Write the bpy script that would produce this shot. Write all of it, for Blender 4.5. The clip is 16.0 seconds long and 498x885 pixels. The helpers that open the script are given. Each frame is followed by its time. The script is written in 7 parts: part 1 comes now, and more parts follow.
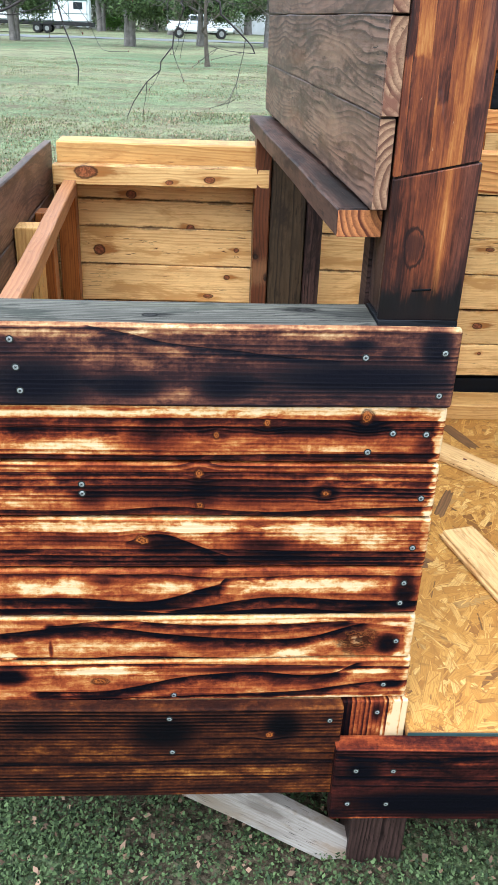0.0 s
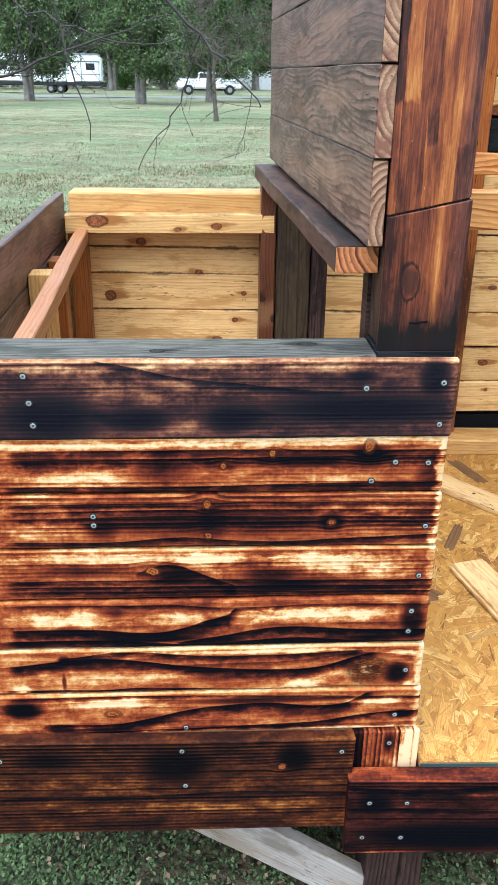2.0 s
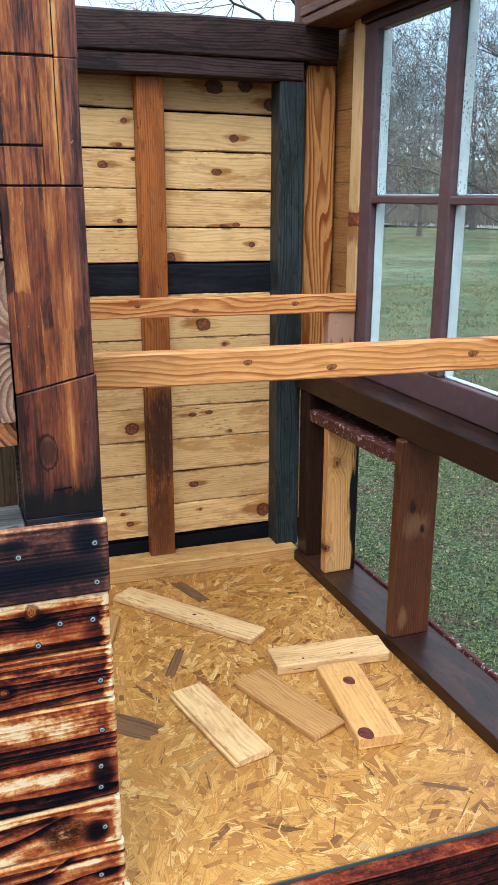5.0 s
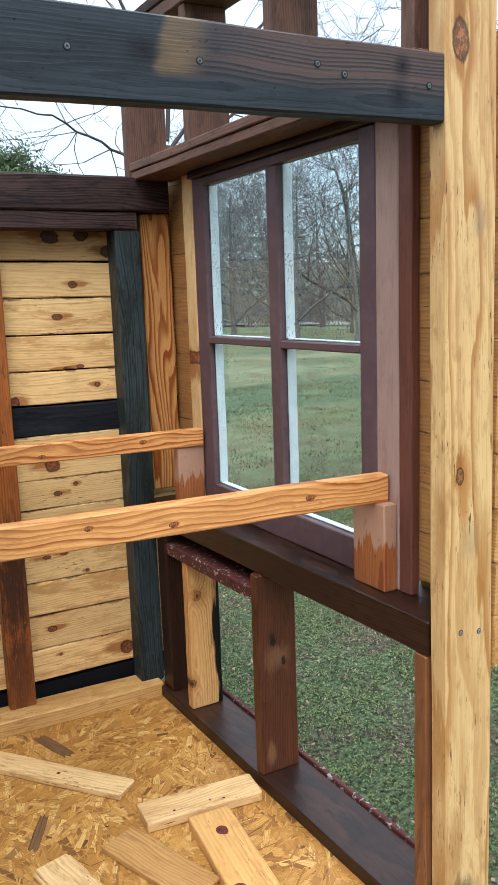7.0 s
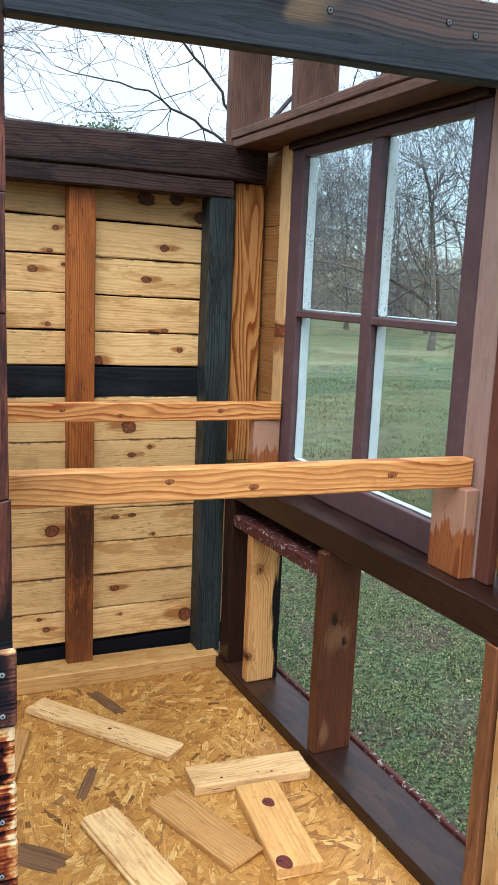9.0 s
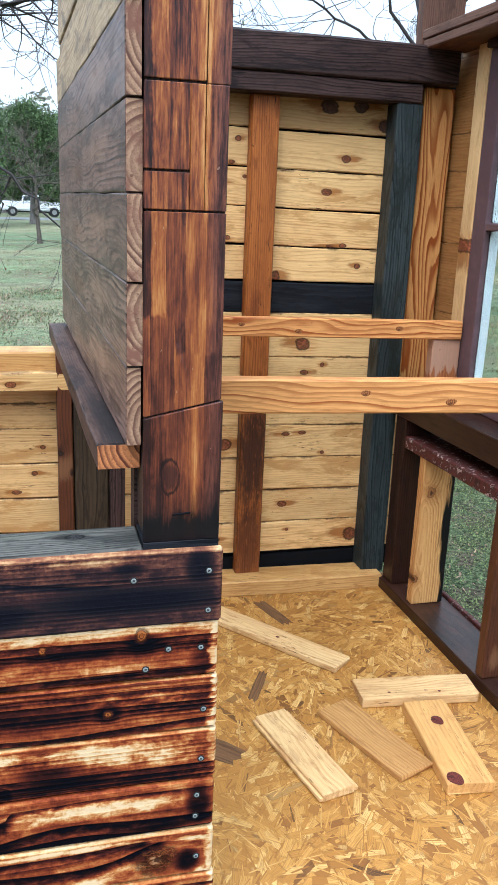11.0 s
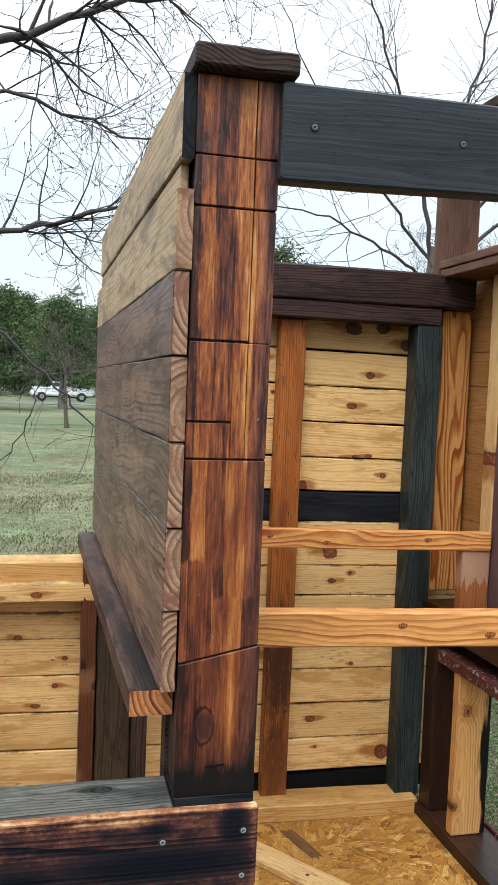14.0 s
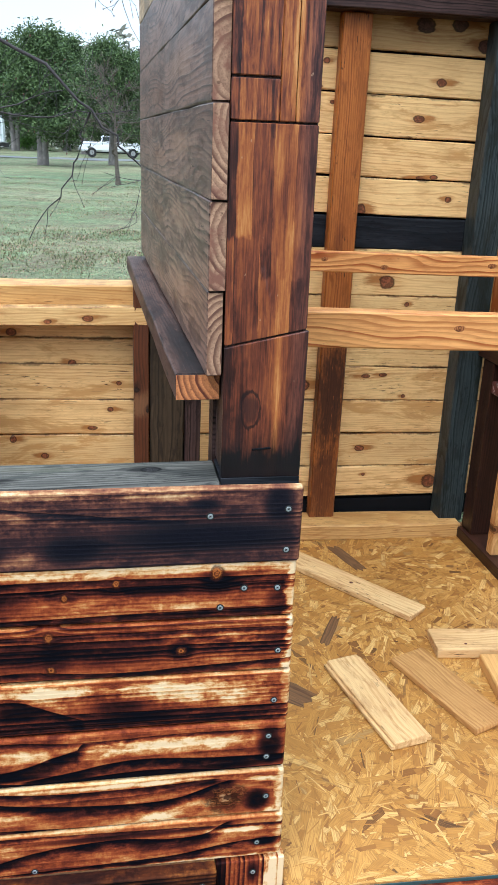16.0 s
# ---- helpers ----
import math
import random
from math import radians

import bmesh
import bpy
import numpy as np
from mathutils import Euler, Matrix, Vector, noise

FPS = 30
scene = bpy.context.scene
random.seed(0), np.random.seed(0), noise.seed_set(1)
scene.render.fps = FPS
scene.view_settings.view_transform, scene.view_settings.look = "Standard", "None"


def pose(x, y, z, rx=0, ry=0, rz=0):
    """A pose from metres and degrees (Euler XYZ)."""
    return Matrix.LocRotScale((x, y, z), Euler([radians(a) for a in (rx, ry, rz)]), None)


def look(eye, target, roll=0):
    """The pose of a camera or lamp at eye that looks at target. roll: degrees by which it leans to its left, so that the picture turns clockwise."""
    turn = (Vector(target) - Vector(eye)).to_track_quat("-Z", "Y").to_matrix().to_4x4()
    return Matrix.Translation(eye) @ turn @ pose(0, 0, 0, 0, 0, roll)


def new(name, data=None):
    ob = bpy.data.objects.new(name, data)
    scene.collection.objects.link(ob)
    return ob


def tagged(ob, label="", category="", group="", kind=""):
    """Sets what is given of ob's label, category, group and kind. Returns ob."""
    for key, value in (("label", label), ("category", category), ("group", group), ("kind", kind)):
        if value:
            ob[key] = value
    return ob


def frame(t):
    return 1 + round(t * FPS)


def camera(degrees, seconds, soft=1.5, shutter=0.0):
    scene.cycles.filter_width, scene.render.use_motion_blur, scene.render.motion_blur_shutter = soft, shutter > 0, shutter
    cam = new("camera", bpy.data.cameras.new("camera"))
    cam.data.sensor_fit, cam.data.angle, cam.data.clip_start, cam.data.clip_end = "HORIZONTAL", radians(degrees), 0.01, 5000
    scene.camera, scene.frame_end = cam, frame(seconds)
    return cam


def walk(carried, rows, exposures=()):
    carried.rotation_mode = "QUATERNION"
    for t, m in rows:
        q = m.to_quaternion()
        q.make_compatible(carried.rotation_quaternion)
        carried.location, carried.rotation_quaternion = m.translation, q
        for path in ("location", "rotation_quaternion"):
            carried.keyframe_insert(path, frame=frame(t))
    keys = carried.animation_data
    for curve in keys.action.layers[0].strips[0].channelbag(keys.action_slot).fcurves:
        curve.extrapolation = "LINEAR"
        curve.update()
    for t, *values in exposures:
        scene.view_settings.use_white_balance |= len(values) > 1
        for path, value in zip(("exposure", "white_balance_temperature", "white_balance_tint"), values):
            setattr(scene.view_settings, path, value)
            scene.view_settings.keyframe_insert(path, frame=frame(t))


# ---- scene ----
cam = camera(33.5, 16.0, soft=0.75)
PATH = [
    (0, (-0.43, -1.172, 1.226), (-0.281, 0.602, 0.314), 2.2),
    (0.5, (-0.425, -1.197, 1.22), (-0.284, 0.599, 0.351), 2.5),
    (1, (-0.432, -1.205, 1.219), (-0.313, 0.602, 0.37), 1.5),
    (1.5, (-0.419, -1.214, 1.22), (-0.308, 0.604, 0.395), 0.9),
    (2, (-0.419, -1.217, 1.221), (-0.304, 0.607, 0.408), 0.7),
    (2.5, (-0.397, -1.221, 1.226), (-0.204, 0.609, 0.441), 0.9),
    (3, (-0.333, -1.239, 1.247), (0.011, 0.586, 0.505), 1.0),
    (3.5, (-0.274, -1.261, 1.241), (0.204, 0.536, 0.504), 1.2),
    (3.7, (-0.257, -1.27, 1.244), (0.264, 0.518, 0.516), 1.2),
    (5.8, (-0.22, -1.284, 1.377), (0.549, 0.497, 0.888), -0.9),
    (6, (-0.213, -1.289, 1.382), (0.599, 0.475, 0.901), -1.1),
    (6.5, (-0.187, -1.282, 1.405), (0.708, 0.442, 0.926), -1.5),
    (7, (-0.169, -1.292, 1.456), (0.797, 0.423, 1.105), -2.0),
    (7.5, (-0.174, -1.307, 1.492), (0.823, 0.417, 1.31), -1.1),
    (8, (-0.183, -1.303, 1.488), (0.81, 0.428, 1.368), 0.3),
    (8.5, (-0.204, -1.286, 1.441), (0.73, 0.469, 1.214), 1.5),
    (9, (-0.211, -1.259, 1.399), (0.624, 0.52, 1.026), 2.4),
    (9.5, (-0.237, -1.238, 1.375), (0.492, 0.562, 0.897), 3.0),
    (10, (-0.261, -1.228, 1.352), (0.383, 0.581, 0.791), 2.9),
    (10.2, (-0.271, -1.227, 1.346), (0.337, 0.582, 0.748), 2.9),
    (12.3, (-0.341, -1.181, 1.402), (0.124, 0.733, 1.054), 1.4),
    (12.5, (-0.341, -1.178, 1.41), (0.128, 0.741, 1.099), 1.2),
    (13, (-0.343, -1.185, 1.431), (0.135, 0.746, 1.227), 1.2),
    (13.5, (-0.34, -1.193, 1.453), (0.138, 0.745, 1.33), 1.7),
    (14, (-0.336, -1.186, 1.451), (0.133, 0.754, 1.32), 2.3),
    (14.5, (-0.315, -1.169, 1.413), (0.139, 0.765, 1.178), 2.4),
    (15, (-0.307, -1.153, 1.375), (0.122, 0.763, 0.995), 2.2),
    (15.5, (-0.302, -1.152, 1.338), (0.103, 0.731, 0.798), 1.9),
    (16, (-0.312, -1.156, 1.316), (0.025, 0.693, 0.634), 2.3),
]
walk(cam, [(t, look(eye, target, roll)) for t, eye, target, roll in PATH], exposures=((0.0, 0.98, 6050, 10), (1.5, 0.98, 6000, 10), (2.5, 1.05, 5850, 10), (3.5, 0.85, 5700, 10), (6.0, 0.64, 5950, 10), (8.0, 0.64, 6150, 10), (9.5, 0.67, 5750, 10), (10.0, 0.82, 5550, 10), (12.5, 0.62, 6250, 10), (13.5, 0.56, 6300, 10), (14.0, 0.48, 6550, 10), (14.5, 0.47, 6600, 10), (16.0, 0.70, 5880, 10)))

# ---- light ----
world = bpy.data.worlds.new("overcast")
scene.world = world
world.use_nodes = True
wn, wl = world.node_tree.nodes, world.node_tree.links
wn.clear()
sky = wn.new("ShaderNodeTexSky")
sky.sky_type, sky.sun_disc = "NISHITA", False
sky.sun_elevation, sky.sun_rotation = radians(48), radians(215)
sky_bg = wn.new("ShaderNodeBackground")
sky_bg.inputs["Strength"].default_value = 0.05
wl.new(sky.outputs[0], sky_bg.inputs["Color"])
cloud_co = wn.new("ShaderNodeTexCoord")
cloud_noise = wn.new("ShaderNodeTexNoise")
cloud_noise.inputs["Scale"].default_value = 1.6
cloud_noise.inputs["Detail"].default_value = 4
wl.new(cloud_co.outputs["Generated"], cloud_noise.inputs["Vector"])
cloud_ramp = wn.new("ShaderNodeValToRGB")
cloud_ramp.color_ramp.elements[0].color = (0.70, 0.875, 0.97, 1)
cloud_ramp.color_ramp.elements[1].color = (0.92, 0.98, 1.0, 1)
cloud_ramp.color_ramp.elements[0].position, cloud_ramp.color_ramp.elements[1].position = 0.35, 0.6
wl.new(cloud_noise.outputs["Fac"], cloud_ramp.inputs["Fac"])
cloud_bg = wn.new("ShaderNodeBackground")
cloud_sep = wn.new("ShaderNodeSeparateXYZ")
wl.new(cloud_co.outputs["Generated"], cloud_sep.inputs[0])
cloud_rise = wn.new("ShaderNodeMapRange")  # an overcast sky is several times as bright overhead as at the horizon
for cloud_in, cloud_v in zip(cloud_rise.inputs[1:5], (0.0, 1.0, 0.50, 2.6)):
    cloud_in.default_value = cloud_v
cloud_square = wn.new("ShaderNodeMath")
cloud_square.operation = "POWER"
cloud_square.use_clamp = True
cloud_square.inputs[1].default_value = 2.0
wl.new(cloud_sep.outputs[2], cloud_square.inputs[0])
wl.new(cloud_square.outputs[0], cloud_rise.inputs[0])
wl.new(cloud_rise.outputs[0], cloud_bg.inputs["Strength"])
wl.new(cloud_ramp.outputs[0], cloud_bg.inputs["Color"])
add_bg = wn.new("ShaderNodeAddShader")
wl.new(sky_bg.outputs[0], add_bg.inputs[0])
wl.new(cloud_bg.outputs[0], add_bg.inputs[1])
wout = wn.new("ShaderNodeOutputWorld")
wl.new(add_bg.outputs[0], wout.inputs["Surface"])

sun = new("sun", bpy.data.lights.new("sun", "SUN"))
sun.data.energy, sun.data.angle, sun.data.color = 1.5, radians(40), (0.97, 0.98, 1.0)
sun.matrix_world = look((-3, -5, 8), (0, 0, 0))

# ---- materials ----


class Net:
    """A short way to write node materials."""

    def __init__(self, name):
        self.mat = bpy.data.materials.new(name)
        self.mat.use_nodes = True
        self.n, self.l = self.mat.node_tree.nodes, self.mat.node_tree.links
        self.bsdf = self.n["Principled BSDF"]

    def put(self, socket, value):
        if hasattr(value, "is_output"):
            self.l.new(value, socket)
        else:
            socket.default_value = value

    def math(self, op, a, b=0.0, c=0.0, clamp=False):
        m = self.n.new("ShaderNodeMath")
        m.operation, m.use_clamp = op, clamp
        for s, v in zip(m.inputs, (a, b, c)):
            self.put(s, v)
        return m.outputs[0]

    def mix(self, f, a, b, blend="MIX"):
        m = self.n.new("ShaderNodeMix")
        m.data_type, m.blend_type = "RGBA", blend
        m.clamp_factor = True
        self.put(m.inputs[0], f)
        self.put(m.inputs[6], a if hasattr(a, "is_output") else (*a, 1))
        self.put(m.inputs[7], b if hasattr(b, "is_output") else (*b, 1))
        return m.outputs[2]

    def step(self, v, lo, hi, a=0.0, b=1.0):
        m = self.n.new("ShaderNodeMapRange")
        m.interpolation_type = "SMOOTHSTEP"
        for s, x in zip(m.inputs, (v, lo, hi, a, b)):
            self.put(s, x)
        return m.outputs[0]

    def vec(self, x, y, z):
        m = self.n.new("ShaderNodeCombineXYZ")
        for s, v in zip(m.inputs, (x, y, z)):
            self.put(s, v)
        return m.outputs[0]

    def noise(self, v, scale=1.0, detail=3.0, rough=0.55, dist=0.0):
        m = self.n.new("ShaderNodeTexNoise")
        self.l.new(v, m.inputs["Vector"])
        for k, x in (("Scale", scale), ("Detail", detail), ("Roughness", rough), ("Distortion", dist)):
            self.put(m.inputs[k], x)
        return m.outputs[0]

    def ramp(self, f, *stops):
        m = self.n.new("ShaderNodeValToRGB")
        e = m.color_ramp.elements
        while len(e) < len(stops):
            e.new(0.5)
        for k, (p, c) in zip(e, stops):
            k.position, k.color = p, (*c, 1)
        self.l.new(f, m.inputs[0])
        return m.outputs[0]

    def done(self, color, rough=0.7, height=None, bump=0.2, dist=0.002, metal=0.0, spec=0.3):
        self.put(self.bsdf.inputs["Base Color"], color if hasattr(color, "is_output") else (*color, 1))
        self.put(self.bsdf.inputs["Roughness"], rough)
        self.put(self.bsdf.inputs["Metallic"], metal)
        self.put(self.bsdf.inputs["Specular IOR Level"], spec)
        if height is not None:
            b = self.n.new("ShaderNodeBump")
            b.inputs["Strength"].default_value, b.inputs["Distance"].default_value = bump, dist
            self.l.new(height, b.inputs["Height"])
            self.l.new(b.outputs[0], self.bsdf.inputs["Normal"])
        return self.mat


def grain(net, ring=0.006, knots=3.2, warp=0.022, knot_size=0.02, flat=False, flow=1.7, swirl=0.022, heart=None):
    """Solid wood with its grain along local X: rings, knots, fibre, broad noise, coordinates, random.

    The broad face lies across local Z, or across local Y where flat is set."""
    co = net.n.new("ShaderNodeTexCoord").outputs["Object"]
    rnd = net.n.new("ShaderNodeObjectInfo").outputs["Random"]
    s = net.n.new("ShaderNodeSeparateXYZ")
    net.l.new(co, s.inputs[0])
    x, y, z = s.outputs
    across, deep = (y, z) if flat else (z, y)
    xo = net.math("ADD", x, net.math("MULTIPLY", rnd, 37.0))
    r2 = net.math("FRACT", net.math("MULTIPLY", rnd, 71.3))
    r3 = net.math("FRACT", net.math("MULTIPLY", rnd, 197.7))
    ao = net.math("MULTIPLY_ADD", r2, 9.0, across)
    v = net.vec(xo, y, z)
    # knots run through the board, each of its own size
    vo = net.n.new("ShaderNodeTexVoronoi")
    vo.voronoi_dimensions = "2D"
    vo.inputs["Scale"].default_value = 1.0
    rag = net.noise(net.vec(net.math("MULTIPLY", xo, 38), net.math("MULTIPLY", ao, 46), deep), 1.0, 4, 0.65)
    net.l.new(net.vec(net.math("MULTIPLY", xo, knots), net.math("MULTIPLY", ao, knots * 1.25), 0.0), vo.inputs["Vector"])
    pick = net.n.new("ShaderNodeSeparateXYZ")
    net.l.new(vo.outputs["Color"], pick.inputs[0])
    big = net.math("MULTIPLY_ADD", net.math("POWER", pick.outputs[0], 1.6), 0.95, 0.22)
    d = net.math("DIVIDE", vo.outputs["Distance"], knots)
    d = net.math("DIVIDE", net.math("MULTIPLY_ADD", net.math("SUBTRACT", rag, 0.5), 0.030, d), big)
    knot = net.step(d, knot_size * 0.25, knot_size, 1.0, 0.0)
    bend = net.math("POWER", net.step(d, 0.0, knot_size * 4.0, 1.0, 0.0), 1.5)
    # rings round a heart that lies behind the face, wandering along the board
    w = net.noise(net.vec(net.math("MULTIPLY", xo, flow), net.math("MULTIPLY", ao, 3.5), net.math("MULTIPLY", deep, 3.5)), 1.0, 2)
    w2 = net.noise(net.vec(net.math("MULTIPLY", xo, flow * 5), net.math("MULTIPLY", ao, 30), net.math("MULTIPLY", deep, 30)), 1.0, 2)
    ca = net.math("ADD", across, net.math("MULTIPLY_ADD", r3, 0.09, -0.045))
    if heart:
        ca = net.math("ADD", across, heart)
    cd = net.math("ADD", deep, net.math("MULTIPLY_ADD", r2, 0.05, 0.03))
    rad = net.math("SQRT", net.math("ADD", net.math("MULTIPLY", ca, ca), net.math("MULTIPLY", cd, cd)))
    rad = net.math("MULTIPLY_ADD", w, warp * 2, rad)
    rad = net.math("MULTIPLY_ADD", w2, ring * 0.9, rad)
    rad = net.math("MULTIPLY_ADD", bend, swirl, rad)
    turns = net.math("DIVIDE", rad, ring)
    saw = net.math("FRACT", turns)
    each = net.n.new("ShaderNodeTexWhiteNoise")
    each.noise_dimensions = "1D"
    net.l.new(net.math("MULTIPLY_ADD", rnd, 91.0, net.math("FLOOR", turns)), each.inputs["W"])
    force = net.math("MULTIPLY_ADD", each.outputs["Value"], 0.75, 0.25)
    rings = net.math("MULTIPLY", net.math("MULTIPLY", net.step(saw, 0.10, 0.86), net.step(saw, 0.90, 1.0, 1.0, 0.0)), force)
    fibre = net.noise(net.vec(net.math("MULTIPLY", xo, 9), net.math("MULTIPLY", ao, 420), net.math("MULTIPLY", deep, 420)), 1.0, 3)
    broad = net.noise(net.vec(net.math("MULTIPLY", xo, 2.4), net.math("MULTIPLY", ao, 16), net.math("MULTIPLY", deep, 16)), 1.0, 4)
    clear = net.step(pick.outputs[1], 0.2, 0.8, 0.12, 1.0)
    return dict(clear=clear, rings=rings, knot=knot, bend=bend, fibre=fibre, broad=broad, v=v, x=xo, y=ao, z=deep, across=across, rnd=rnd, r2=r2, r3=r3)


def wood(name, pale, deep, knot_color, ring=0.006, ring_amount=0.5, stain=None, stain_at=(0.5, 0.75), rough=0.6, knots=3.2,
         tone=0.35, bump=0.3, knot_size=0.02, warp=0.022, spec=0.25, extra=None, flat=False, flow=1.7, fleck=0.4, grime=0.4, heart=None, swirl=0.022, specks=0.5):
    net = Net(name)
    g = grain(net, ring, knots, warp, knot_size, flat, flow, swirl, heart)
    c = net.mix(net.math("MULTIPLY", g["rings"], ring_amount), pale, deep)
    c = net.mix(net.step(g["fibre"], 0.42, 0.72, 0.0, 0.45), c, deep)
    c = net.mix(net.math("MULTIPLY", net.step(g["broad"], 0.4, 0.75), tone), c, deep)
    c = net.mix(net.math("MULTIPLY", g["r3"], tone * 0.55), c, [(a + b) * 0.45 for a, b in zip(pale, deep)])
    tick = net.noise(net.vec(net.math("MULTIPLY", g["x"], 30), net.math("MULTIPLY", g["y"], 230), net.math("MULTIPLY", g["z"], 230)), 1.0, 2, 0.6)
    c = net.mix(net.step(tick, 0.62, 0.72, 0.0, fleck), c, [k * 0.45 for k in deep])
    if stain:
        blotch = net.noise(net.vec(net.math("MULTIPLY", g["x"], 5), net.math("MULTIPLY", g["y"], 22), net.math("MULTIPLY", g["z"], 22)), 1.0, 5, 0.65)
        c = net.mix(net.step(blotch, *stain_at), c, stain)
    if extra:
        c = extra(net, g, c)
    dirt = net.noise(net.vec(net.math("MULTIPLY", g["x"], 21), net.math("MULTIPLY", g["y"], 55), net.math("MULTIPLY", g["z"], 55)), 1.0, 5, 0.7, 0.6)
    c = net.mix(net.step(dirt, 0.56, 0.76, 0.0, grime), c, [k * 0.35 for k in deep])
    pin = net.noise(net.vec(net.math("MULTIPLY", g["x"], 60), net.math("MULTIPLY", g["y"], 85), net.math("MULTIPLY", g["z"], 60)), 1.0, 2, 0.5)
    c = net.mix(net.step(pin, 0.70, 0.75, 0.0, specks), c, [q * 0.3 for q in knot_color])
    halo = net.math("MULTIPLY", net.step(g["bend"], 0.15, 0.8, 0.0, 0.55), g["clear"])
    c = net.mix(halo, c, [a * 0.75 + b * 0.25 for a, b in zip(deep, knot_color)])
    k = g["knot"]
    inside = net.mix(net.step(g["fibre"], 0.4, 0.65), [(a + b) * 0.5 for a, b in zip(deep, knot_color)], knot_color)
    c = net.mix(net.math("MULTIPLY", net.step(k, 0.10, 0.45, 0.0, 0.9), g["clear"]), c, inside)
    rim = net.math("MULTIPLY", net.step(k, 0.02, 0.14), net.step(k, 0.20, 0.42, 1.0, 0.0))
    c = net.mix(net.math("MULTIPLY", net.math("MULTIPLY", rim, 0.7), g["clear"]), c, [q * 0.35 for q in knot_color])
    c = net.mix(net.step(k, 0.88, 1.0, 0.0, 0.8), c, [q * 0.25 for q in knot_color])
    h = net.math("ADD", net.math("MULTIPLY", g["rings"], 0.5), net.math("MULTIPLY", g["fibre"], 0.8))
    r = net.math("MULTIPLY_ADD", g["broad"], 0.25, rough - 0.12)
    return net.done(c, r, h, bump, 0.0015, spec=spec)


def post_wood(name, foot=False):
    """Glued strips of heartwood and sapwood, planed and stained, hacked dark; the foot is scorched round an oval knot."""
    net = Net(name)
    pos = net.n.new("ShaderNodeSeparateXYZ")
    net.l.new(net.n.new("ShaderNodeNewGeometry").outputs["Position"], pos.inputs[0])
    x, y, z = pos.outputs

    def field(fx, fz, detail=3, rough=0.6, dist=0.0):
        return net.noise(net.vec(net.math("MULTIPLY", x, fx), net.math("MULTIPLY", y, fx), net.math("MULTIPLY", z, fz)), 1.0, detail, rough, dist)

    def swing(v, k):
        return net.math("MULTIPLY_ADD", v, k, -0.5 * k) if isinstance(k, float) else net.math("MULTIPLY", net.math("SUBTRACT", v, 0.5), k)

    sway, mott, hair, streak, chip, tide = field(9, 2.6, 2), field(60, 26, 4, 0.65, 0.4), field(430, 16, 3), field(95, 7.0, 4, 0.62, 0.5), field(150, 26, 4, 0.7, 0.8), field(24, 7, 4, 0.6, 0.5)
    across = net.math("ADD", net.math("DIVIDE", net.math("ADD", x, 0.139), 0.126), net.math("ADD", swing(sway, 0.12), swing(mott, 0.03)))
    if foot:
        d = squash(net, x, z, -0.098, 0.940, 0.034, 0.060)
        near = net.math("POWER", 2.718, net.math("MULTIPLY", net.math("MULTIPLY", d, d), -1.0))
        across = net.math("SUBTRACT", across, net.math("MULTIPLY", near, net.math("MULTIPLY_ADD", x, 3.4, 0.28)))
        tone = net.ramp(across, (0.0, [0.30] * 3), (0.10, [0.36] * 3), (0.30, [0.33] * 3), (0.48, [0.40] * 3), (0.58, [0.50] * 3), (0.64, [0.72] * 3), (0.70, [0.42] * 3), (0.85, [0.34] * 3), (1.0, [0.28] * 3))
        wild = 0.6
    else:
        low = net.ramp(across, (0.0, [0.66] * 3), (0.07, [0.36] * 3), (0.37, [0.58] * 3), (0.60, [0.68] * 3), (0.74, [0.36] * 3), (0.82, [0.30] * 3))
        high = net.ramp(across, (0.0, [0.38] * 3), (0.09, [0.60] * 3), (0.27, [0.36] * 3), (0.50, [0.58] * 3), (0.66, [0.66] * 3), (0.75, [0.46] * 3), (0.88, [0.32] * 3))
        low.node.color_ramp.interpolation = high.node.color_ramp.interpolation = "CONSTANT"
        tone = net.mix(net.step(net.math("ADD", z, net.math("ADD", swing(mott, 0.03), net.step(across, 0.36, 0.40, 0.0, 0.06))), 1.186, 1.194), low, high)
        wild = net.step(net.math("ADD", z, swing(mott, 0.08)), 1.31, 1.37, 0.72, 1.35)
    v = net.math("ADD", tone, swing(streak, wild))
    v = net.math("ADD", v, net.math("MULTIPLY", swing(chip, 0.55), wild))
    for part_of, k in ((tide, 0.50), (hair, 0.50), (mott, 0.25)):
        v = net.math("ADD", v, swing(part_of, k))
    v = net.math("SUBTRACT", v, net.step(net.math("ADD", x, swing(mott, 0.030)), -0.131, -0.122, 0.14, 0.0))
    c = net.ramp(v, (0.05, (0.010, 0.005, 0.005)), (0.24, (0.046, 0.013, 0.009)), (0.42, (0.142, 0.036, 0.017)), (0.58, (0.255, 0.070, 0.022)), (0.74, (0.385, 0.132, 0.036)), (0.96, (0.56, 0.265, 0.090)))
    c = net.mix(net.step(across, 0.74, 0.86, 0.0, 0.45), c, net.mix(net.step(v, 0.1, 0.7), (0.030, 0.012, 0.013), (0.205, 0.082, 0.058)))
    c = net.mix(net.math("MULTIPLY", net.step(tide, 0.36, 0.28), net.step(chip, 0.42, 0.56, 0.0, 0.5)), c, (0.115, 0.060, 0.056))
    fleck = field(120, 80, 2)
    c = net.mix(net.step(fleck, 0.74, 0.77, 0.0, 0.5), c, (0.42, 0.27, 0.17))
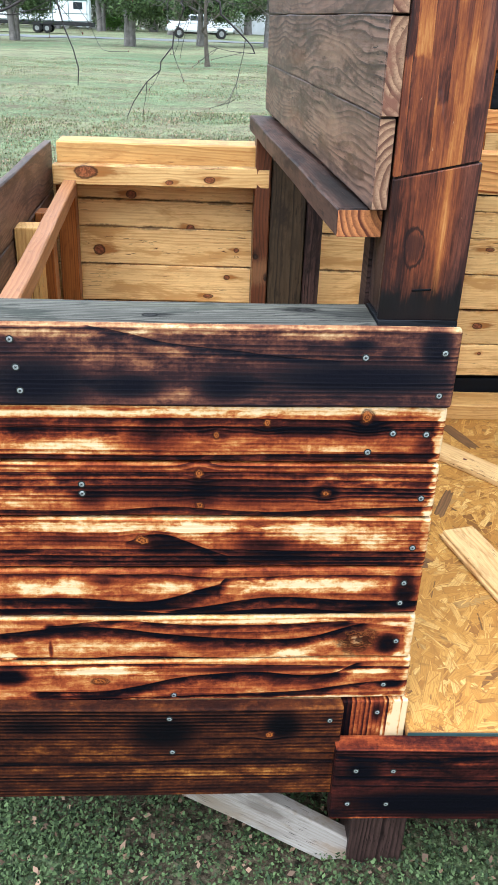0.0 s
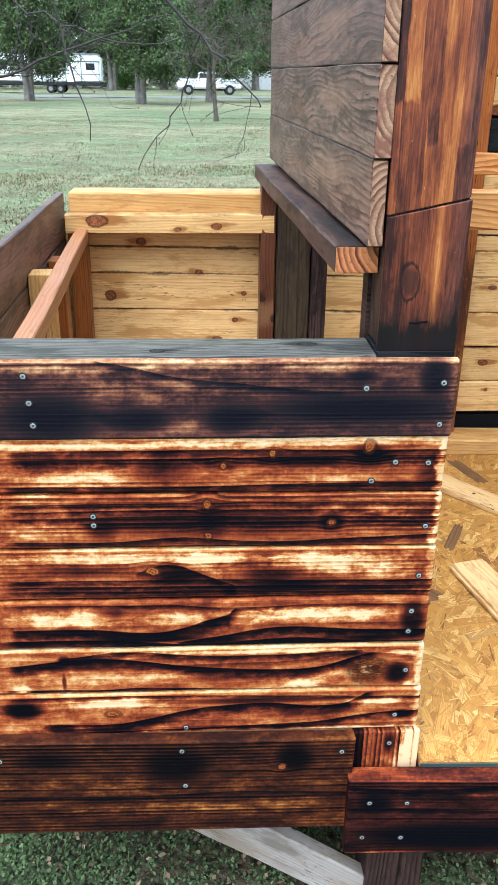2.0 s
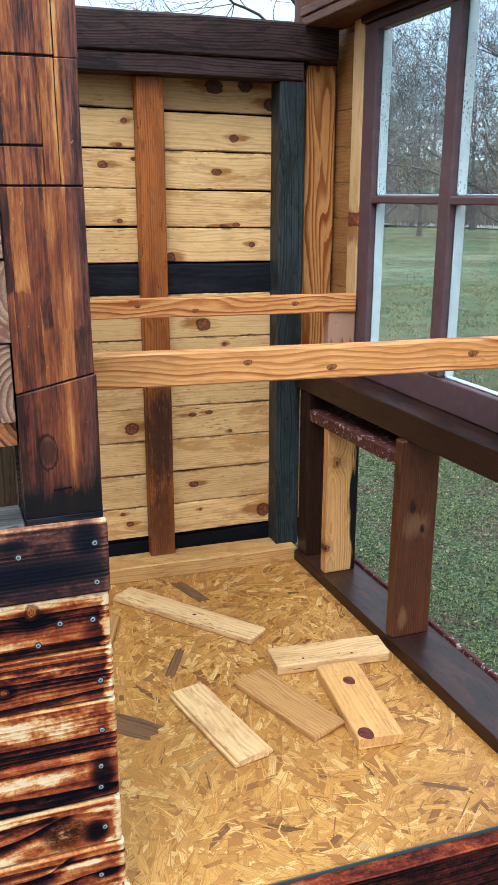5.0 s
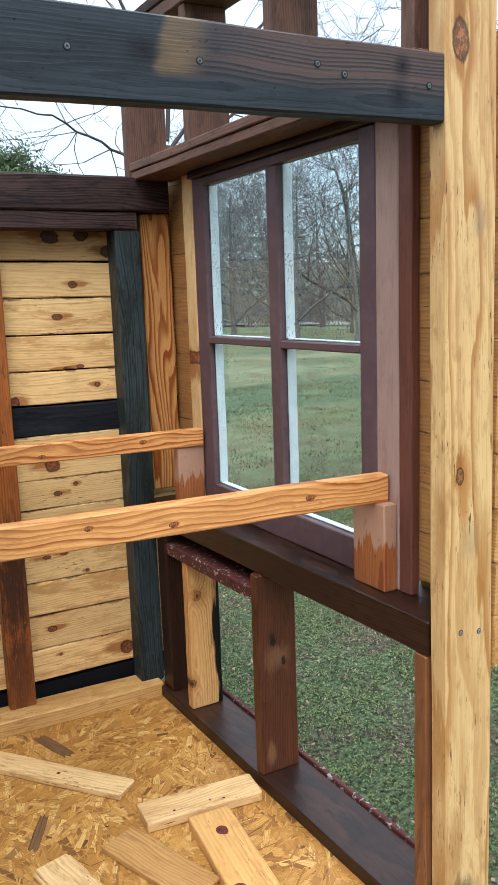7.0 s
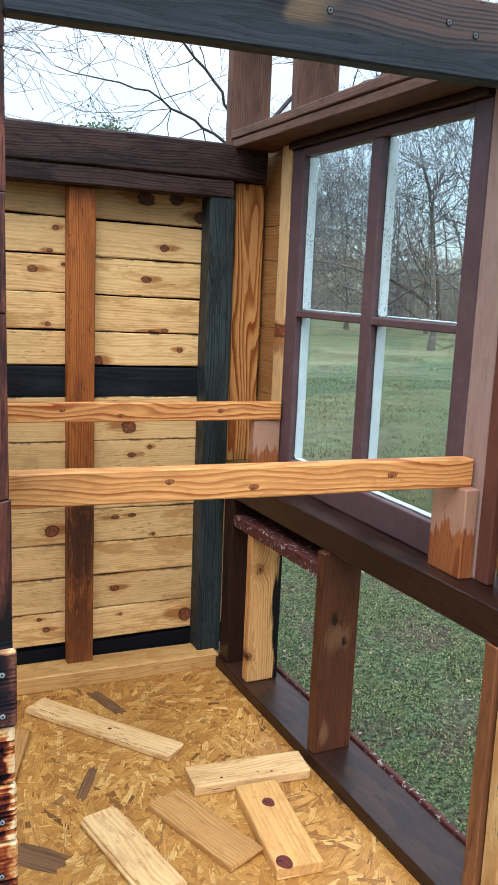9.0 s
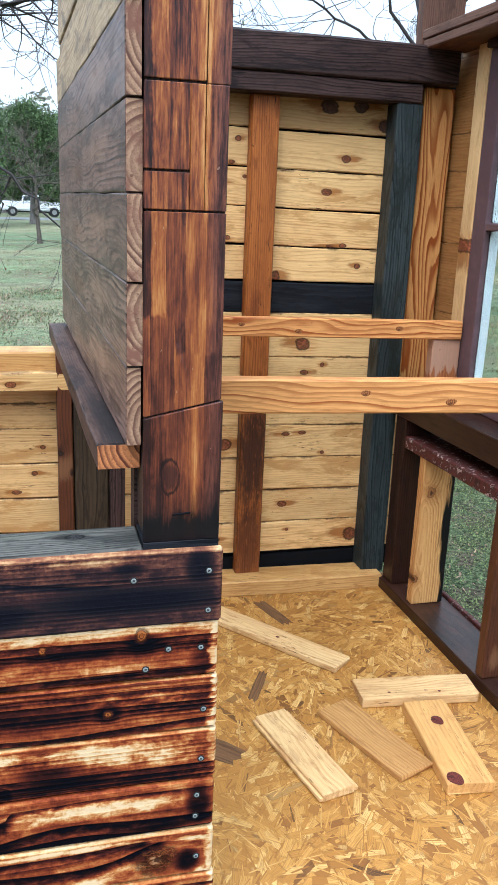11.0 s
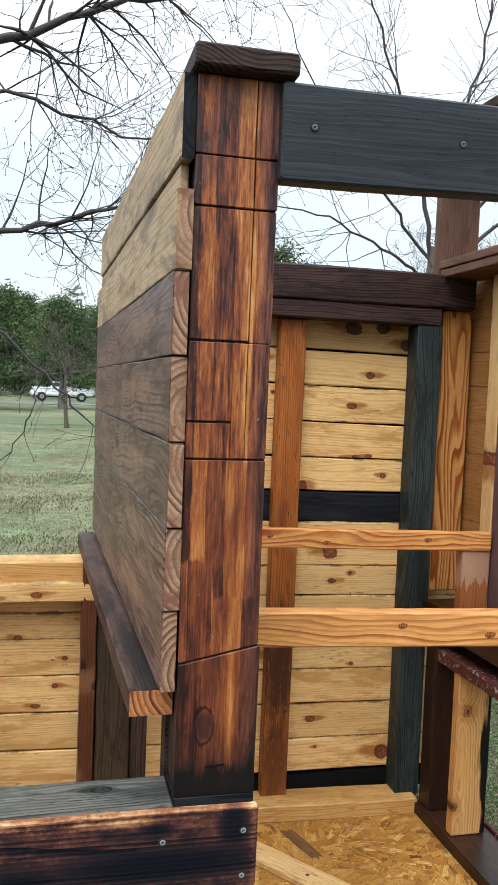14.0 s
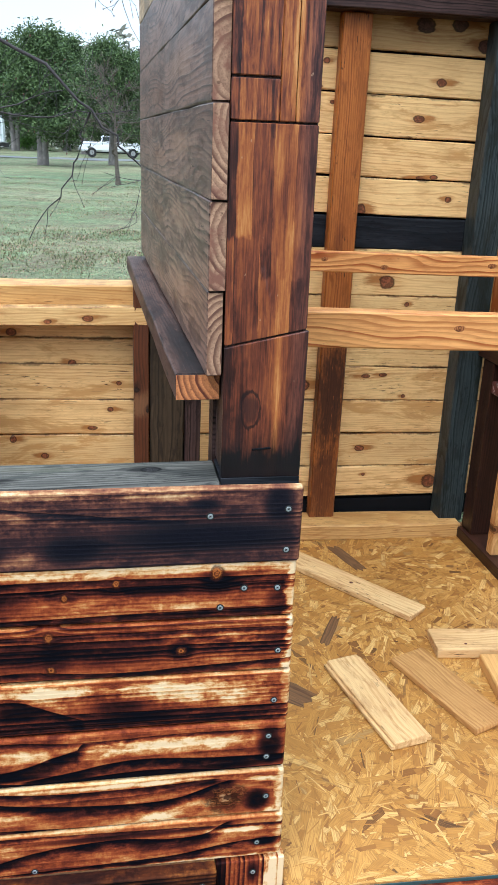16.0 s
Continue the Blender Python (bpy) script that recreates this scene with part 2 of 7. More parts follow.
    if foot:
        r = net.math("ADD", squash(net, x, z, -0.096, 0.934, 0.0150, 0.030), net.math("ADD", swing(mott, 0.7), swing(hair, 0.2)))
        c = net.mix(net.step(r, 0.55, 1.0, 0.78, 0.0), c, (0.034, 0.012, 0.010))
        c = net.mix(net.math("MULTIPLY", net.step(r, 0.84, 0.95), net.step(r, 1.02, 1.14, 0.85, 0.0)), c, (0.008, 0.005, 0.006))
        smoke = net.math("ADD", z, net.math("ADD", swing(tide, 0.10), net.math("ADD", swing(mott, 0.05), swing(hair, 0.02))))
        c = net.mix(net.step(smoke, 0.872, 0.925, 0.55, 0.0), c, (0.024, 0.010, 0.009))
        c = net.mix(net.step(smoke, 0.852, 0.880, 0.96, 0.0), c, (0.006, 0.005, 0.006))
    h = net.math("ADD", net.math("MULTIPLY", hair, 0.7), net.math("MULTIPLY", chip, 0.9))
    return net.done(c, net.math("MULTIPLY_ADD", mott, 0.35, 0.22), h, 0.4, 0.0015, spec=0.3)


def half_brushed(net, g, c):
    """The beam's east half shows brown wood and one tan patch through its char."""
    co = net.n.new("ShaderNodeTexCoord").outputs["Object"]
    s = net.n.new("ShaderNodeSeparateXYZ")
    net.l.new(co, s.inputs[0])
    e = net.math("MULTIPLY_ADD", net.math("SUBTRACT", g["broad"], 0.5), 0.25, s.outputs[0])
    up = net.step(s.outputs[2], -0.035, 0.01)
    worn = net.math("MULTIPLY", net.step(e, -0.10, 0.16, 0.0, 0.8), net.step(g["rings"], 0.2, 0.6, 1.0, 0.2))
    c = net.mix(net.math("MULTIPLY", worn, up), c, (0.115, 0.068, 0.054))
    e2 = net.math("MULTIPLY_ADD", net.math("SUBTRACT", g["broad"], 0.5), 0.07, s.outputs[0])
    tan = net.math("MULTIPLY", net.step(e2, -0.078, -0.060), net.step(e2, -0.03, 0.025, 1.0, 0.0))
    c = net.mix(net.math("MULTIPLY", net.math("MULTIPLY", tan, net.step(net.math("MULTIPLY_ADD", g["broad"], 0.12, s.outputs[2]), 0.03, 0.08)), net.step(g["fibre"], 0.3, 0.7, 0.75, 0.35)), c, (0.21, 0.130, 0.066))
    rag = net.math("MULTIPLY", net.math("SUBTRACT", g["broad"], 0.5), 1.6)
    for kx, kz, rx, rz in ((-0.100, 0.010, 0.040, 0.026), (0.400, 0.030, 0.022, 0.024), (0.392, -0.022, 0.026, 0.026)):
        r = net.math("ADD", squash(net, s.outputs[0], s.outputs[2], kx, kz, rx, rz), rag)
        c = net.mix(net.step(net.math("ADD", r, net.math("MULTIPLY", g["fibre"], 0.9)), 0.8, 1.8, 0.75, 0.0), c, (0.010, 0.010, 0.013))
        c = net.mix(net.step(r, 0.15, 0.45, 0.9, 0.0), c, (0.010, 0.007, 0.007))
    return c


def burnt_edge(net, g, c):
    """One long edge burnt black."""
    e = net.math("MULTIPLY_ADD", net.math("SUBTRACT", g["broad"], 0.5), 0.10, g["across"])
    return net.mix(net.step(e, -0.046, -0.038, 1.0, 0.0), c, (0.005, 0.004, 0.004))


def soaked_foot(net, g, c):
    """Water drawn up from the sill has darkened the lower part."""
    co = net.n.new("ShaderNodeTexCoord").outputs["Object"]
    s = net.n.new("ShaderNodeSeparateXYZ")
    net.l.new(co, s.inputs[0])
    run = net.noise(net.vec(net.math("MULTIPLY", s.outputs[0], 4), net.math("MULTIPLY", s.outputs[1], 70), net.math("MULTIPLY", s.outputs[2], 70)), 1.0, 3)
    e = net.math("MULTIPLY_ADD", net.math("SUBTRACT", run, 0.5), 0.16, s.outputs[0])
    dry = net.mix(0.75, c, (0.50, 0.29, 0.195))
    return net.mix(net.step(e, -0.005, 0.01), c, dry)


PINE_CHAR = ((0.00, (0.77, 0.540, 0.310)), (0.10, (0.66, 0.370, 0.155)), (0.21, (0.46, 0.160, 0.046)), (0.32, (0.29, 0.062, 0.020)), (0.44, (0.135, 0.025, 0.012)), (0.58, (0.046, 0.011, 0.009)), (0.76, (0.012, 0.005, 0.005)), (0.95, (0.003, 0.003, 0.005)))
RAIL_CHAR = ((0.02, (0.74, 0.50, 0.28)), (0.16, (0.46, 0.25, 0.12)), (0.30, (0.25, 0.100, 0.052)), (0.44, (0.105, 0.040, 0.030)), (0.58, (0.034, 0.017, 0.018)), (0.76, (0.013, 0.011, 0.014)), (0.95, (0.007, 0.007, 0.011)))
BASE_CHAR = ((0.02, (0.62, 0.37, 0.13)), (0.18, (0.42, 0.185, 0.048)), (0.32, (0.20, 0.064, 0.016)), (0.44, (0.080, 0.022, 0.009)), (0.58, (0.030, 0.010, 0.007)), (0.76, (0.010, 0.005, 0.005)), (0.95, (0.003, 0.003, 0.004)))


def squash(net, x, a, cx, ca, rx, ra):
    """How far from a centre, in radii that differ along and across the board."""
    dx = net.math("MULTIPLY_ADD", x, 1 / rx, -cx / rx)
    da = net.math("MULTIPLY_ADD", a, 1 / ra, -ca / ra)
    return net.math("SQRT", net.math("MULTIPLY_ADD", dx, dx, net.math("MULTIPLY", da, da)))


def round_knots(net, x, a, line, spots):
    """The grain parts round each knot."""
    for kx, ka, rx, ra in spots:
        d = squash(net, x, a, kx, ka, rx * 3.2, ra * 2.1)
        near = net.math("POWER", 2.718, net.math("MULTIPLY", net.math("MULTIPLY", d, d), -1.0))
        line = net.math("SUBTRACT", line, net.math("MULTIPLY", net.math("MULTIPLY", net.math("SUBTRACT", a, ka), near), 0.8))
    return line


def torched(name, seed, half, right, base=0.30, pitch=0.008, fine=0.34, wander=0.014, knots=(), lines=(), patches=(), tones=PINE_CHAR, top=0.4, end=0.45, mottle=0.62):
    """Torched and brushed pine: cream where the flame only kissed it, then orange, red brown and black; hard rings burn darkest.

    knots: place and half sizes; lines: burnt rings that wander along the board, their width and depth of burn;
    patches: where the torch dwelt (+) or passed by (-), with half sizes; right: where the board ends."""
    net = Net(name)
    co = net.n.new("ShaderNodeTexCoord").outputs["Object"]
    s = net.n.new("ShaderNodeSeparateXYZ")
    net.l.new(co, s.inputs[0])
    x, y, a = s.outputs
    xs = net.math("ADD", x, seed * 3.7)

    def field(fx, fa, detail=3, rough=0.6, dist=0.0):
        return net.noise(net.vec(net.math("MULTIPLY", xs, fx), net.math("MULTIPLY", a, fa), net.math("MULTIPLY_ADD", y, fa, seed * 1.3)), 1.0, detail, rough, dist)

    def swing(v, k):
        return net.math("MULTIPLY_ADD", v, k, -0.5 * k)

    mott, tiny, tick, hair, sway = field(24, 46, 5, 0.62, 0.4), field(95, 150, 3, 0.65), field(190, 60, 3, 0.65, 0.5), field(5, 560, 2, 0.6), field(2.6, 12, 2, 0.5)
    grit, long = field(330, 420, 2, 0.6), field(7, 30, 3, 0.55, 0.3)
    line = round_knots(net, x, a, net.math("ADD", a, swing(sway, wander)), knots)
    turns = net.math("ADD", net.math("DIVIDE", net.math("ADD", line, swing(tiny, 0.0016)), pitch), 40.0 + seed)
    saw = net.math("FRACT", turns)
    each = net.n.new("ShaderNodeTexWhiteNoise")
    each.noise_dimensions = "1D"
    net.l.new(net.math("FLOOR", turns), each.inputs["W"])
    hard = net.math("MULTIPLY", net.math("MULTIPLY", net.step(saw, 0.15, 0.88), net.step(saw, 0.90, 1.0, 1.0, 0.0)), net.math("MULTIPLY_ADD", each.outputs["Value"], 0.9, 0.1))
    hard = net.math("MULTIPLY", hard, net.step(field(4, 20, 2), 0.3, 0.62, 0.35, 1.0))
    burn = net.math("MULTIPLY_ADD", hard, fine, base)
    for v, k in ((mott, mottle), (long, 0.45), (tiny, 0.24), (tick, 0.17), (hair, 0.16), (grit, 0.09)):
        burn = net.math("ADD", burn, swing(v, k))
    ragged = net.math("ADD", swing(mott, 1.1), net.math("ADD", swing(long, 1.0), swing(tiny, 0.5)))
    for cx, ca, rx, ra, amount in patches:
        d = net.math("ADD", squash(net, x, a, cx, ca, rx, ra), ragged)
        soft = (0.10, 1.50, amount * 0.92) if amount < 0 else (0.25, 1.30, amount * 1.1)
        burn = net.math("ADD", burn, net.step(d, soft[0], soft[1], soft[2], 0.0))
    waver = net.math("ADD", a, net.math("ADD", swing(sway, 0.006), net.math("ADD", swing(tiny, 0.0022), swing(mott, 0.003))))
    uneven = net.step(mott, 0.30, 0.62, 0.65, 1.1)
    deepest = None
    for stops, width, depth in lines:
        x0, x1 = stops[0][0], stops[-1][0]
        along = net.math("DIVIDE", net.math("SUBTRACT", x, x0), x1 - x0)
        way = net.ramp(along, *[((sx - x0) / (x1 - x0), [(sa + half) / (2 * half)] * 3) for sx, sa in stops])
        way.node.color_ramp.interpolation = "CARDINAL"
        centre = net.math("MULTIPLY_ADD", way, 2 * half, -half)
        off = net.math("SUBTRACT", waver, centre)
        shape = net.math("MULTIPLY", net.math("POWER", net.step(off, -width * 4.8, 0.0), 1.9), net.step(off, 0.0, width * 0.3, 1.0, 0.0))
        ends = net.math("MULTIPLY", net.step(along, -0.03, 0.02), net.step(along, 0.98, 1.03, 1.0, 0.0))
        shape = net.math("MULTIPLY", net.math("MULTIPLY", shape, ends), uneven)
        burn = net.math("MULTIPLY_ADD", shape, depth * 1.12, burn)
        deepest = net.math("MAXIMUM", deepest, shape) if deepest else shape
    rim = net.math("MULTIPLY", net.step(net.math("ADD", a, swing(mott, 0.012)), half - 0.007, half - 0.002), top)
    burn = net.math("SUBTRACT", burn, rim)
    burn = net.math("SUBTRACT", burn, net.step(net.math("ADD", x, net.math("ADD", swing(mott, 0.05), swing(tiny, 0.012))), right - 0.016, right - 0.006, 0.0, end))
    h = net.math("ADD", net.math("MULTIPLY", hard, 1.0), net.math("MULTIPLY", tiny, 0.6))
    if deepest:
        h = net.math("SUBTRACT", h, net.math("MULTIPLY", deepest, 0.8))
    c = net.ramp(burn, *tones)
    for kx, ka, rx, ra in knots:
        r = net.math("ADD", squash(net, x, a, kx, ka, rx, ra), net.math("ADD", swing(tiny, 1.3), swing(mott, 1.2)))
        big = rx > 0.02
        ringed = net.math("FRACT", net.math("MULTIPLY", r, 3.6 if big else 2.2))
        inside = net.mix(net.step(ringed, 0.30, 0.80), (0.17, 0.050, 0.016) if big else (0.36, 0.105, 0.024), (0.012, 0.005, 0.005) if big else (0.075, 0.018, 0.008))
        if big:
            inside = net.mix(net.step(r, 0.18, 0.40, 0.8, 0.0), inside, (0.40, 0.21, 0.10))
            inside = net.mix(net.step(mott, 0.46, 0.56, 0.0, 0.9), inside, (0.008, 0.004, 0.004))
        c = net.mix(net.math("MULTIPLY", net.step(r, 0.85, 1.0), net.step(r, 1.05, 1.5, 0.8, 0.0)), c, (0.035, 0.010, 0.007))
        c = net.mix(net.step(r, 0.84, 0.98, 0.92, 0.0), c, inside)
        h = net.math("ADD", h, net.step(r, 0.7, 1.1, 0.9, 0.0))
    return net.done(c, net.math("MULTIPLY_ADD", tiny, 0.3, 0.48), h, 0.55, 0.002, spec=0.03)


def sawn(name, pale, deep, knot_color, ring=0.007, amount=0.6, wander=0.05, flow=1.3, rough=0.5, spec=0.25, spots=(), checks=0.7, edge=0.0, half=0.06, tone=0.4, seed=0.0, stain=None, flat=False, bump=0.25, smudges=(), scuff=0.0, even=0.2):
    """Fresh sawn softwood: thin hard rings, knots with a dark rim and flare, short checks, soot along the edges."""
    net = Net(name)
    co = net.n.new("ShaderNodeTexCoord").outputs["Object"]
    rnd = net.n.new("ShaderNodeObjectInfo").outputs["Random"]
    s = net.n.new("ShaderNodeSeparateXYZ")
    net.l.new(co, s.inputs[0])
    x, y, a = s.outputs
    if flat:
        y, a = a, y
    xs = net.math("MULTIPLY_ADD", rnd, 37.0, net.math("ADD", x, seed))
    ys = net.math("MULTIPLY_ADD", rnd, 11.0, y)

    def field(fx, fa, detail=3, rough=0.6, dist=0.0):
        return net.noise(net.vec(net.math("MULTIPLY", xs, fx), net.math("MULTIPLY", a, fa), net.math("MULTIPLY", ys, fa)), 1.0, detail, rough, dist)

    def swing(v, k):
        return net.math("MULTIPLY_ADD", v, k, -0.5 * k)

    sway, ripple, mott, hair, wide = field(flow, 5, 2, 0.5), field(flow * 7, 40, 2), field(12, 45, 4, 0.65, 0.4), field(9, 480, 3), field(2.2, 9, 3)
    line = net.math("ADD", net.math("ADD", a, swing(sway, wander * 2)), swing(ripple, ring * 0.8))
    line = round_knots(net, x, a, line, spots)
    turns = net.math("ADD", net.math("DIVIDE", line, ring), net.math("MULTIPLY_ADD", rnd, 90.0, 60.0))
    saw = net.math("FRACT", turns)
    each = net.n.new("ShaderNodeTexWhiteNoise")
    each.noise_dimensions = "1D"
    net.l.new(net.math("FLOOR", turns), each.inputs["W"])
    hard = net.math("MULTIPLY", net.math("MULTIPLY", net.step(saw, 0.25, 0.88), net.step(saw, 0.90, 1.0, 1.0, 0.0)), net.math("MULTIPLY_ADD", each.outputs["Value"], 1.0 - even, even))
    c = net.mix(net.step(wide, 0.35, 0.7, 0.0, tone), pale, [(p + q) * 0.5 for p, q in zip(pale, deep)])
    c = net.mix(net.math("MULTIPLY", hard, amount), c, deep)
    c = net.mix(net.step(hair, 0.45, 0.72, 0.0, 0.4), c, deep)
    c = net.mix(net.step(mott, 0.52, 0.70, 0.0, tone * 0.9), c, [q * 0.8 for q in deep])
    if stain:
        c = net.mix(net.step(field(3.5, 14, 5, 0.7, 0.5), 0.50, 0.62, 0.0, 0.85), c, stain)
    crack = field(22, 260, 2, 0.5)
    worn = net.step(field(5, 16, 3, 0.6), 0.50, 0.62, 0.04, 1.0)
    c = net.mix(net.math("MULTIPLY", net.math("MULTIPLY", net.step(crack, 0.635, 0.67), worn), checks), c, [q * 0.5 for q in knot_color])
    speck = field(70, 100, 2, 0.5)
    c = net.mix(net.math("MULTIPLY", net.step(speck, 0.70, 0.74, 0.0, checks * 0.7), worn), c, [q * 0.7 for q in knot_color])
    rust = net.step(field(6, 22, 5, 0.7, 0.6), 0.50, 0.66, 0.0, tone)
    c = net.mix(rust, c, [p * 0.35 + q * 0.5 for p, q in zip(pale, deep)])
    if edge:
        side = net.math("ADD", net.math("ABSOLUTE", a), net.math("ADD", swing(field(9, 4, 5, 0.75), 0.040), swing(ripple, 0.006)))
        c = net.mix(net.step(side, half - 0.005, half + 0.002, 0.0, edge), c, [q * 0.4 for q in knot_color])
    for cx, ca, rx, ra, amount, color in smudges:
        d = net.math("ADD", squash(net, x, a, cx, ca, rx, ra), net.math("ADD", swing(mott, 1.4), swing(field(30, 90, 4, 0.7), 1.0)))
        c = net.mix(net.step(d, 0.3, 1.15, amount, 0.0), c, color)
    if scuff:
        c = net.mix(net.step(field(16, 150, 4, 0.7), 0.60, 0.68, 0.0, scuff), c, pale)
    h = net.math("ADD", net.math("MULTIPLY", hard, 0.5), net.math("MULTIPLY", hair, 0.8))
    if spots:
        lump, streaky, knotty = net.math("ADD", swing(field(60, 60, 3), 0.5), swing(mott, 0.8)), net.math("ADD", swing(mott, 2.4), swing(hair, 1.2)), field(110, 110, 3, 0.7)
    for kx, ka, rx, ra in spots:
        r = net.math("ADD", squash(net, x, a, kx, ka, rx, ra), lump)
        side = 1 if (kx * 997) % 1 > 0.4 else -1
        flare = net.math("ADD", squash(net, x, a, kx + rx * 1.3 * side, ka + ra * 0.2, rx * 2.8, ra * 1.3), streaky)
        c = net.mix(net.step(flare, 0.3, 1.1, 0.9, 0.0), c, [q * 0.7 for q in deep])
        halo = net.math("ADD", squash(net, x, a, kx, ka, rx * 3.0, ra * 2.6), swing(mott, 1.0))
        c = net.mix(net.math("MULTIPLY", net.step(halo, 0.4, 1.1, 0.5, 0.0), net.step(saw, 0.3, 0.9, 0.35, 1.0)), c, deep)
        inside = net.mix(net.step(net.math("MULTIPLY_ADD", r, -0.10, knotty), 0.38, 0.56), knot_color, [k * 2.6 for k in knot_color])
        c = net.mix(net.step(r, 0.80, 1.05, 0.92, 0.0), c, inside)
        c = net.mix(net.math("MULTIPLY", net.step(r, 0.78, 0.95), net.step(r, 1.02, 1.25, 0.85, 0.0)), c, [k * 0.35 for k in knot_color])
    return net.done(c, net.math("MULTIPLY_ADD", mott, 0.25, rough - 0.12), h, bump, 0.0015, spec=spec)


M_RAIL = torched("heavily_torched_pine", 1, 0.0665, 0.469, 0.52, 0.0075, 0.30, 0.010, tones=RAIL_CHAR, end=0.16, top=0.34,
  lines=((((-0.099, 0.0631), (0.006, 0.0405), (0.143, 0.0241), (0.282, 0.0127)), 0.0034, 0.3),),
  patches=((-0.175, -0.0293, 0.077, 0.0385, 0.4), (-0.039, -0.0307, 0.065, 0.0193, 0.35), (0.114, -0.03, 0.052, 0.025, 0.38), (0.32, -0.0161, 0.163, 0.025, 0.42), (0.431, 0.0374, 0.022, 0.0327, 0.35), (-0.026, 0.0204, 0.103, 0.0212, -0.22), (-0.156, 0.0518, 0.103, 0.0077, -0.35), (0.035, -0.0443, 0.041, 0.0154, -0.22), (0.154, -0.0528, 0.043, 0.0096, -0.15), (0.227, 0.0535, 0.103, 0.0077, -0.38), (0.066, 0.0578, 0.103, 0.0067, -0.35), (0.314, 0.0389, 0.026, 0.0096, 0.3)))
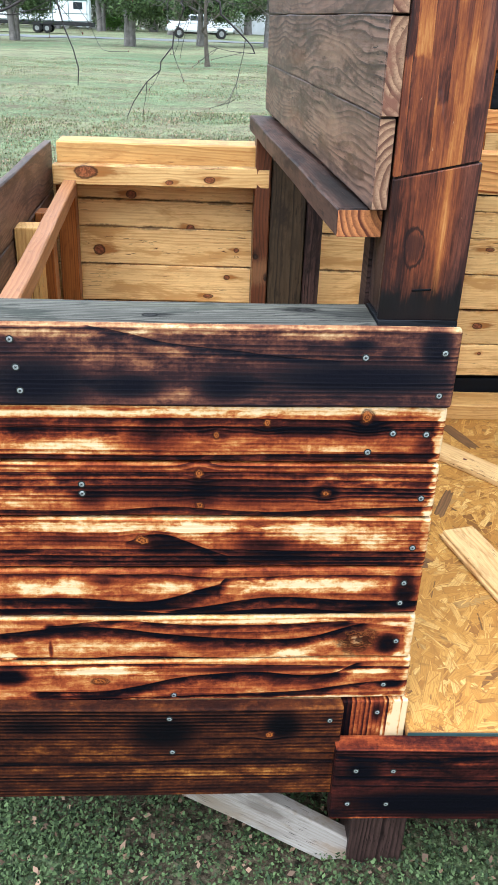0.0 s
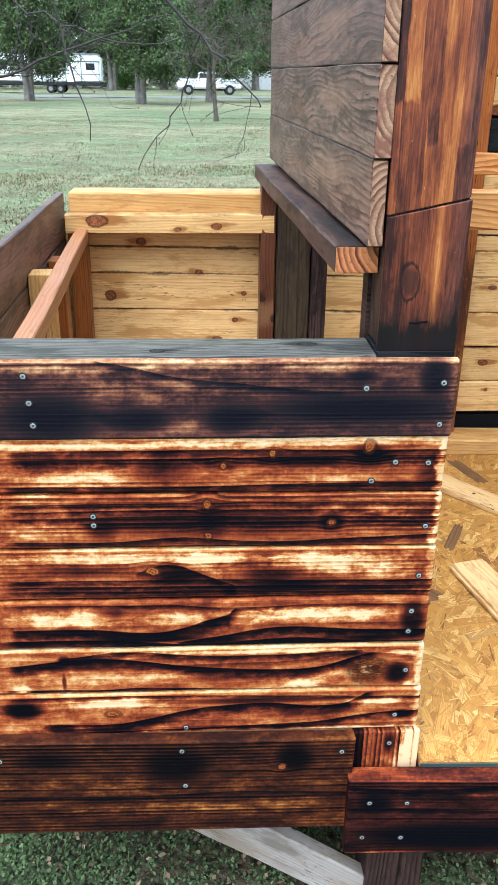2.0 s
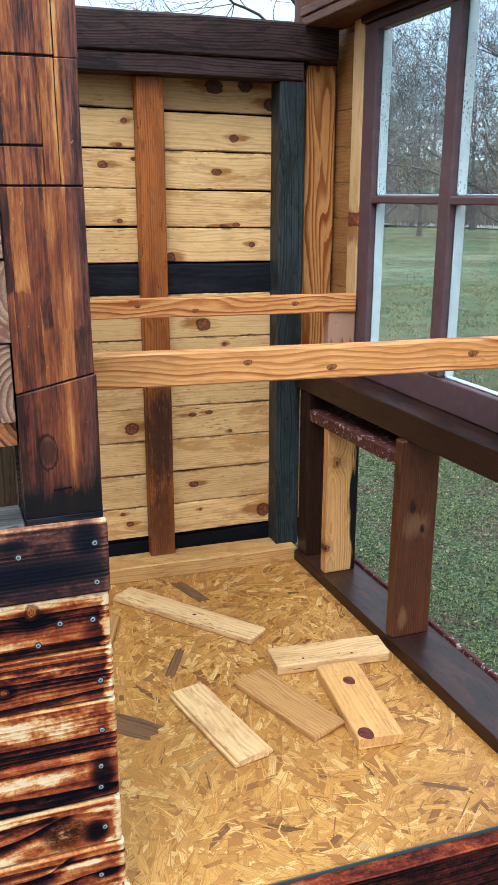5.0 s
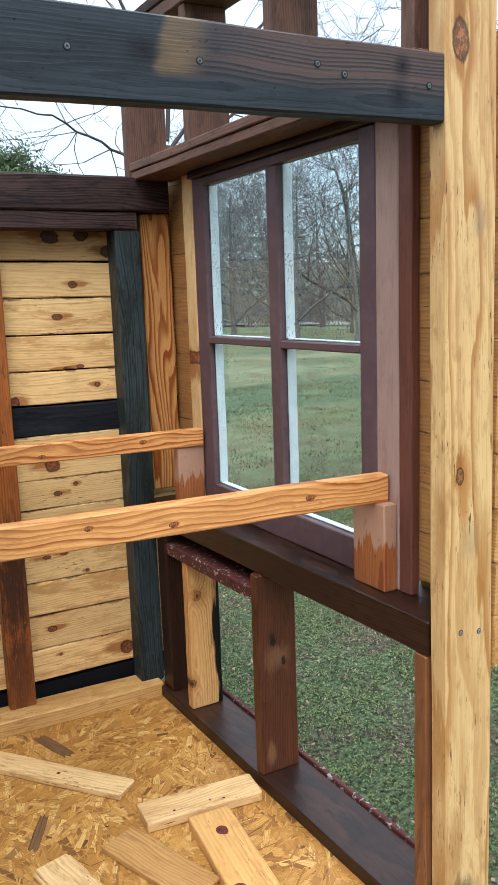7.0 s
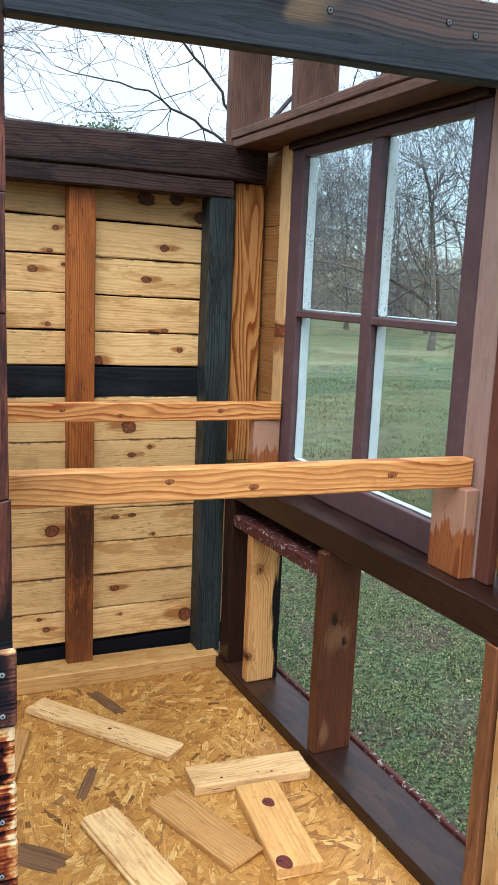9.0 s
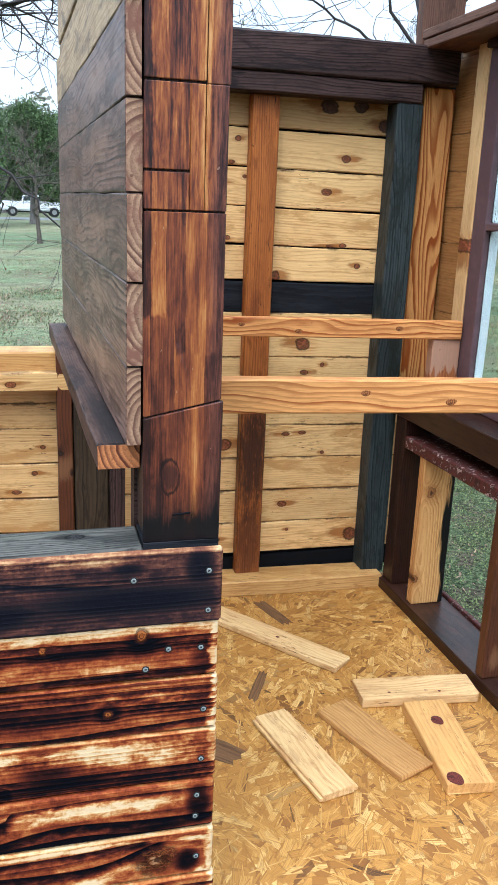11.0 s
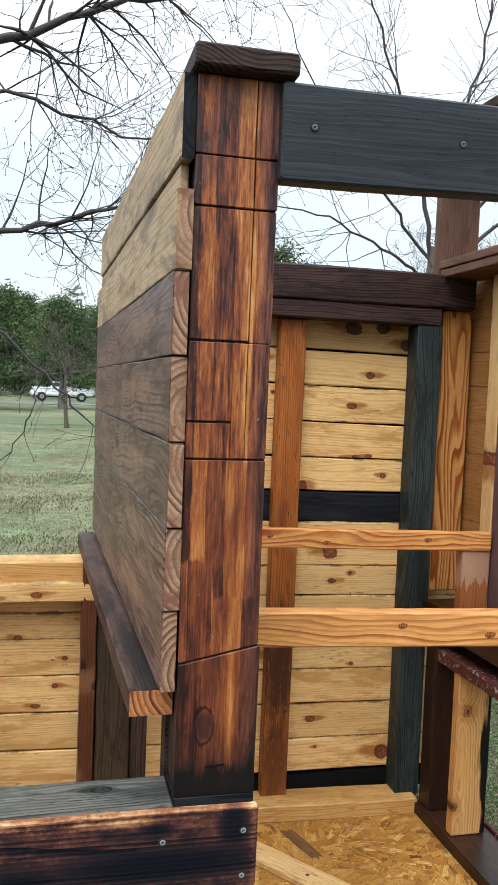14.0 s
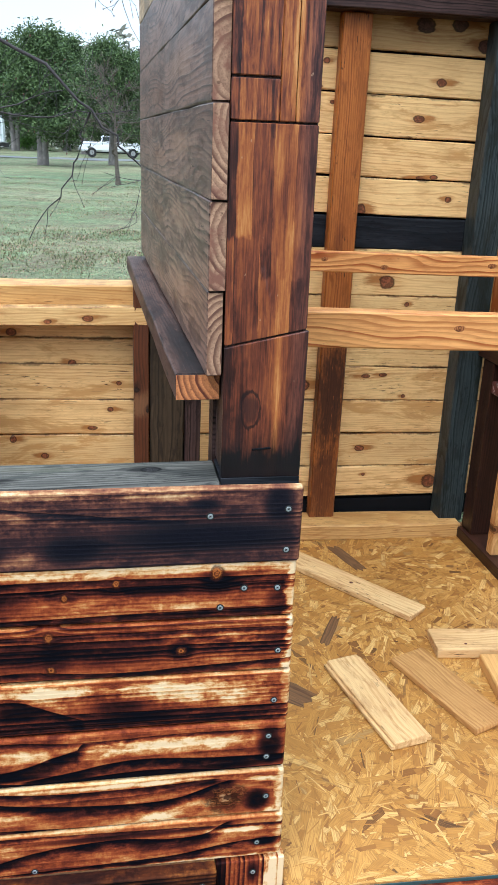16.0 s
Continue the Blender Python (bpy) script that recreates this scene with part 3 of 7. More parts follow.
SIDING = (
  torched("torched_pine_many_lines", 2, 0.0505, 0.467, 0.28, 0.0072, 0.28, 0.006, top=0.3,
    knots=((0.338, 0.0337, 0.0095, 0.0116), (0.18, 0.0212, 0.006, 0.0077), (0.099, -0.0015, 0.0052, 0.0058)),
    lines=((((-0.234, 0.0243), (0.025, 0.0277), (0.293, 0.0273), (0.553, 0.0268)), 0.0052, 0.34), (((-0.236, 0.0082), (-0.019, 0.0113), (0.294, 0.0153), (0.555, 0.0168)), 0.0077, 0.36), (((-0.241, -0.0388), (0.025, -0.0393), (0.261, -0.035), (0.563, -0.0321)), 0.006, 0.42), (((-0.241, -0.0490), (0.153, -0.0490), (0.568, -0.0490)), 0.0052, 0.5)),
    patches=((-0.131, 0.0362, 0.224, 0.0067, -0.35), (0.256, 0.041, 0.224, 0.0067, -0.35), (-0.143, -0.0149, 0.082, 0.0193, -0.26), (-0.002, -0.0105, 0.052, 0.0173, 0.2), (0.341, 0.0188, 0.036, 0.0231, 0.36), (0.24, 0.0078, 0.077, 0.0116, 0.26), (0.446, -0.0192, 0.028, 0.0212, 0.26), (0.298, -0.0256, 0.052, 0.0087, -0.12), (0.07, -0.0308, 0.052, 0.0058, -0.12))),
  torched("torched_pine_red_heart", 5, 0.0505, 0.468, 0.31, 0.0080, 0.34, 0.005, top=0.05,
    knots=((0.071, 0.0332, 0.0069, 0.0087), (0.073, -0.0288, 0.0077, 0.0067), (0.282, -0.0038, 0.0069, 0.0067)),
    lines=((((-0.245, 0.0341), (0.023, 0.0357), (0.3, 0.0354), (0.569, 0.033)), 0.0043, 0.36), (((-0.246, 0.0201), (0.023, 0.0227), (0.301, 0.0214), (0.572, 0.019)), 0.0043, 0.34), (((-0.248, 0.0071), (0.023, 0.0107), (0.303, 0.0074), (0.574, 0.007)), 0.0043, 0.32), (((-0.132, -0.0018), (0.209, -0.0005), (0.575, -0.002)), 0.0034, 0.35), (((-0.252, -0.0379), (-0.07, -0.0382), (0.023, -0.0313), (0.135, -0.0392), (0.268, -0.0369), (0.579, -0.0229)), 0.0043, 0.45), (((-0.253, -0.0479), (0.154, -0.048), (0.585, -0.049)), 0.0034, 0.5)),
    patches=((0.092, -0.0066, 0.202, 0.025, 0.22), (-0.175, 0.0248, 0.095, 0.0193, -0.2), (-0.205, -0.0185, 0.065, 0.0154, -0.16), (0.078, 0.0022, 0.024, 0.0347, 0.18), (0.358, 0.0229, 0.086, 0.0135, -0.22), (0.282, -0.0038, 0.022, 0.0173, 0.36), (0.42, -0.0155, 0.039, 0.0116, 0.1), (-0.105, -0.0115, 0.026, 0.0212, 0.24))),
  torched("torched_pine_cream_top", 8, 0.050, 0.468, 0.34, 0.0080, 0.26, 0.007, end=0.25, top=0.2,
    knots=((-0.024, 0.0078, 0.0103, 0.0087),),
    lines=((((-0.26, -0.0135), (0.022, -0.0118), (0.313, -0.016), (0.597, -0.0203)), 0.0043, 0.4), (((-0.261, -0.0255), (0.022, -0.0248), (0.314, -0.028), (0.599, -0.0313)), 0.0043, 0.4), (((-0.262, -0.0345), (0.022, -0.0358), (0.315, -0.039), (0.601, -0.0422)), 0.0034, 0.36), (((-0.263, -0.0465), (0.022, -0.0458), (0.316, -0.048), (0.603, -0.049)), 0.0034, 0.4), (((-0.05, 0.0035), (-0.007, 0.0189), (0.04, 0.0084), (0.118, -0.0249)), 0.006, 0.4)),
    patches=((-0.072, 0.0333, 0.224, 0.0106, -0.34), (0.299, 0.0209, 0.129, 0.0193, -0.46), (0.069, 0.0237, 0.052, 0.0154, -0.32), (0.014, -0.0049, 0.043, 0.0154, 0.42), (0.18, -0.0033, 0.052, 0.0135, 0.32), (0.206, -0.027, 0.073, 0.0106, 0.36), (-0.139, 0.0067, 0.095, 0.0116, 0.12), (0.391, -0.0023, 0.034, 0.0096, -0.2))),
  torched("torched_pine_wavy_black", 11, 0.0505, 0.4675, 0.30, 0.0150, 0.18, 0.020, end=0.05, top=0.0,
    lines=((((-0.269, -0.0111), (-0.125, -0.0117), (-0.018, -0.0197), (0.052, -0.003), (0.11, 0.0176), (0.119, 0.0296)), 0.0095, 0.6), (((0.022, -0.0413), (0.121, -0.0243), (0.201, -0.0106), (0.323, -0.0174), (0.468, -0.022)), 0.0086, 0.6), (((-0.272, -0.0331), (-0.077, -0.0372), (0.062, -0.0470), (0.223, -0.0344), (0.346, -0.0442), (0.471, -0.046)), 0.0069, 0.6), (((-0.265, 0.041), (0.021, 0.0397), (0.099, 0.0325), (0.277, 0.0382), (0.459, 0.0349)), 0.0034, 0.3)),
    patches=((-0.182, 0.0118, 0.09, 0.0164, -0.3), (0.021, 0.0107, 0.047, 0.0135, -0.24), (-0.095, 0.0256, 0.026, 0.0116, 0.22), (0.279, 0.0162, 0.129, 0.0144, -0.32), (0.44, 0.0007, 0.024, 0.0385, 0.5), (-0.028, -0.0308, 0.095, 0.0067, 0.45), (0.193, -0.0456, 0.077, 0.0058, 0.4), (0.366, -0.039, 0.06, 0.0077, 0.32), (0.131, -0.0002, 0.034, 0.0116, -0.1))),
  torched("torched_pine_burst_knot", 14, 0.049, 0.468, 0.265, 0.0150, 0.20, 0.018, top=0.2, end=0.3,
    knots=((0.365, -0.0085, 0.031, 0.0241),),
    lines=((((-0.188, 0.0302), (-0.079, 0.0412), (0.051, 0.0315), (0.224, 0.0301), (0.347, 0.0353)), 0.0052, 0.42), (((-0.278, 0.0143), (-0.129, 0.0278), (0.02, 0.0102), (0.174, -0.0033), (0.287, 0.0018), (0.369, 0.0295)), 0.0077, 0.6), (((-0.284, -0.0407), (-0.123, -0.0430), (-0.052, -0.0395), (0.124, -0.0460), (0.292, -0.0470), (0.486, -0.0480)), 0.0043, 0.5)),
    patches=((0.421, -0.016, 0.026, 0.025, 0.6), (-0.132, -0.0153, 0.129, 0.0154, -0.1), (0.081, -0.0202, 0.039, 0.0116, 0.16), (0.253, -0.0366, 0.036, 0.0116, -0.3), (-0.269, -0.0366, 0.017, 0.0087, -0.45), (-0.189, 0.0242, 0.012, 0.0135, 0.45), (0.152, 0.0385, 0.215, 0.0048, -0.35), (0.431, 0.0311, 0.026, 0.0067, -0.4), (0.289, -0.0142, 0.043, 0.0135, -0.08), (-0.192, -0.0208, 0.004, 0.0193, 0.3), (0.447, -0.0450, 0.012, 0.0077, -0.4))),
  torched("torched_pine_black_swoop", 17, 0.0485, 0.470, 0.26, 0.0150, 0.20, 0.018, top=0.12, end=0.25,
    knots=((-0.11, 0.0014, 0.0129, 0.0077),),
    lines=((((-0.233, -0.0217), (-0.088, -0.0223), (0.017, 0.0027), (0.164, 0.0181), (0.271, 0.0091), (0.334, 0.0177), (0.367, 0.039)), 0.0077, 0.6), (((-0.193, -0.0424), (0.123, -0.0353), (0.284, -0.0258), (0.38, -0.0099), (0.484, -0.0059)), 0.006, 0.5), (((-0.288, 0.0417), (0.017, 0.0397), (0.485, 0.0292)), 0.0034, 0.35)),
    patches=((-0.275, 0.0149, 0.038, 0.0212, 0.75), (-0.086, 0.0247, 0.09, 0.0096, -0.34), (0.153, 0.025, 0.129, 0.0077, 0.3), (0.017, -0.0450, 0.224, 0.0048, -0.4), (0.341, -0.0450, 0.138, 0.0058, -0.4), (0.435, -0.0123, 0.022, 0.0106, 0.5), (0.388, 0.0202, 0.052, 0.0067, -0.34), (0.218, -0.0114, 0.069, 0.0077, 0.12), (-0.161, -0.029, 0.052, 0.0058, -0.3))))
M_END_BLOCK = torched("torched_filler_pine", 20, 0.0645, 1.0, 0.28, 0.0090, 0.55, 0.008, top=0.0, end=0.0, patches=((0.0, 0.050, 0.10, 0.026, -0.5), (0.0, -0.058, 0.10, 0.013, 0.5), (0.03, 0.005, 0.03, 0.012, 0.4)))
M_SILL_BOARD = torched("torched_threshold_pine", 23, 0.0975, 2.0, 0.65, 0.0085, 0.34, 0.010, tones=PINE_CHAR, top=0.26, end=0.0,
  lines=((((-0.668, 0.0785), (-0.534, 0.0705), (-0.445, 0.0765), (-0.354, 0.0825)), 0.006, 0.35), (((-0.662, 0.0235), (-0.342, 0.0165)), 0.0034, 0.3)),
  patches=((-0.619, 0.0385, 0.034, 0.0289, 0.3), (-0.45, -0.050, 0.190, 0.035, 0.42), (-0.05, -0.045, 0.32, 0.045, 0.42), (-0.556, 0.0665, 0.086, 0.0067, -0.1), (-0.41, 0.0615, 0.052, 0.0058, -0.2), (-0.60, -0.0950, 0.09, 0.0039, -0.3), (0.1, 0.06, 0.2, 0.012, -0.12)))
M_BASE = torched("torched_brown_pine", 26, 0.1145, 0.4065, 0.51, 0.0085, 0.42, 0.008, tones=BASE_CHAR, top=0.0, end=0.12,
  knots=((0.269, 0.0476, 0.0077, 0.0077),),
  lines=((((-0.239, -0.0208), (0.026, -0.0218), (0.189, -0.0136), (0.41, -0.0208)), 0.0034, 0.3),),
  patches=((0.068, 0.0523, 0.065, 0.0424, 0.4), (0.292, 0.0692, 0.036, 0.0347, 0.4), (-0.08, 0.0094, 0.112, 0.0173, -0.16), (0.135, -0.058, 0.241, 0.020, -0.16), (-0.171, 0.069, 0.06, 0.0193, 0.25), (0.209, 0.006, 0.052, 0.0135, -0.12)))
M_BLACK = wood("charred_black_timber", (0.024, 0.025, 0.029), (0.004, 0.005, 0.006), (0.01, 0.008, 0.008), 0.010, 0.95, (0.008, 0.007, 0.008), (0.5, 0.8), 0.55, tone=0.4, spec=0.07)
M_BEAM = wood("charred_beam", (0.044, 0.050, 0.058), (0.008, 0.009, 0.010), (0.006, 0.005, 0.005), 0.006, 0.45, None, rough=0.5, tone=0.5, extra=half_brushed, spec=0.15, knots=2.6, knot_size=0.001, warp=0.03)
M_COUNTER = sawn("weathered_charred_plank", (0.150, 0.140, 0.120), (0.020, 0.019, 0.018), (0.014, 0.013, 0.013), 0.008, 1.0, 0.05, rough=0.75, spec=0.06, checks=1.0, tone=0.7, stain=(0.042, 0.045, 0.038), flat=True, scuff=0.45, even=0.45, spots=((0.30, 0.015, 0.014, 0.009), (0.06, -0.02, 0.012, 0.008)), smudges=((0.38, -0.01, 0.10, 0.03, 0.6, (0.02, 0.021, 0.02)), (0.12, 0.025, 0.20, 0.014, 0.5, (0.115, 0.110, 0.080))))
M_PINE_GOLD = sawn("oiled_pine", (0.66, 0.385, 0.135), (0.35, 0.125, 0.028), (0.13, 0.036, 0.012), 0.0085, 0.65, 0.045, rough=0.45, edge=0.3, tone=0.5)
M_POST_PINE = sawn("yellow_pine_post", (0.72, 0.455, 0.195), (0.37, 0.140, 0.028), (0.15, 0.055, 0.022), 0.030, 0.95, 0.17, 0.7, rough=0.42, spec=0.3, checks=1.0, tone=0.5, even=0.35, spots=((0.5265, 0.0315, 0.036, 0.019), (-0.315, 0.030, 0.016, 0.010)), smudges=((-0.33, 0.02, 0.10, 0.03, 0.6, (0.40, 0.150, 0.032)), (0.20, -0.02, 0.05, 0.022, 0.5, (0.30, 0.215, 0.125)), (-0.46, 0.0, 0.05, 0.03, 0.4, (0.30, 0.200, 0.105)), (-1.30, 0.02, 0.06, 0.05, 0.75, (0.045, 0.034, 0.026)), (-1.16, 0.04, 0.10, 0.03, 0.6, (0.34, 0.150, 0.040))))
M_RAIL_KNOT = sawn("knotty_rail_pine", (0.78, 0.50, 0.205), (0.40, 0.150, 0.034), (0.14, 0.042, 0.016), 0.009, 0.75, 0.05, rough=0.45, checks=0.8, edge=0.5, half=0.030, spots=((-0.226, 0.010, 0.030, 0.018), (0.142, -0.006, 0.015, 0.009), (0.02, -0.016, 0.010, 0.006)))
# inner siding pine, its shade among the frame put into a darker brown
M_SIDING_IN = sawn("shade_toned_siding", (0.46, 0.230, 0.075), (0.24, 0.085, 0.022), (0.08, 0.025, 0.012), 0.010, 0.6, 0.05, rough=0.45, checks=0.7, tone=0.5, edge=0.5)
M_STUD_BURNT = sawn("brown_stud_with_a_dark_foot", (0.44, 0.140, 0.030), (0.13, 0.028, 0.008), (0.020, 0.009, 0.007), 0.008, 0.9, 0.03, rough=0.40, spec=0.25, checks=0.9, tone=0.6, smudges=((-0.36, 0.0, 0.26, 0.09, 0.9, (0.028, 0.010, 0.008)), (-0.70, 0.0, 0.22, 0.08, 0.75, (0.060, 0.018, 0.010)), (0.15, 0.01, 0.10, 0.02, 0.6, (0.12, 0.030, 0.012))), scuff=0.5)
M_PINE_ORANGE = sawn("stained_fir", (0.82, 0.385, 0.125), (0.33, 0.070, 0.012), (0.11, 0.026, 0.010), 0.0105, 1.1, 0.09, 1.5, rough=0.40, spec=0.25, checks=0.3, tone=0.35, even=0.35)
M_FIR_BOARD = sawn("cathedral_grained_fir", (0.68, 0.34, 0.110), (0.27, 0.066, 0.012), (0.09, 0.022, 0.009), 0.024, 1.3, 0.26, 0.8, rough=0.42, checks=0.3, tone=0.25, even=0.6)
M_BLOCK = wood("soaked_fir_block", (0.40, 0.135, 0.045), (0.18, 0.040, 0.013), (0.09, 0.022, 0.009), 0.008, 0.8, None, rough=0.42, knots=2.0, extra=soaked_foot)
M_PINE_RED = wood("reddish_planed_fir", (0.42, 0.185, 0.078), (0.23, 0.072, 0.026), (0.10, 0.03, 0.02), 0.008, 0.7, None, rough=0.4, knots=2.5)
M_PINE_BURNT = wood("burnt_golden_pine", (0.70, 0.39, 0.14), (0.38, 0.145, 0.036), (0.10, 0.03, 0.012), 0.009, 0.9, None, rough=0.45, knots=3.5, extra=burnt_edge)
M_STUD = sawn("brown_stained_stud", (0.37, 0.120, 0.028), (0.13, 0.030, 0.010), (0.020, 0.009, 0.007), 0.007, 0.7, 0.02, rough=0.42, spec=0.25, checks=0.6, tone=0.5, scuff=0.2)
M_POST = post_wood("dark_stained_laminate")
M_POST_FOOT = post_wood("scorched_post_foot", True)
M_DARK = sawn("dark_brown_timber", (0.072, 0.040, 0.034), (0.007, 0.004, 0.004), (0.006, 0.005, 0.004), 0.011, 1.1, 0.07, 1.3, rough=0.5, spec=0.15, checks=0.9, tone=0.7, stain=(0.012, 0.008, 0.008), scuff=0.4, even=0.3)
M_PANEL = sawn("grey_brown_old_board", (0.255, 0.142, 0.104), (0.030, 0.014, 0.010), (0.016, 0.010, 0.009), 0.0120, 1.0, 0.11, 1.1, rough=0.42, spec=0.3, checks=1.0, tone=0.6, stain=(0.062, 0.032, 0.024), scuff=0.55, edge=0.5, even=0.25, smudges=((-0.35, 0.01, 0.22, 0.030, 0.5, (0.30, 0.165, 0.105)), (0.10, -0.02, 0.18, 0.025, 0.45, (0.20, 0.088, 0.050)), (0.55, 0.02, 0.14, 0.03, 0.5, (0.05, 0.026, 0.02))))
M_CASING_PINE = sawn("pale_casing_pine", (0.77, 0.51, 0.235), (0.44, 0.185, 0.055), (0.15, 0.040, 0.018), 0.009, 0.45, 0.03, checks=0.4, spots=((-0.045, 0.0, 0.022, 0.020),))
M_CAP = sawn("charred_rough_end_block", (0.070, 0.042, 0.034), (0.006, 0.004, 0.004), (0.01, 0.006, 0.005), 0.006, 1.1, 0.10, 4.0, rough=0.6, spec=0.1, checks=0.6, tone=0.6, even=0.6)
M_BROWN_STUD = sawn("dull_brown_stud", (0.24, 0.090, 0.034), (0.10, 0.034, 0.014), (0.02, 0.009, 0.007), 0.007, 0.6, 0.02, rough=0.45, checks=0.5, tone=0.5)
M_PANEL_TAN = sawn("weathered_tan_board", (0.52, 0.365, 0.215), (0.20, 0.110, 0.055), (0.05, 0.03, 0.02), 0.014, 0.7, 0.09, 0.8, rough=0.6, checks=0.6, tone=0.5, stain=(0.17, 0.118, 0.080), scuff=0.35, edge=0.5)
M_BROWN = sawn("brown_stained_frame", (0.044, 0.016, 0.009), (0.006, 0.003, 0.003), (0.010, 0.006, 0.005), 0.009, 0.9, 0.04, rough=0.36, spec=0.26, checks=0.6, tone=0.7, scuff=0.35)
M_SHELF = sawn("sooty_ledge_board", (0.125, 0.066, 0.050), (0.012, 0.008, 0.007), (0.012, 0.008, 0.007), 0.006, 0.95, 0.02, 1.0, rough=0.5, spec=0.12, checks=1.0, tone=0.8, stain=(0.018, 0.012, 0.012), flat=True, scuff=0.6, edge=0.2, half=0.034, smudges=((-0.55, 0.0, 0.35, 0.030, 0.8, (0.010, 0.008, 0.008)), (0.05, -0.02, 0.30, 0.018, 0.6, (0.014, 0.010, 0.010))))
M_BROWN_WORN = sawn("worn_brown_stud", (0.115, 0.036, 0.015), (0.028, 0.010, 0.006), (0.010, 0.006, 0.005), 0.009, 0.7, 0.05, rough=0.40, spec=0.3, checks=0.6, tone=0.5, spots=((0.10, 0.015, 0.008, 0.008), (0.03, -0.02, 0.006, 0.006)), smudges=((0.05, 0.0, 0.05, 0.05, 0.45, (0.26, 0.130, 0.060)), (-0.25, 0.03, 0.04, 0.02, 0.5, (0.26, 0.130, 0.060))), scuff=0.3)
M_BROWN_LIGHT = sawn("rough_brown_stud", (0.170, 0.084, 0.054), (0.050, 0.022, 0.015), (0.03, 0.015, 0.01), 0.008, 0.75, 0.04, rough=0.6, spec=0.2, checks=0.9, tone=0.6, scuff=0.45, stain=(0.080, 0.040, 0.028))
M_CASING_DARK = sawn("red_brown_casing_stud", (0.170, 0.060, 0.038), (0.075, 0.026, 0.018), (0.02, 0.01, 0.01), 0.008, 0.5, 0.02, rough=0.45, checks=0.4, tone=0.5)
M_CASING = sawn("pinkish_brown_casing", (0.40, 0.250, 0.200), (0.27, 0.150, 0.115), (0.05, 0.02, 0.015), 0.007, 0.35, 0.02, rough=0.55, checks=0.4, tone=0.35, scuff=0.2)
M_GREEN = sawn("blue_green_stained_post", (0.047, 0.060, 0.060), (0.007, 0.009, 0.009), (0.006, 0.006, 0.006), 0.009, 1.0, 0.05, rough=0.5, spec=0.18, checks=0.9, tone=0.8, stain=(0.016, 0.018, 0.014), scuff=0.4)
M_OLIVE = sawn("dark_olive_board", (0.075, 0.048, 0.026), (0.010, 0.007, 0.005), (0.008, 0.006, 0.005), 0.010, 1.0, 0.06, rough=0.55, spec=0.2, checks=0.8, tone=0.7, stain=(0.020, 0.013, 0.009), spots=((0.1, 0.012, 0.012, 0.010),))
M_GREYWOOD = sawn("weathered_grey_timber", (0.47, 0.42, 0.38), (0.20, 0.155, 0.125), (0.06, 0.045, 0.035), 0.008, 0.45, 0.04, rough=0.7, checks=0.9, tone=0.6, stain=(0.27, 0.205, 0.150), smudges=((0.20, 0.0, 0.10, 0.02, 0.6, (0.26, 0.16, 0.085)), (-0.05, 0.02, 0.08, 0.02, 0.6, (0.10, 0.075, 0.06)), (0.28, -0.03, 0.06, 0.02, 0.7, (0.07, 0.05, 0.04))))
M_OFFCUT = sawn("pale_offcut", (0.74, 0.48, 0.215), (0.42, 0.180, 0.054), (0.10, 0.030, 0.014), 0.013, 0.55, 0.06, 2.0, rough=0.6, checks=1.0, tone=0.7, flat=True, scuff=0.2)
M_OFFCUT_GOLD = sawn("golden_offcut", (0.68, 0.37, 0.120), (0.40, 0.160, 0.042), (0.12, 0.030, 0.014), 0.013, 0.5, 0.07, 2.0, rough=0.55, checks=0.7, tone=0.5, flat=True)
M_OFFCUT_TAN = sawn("tan_offcut", (0.50, 0.255, 0.080), (0.25, 0.095, 0.026), (0.10, 0.025, 0.012), 0.010, 0.6, 0.05, 2.0, rough=0.6, checks=0.6, tone=0.5, flat=True)
M_STRAND = wood("dark_strand_wood", (0.21, 0.100, 0.040), (0.060, 0.026, 0.012), (0.03, 0.015, 0.01), 0.005, 0.9, None, rough=0.6, flat=True)
M_END = wood("pale_sawn_end", (0.47, 0.275, 0.165), (0.10, 0.040, 0.026), (0.10, 0.04, 0.02), 0.010, 1.2, (0.20, 0.085, 0.055), (0.46, 0.66), 0.7, 2, warp=0.016)
M_END_ORANGE = wood("orange_sawn_end", (0.58, 0.215, 0.075), (0.10, 0.024, 0.012), (0.10, 0.03, 0.02), 0.010, 1.3, None, rough=0.7, knots=2)


def plain(name, color, rough=0.5, metal=0.0, var=0.12, scale=30.0, spec=0.4, bump=0.1):
    net = Net(name)
    co = net.n.new("ShaderNodeTexCoord").outputs["Object"]
    a = net.noise(co, scale, 4)
    b = net.noise(co, scale * 0.15, 2)
    c = net.mix(net.step(a, 0.35, 0.75, 0, 1), [k * (1 - var) for k in color], [min(1, k * (1 + var)) for k in color])
    c = net.mix(net.step(b, 0.4, 0.7, 0, var * 2), c, [k * 0.6 for k in color])
    return net.done(c, net.math("MULTIPLY_ADD", a, 0.2, rough - 0.1), a, bump, 0.001, metal, spec)


M_SASH = plain("maroon_sash_paint", (0.120, 0.066, 0.070), 0.5, var=0.15)
M_WHITE = plain("white_glazing_paint", (0.78, 0.80, 0.80), 0.5, var=0.06)
M_STEEL = plain("grey_screw_steel", (0.46, 0.48, 0.49), 0.42, 0.6, var=0.3, scale=300)


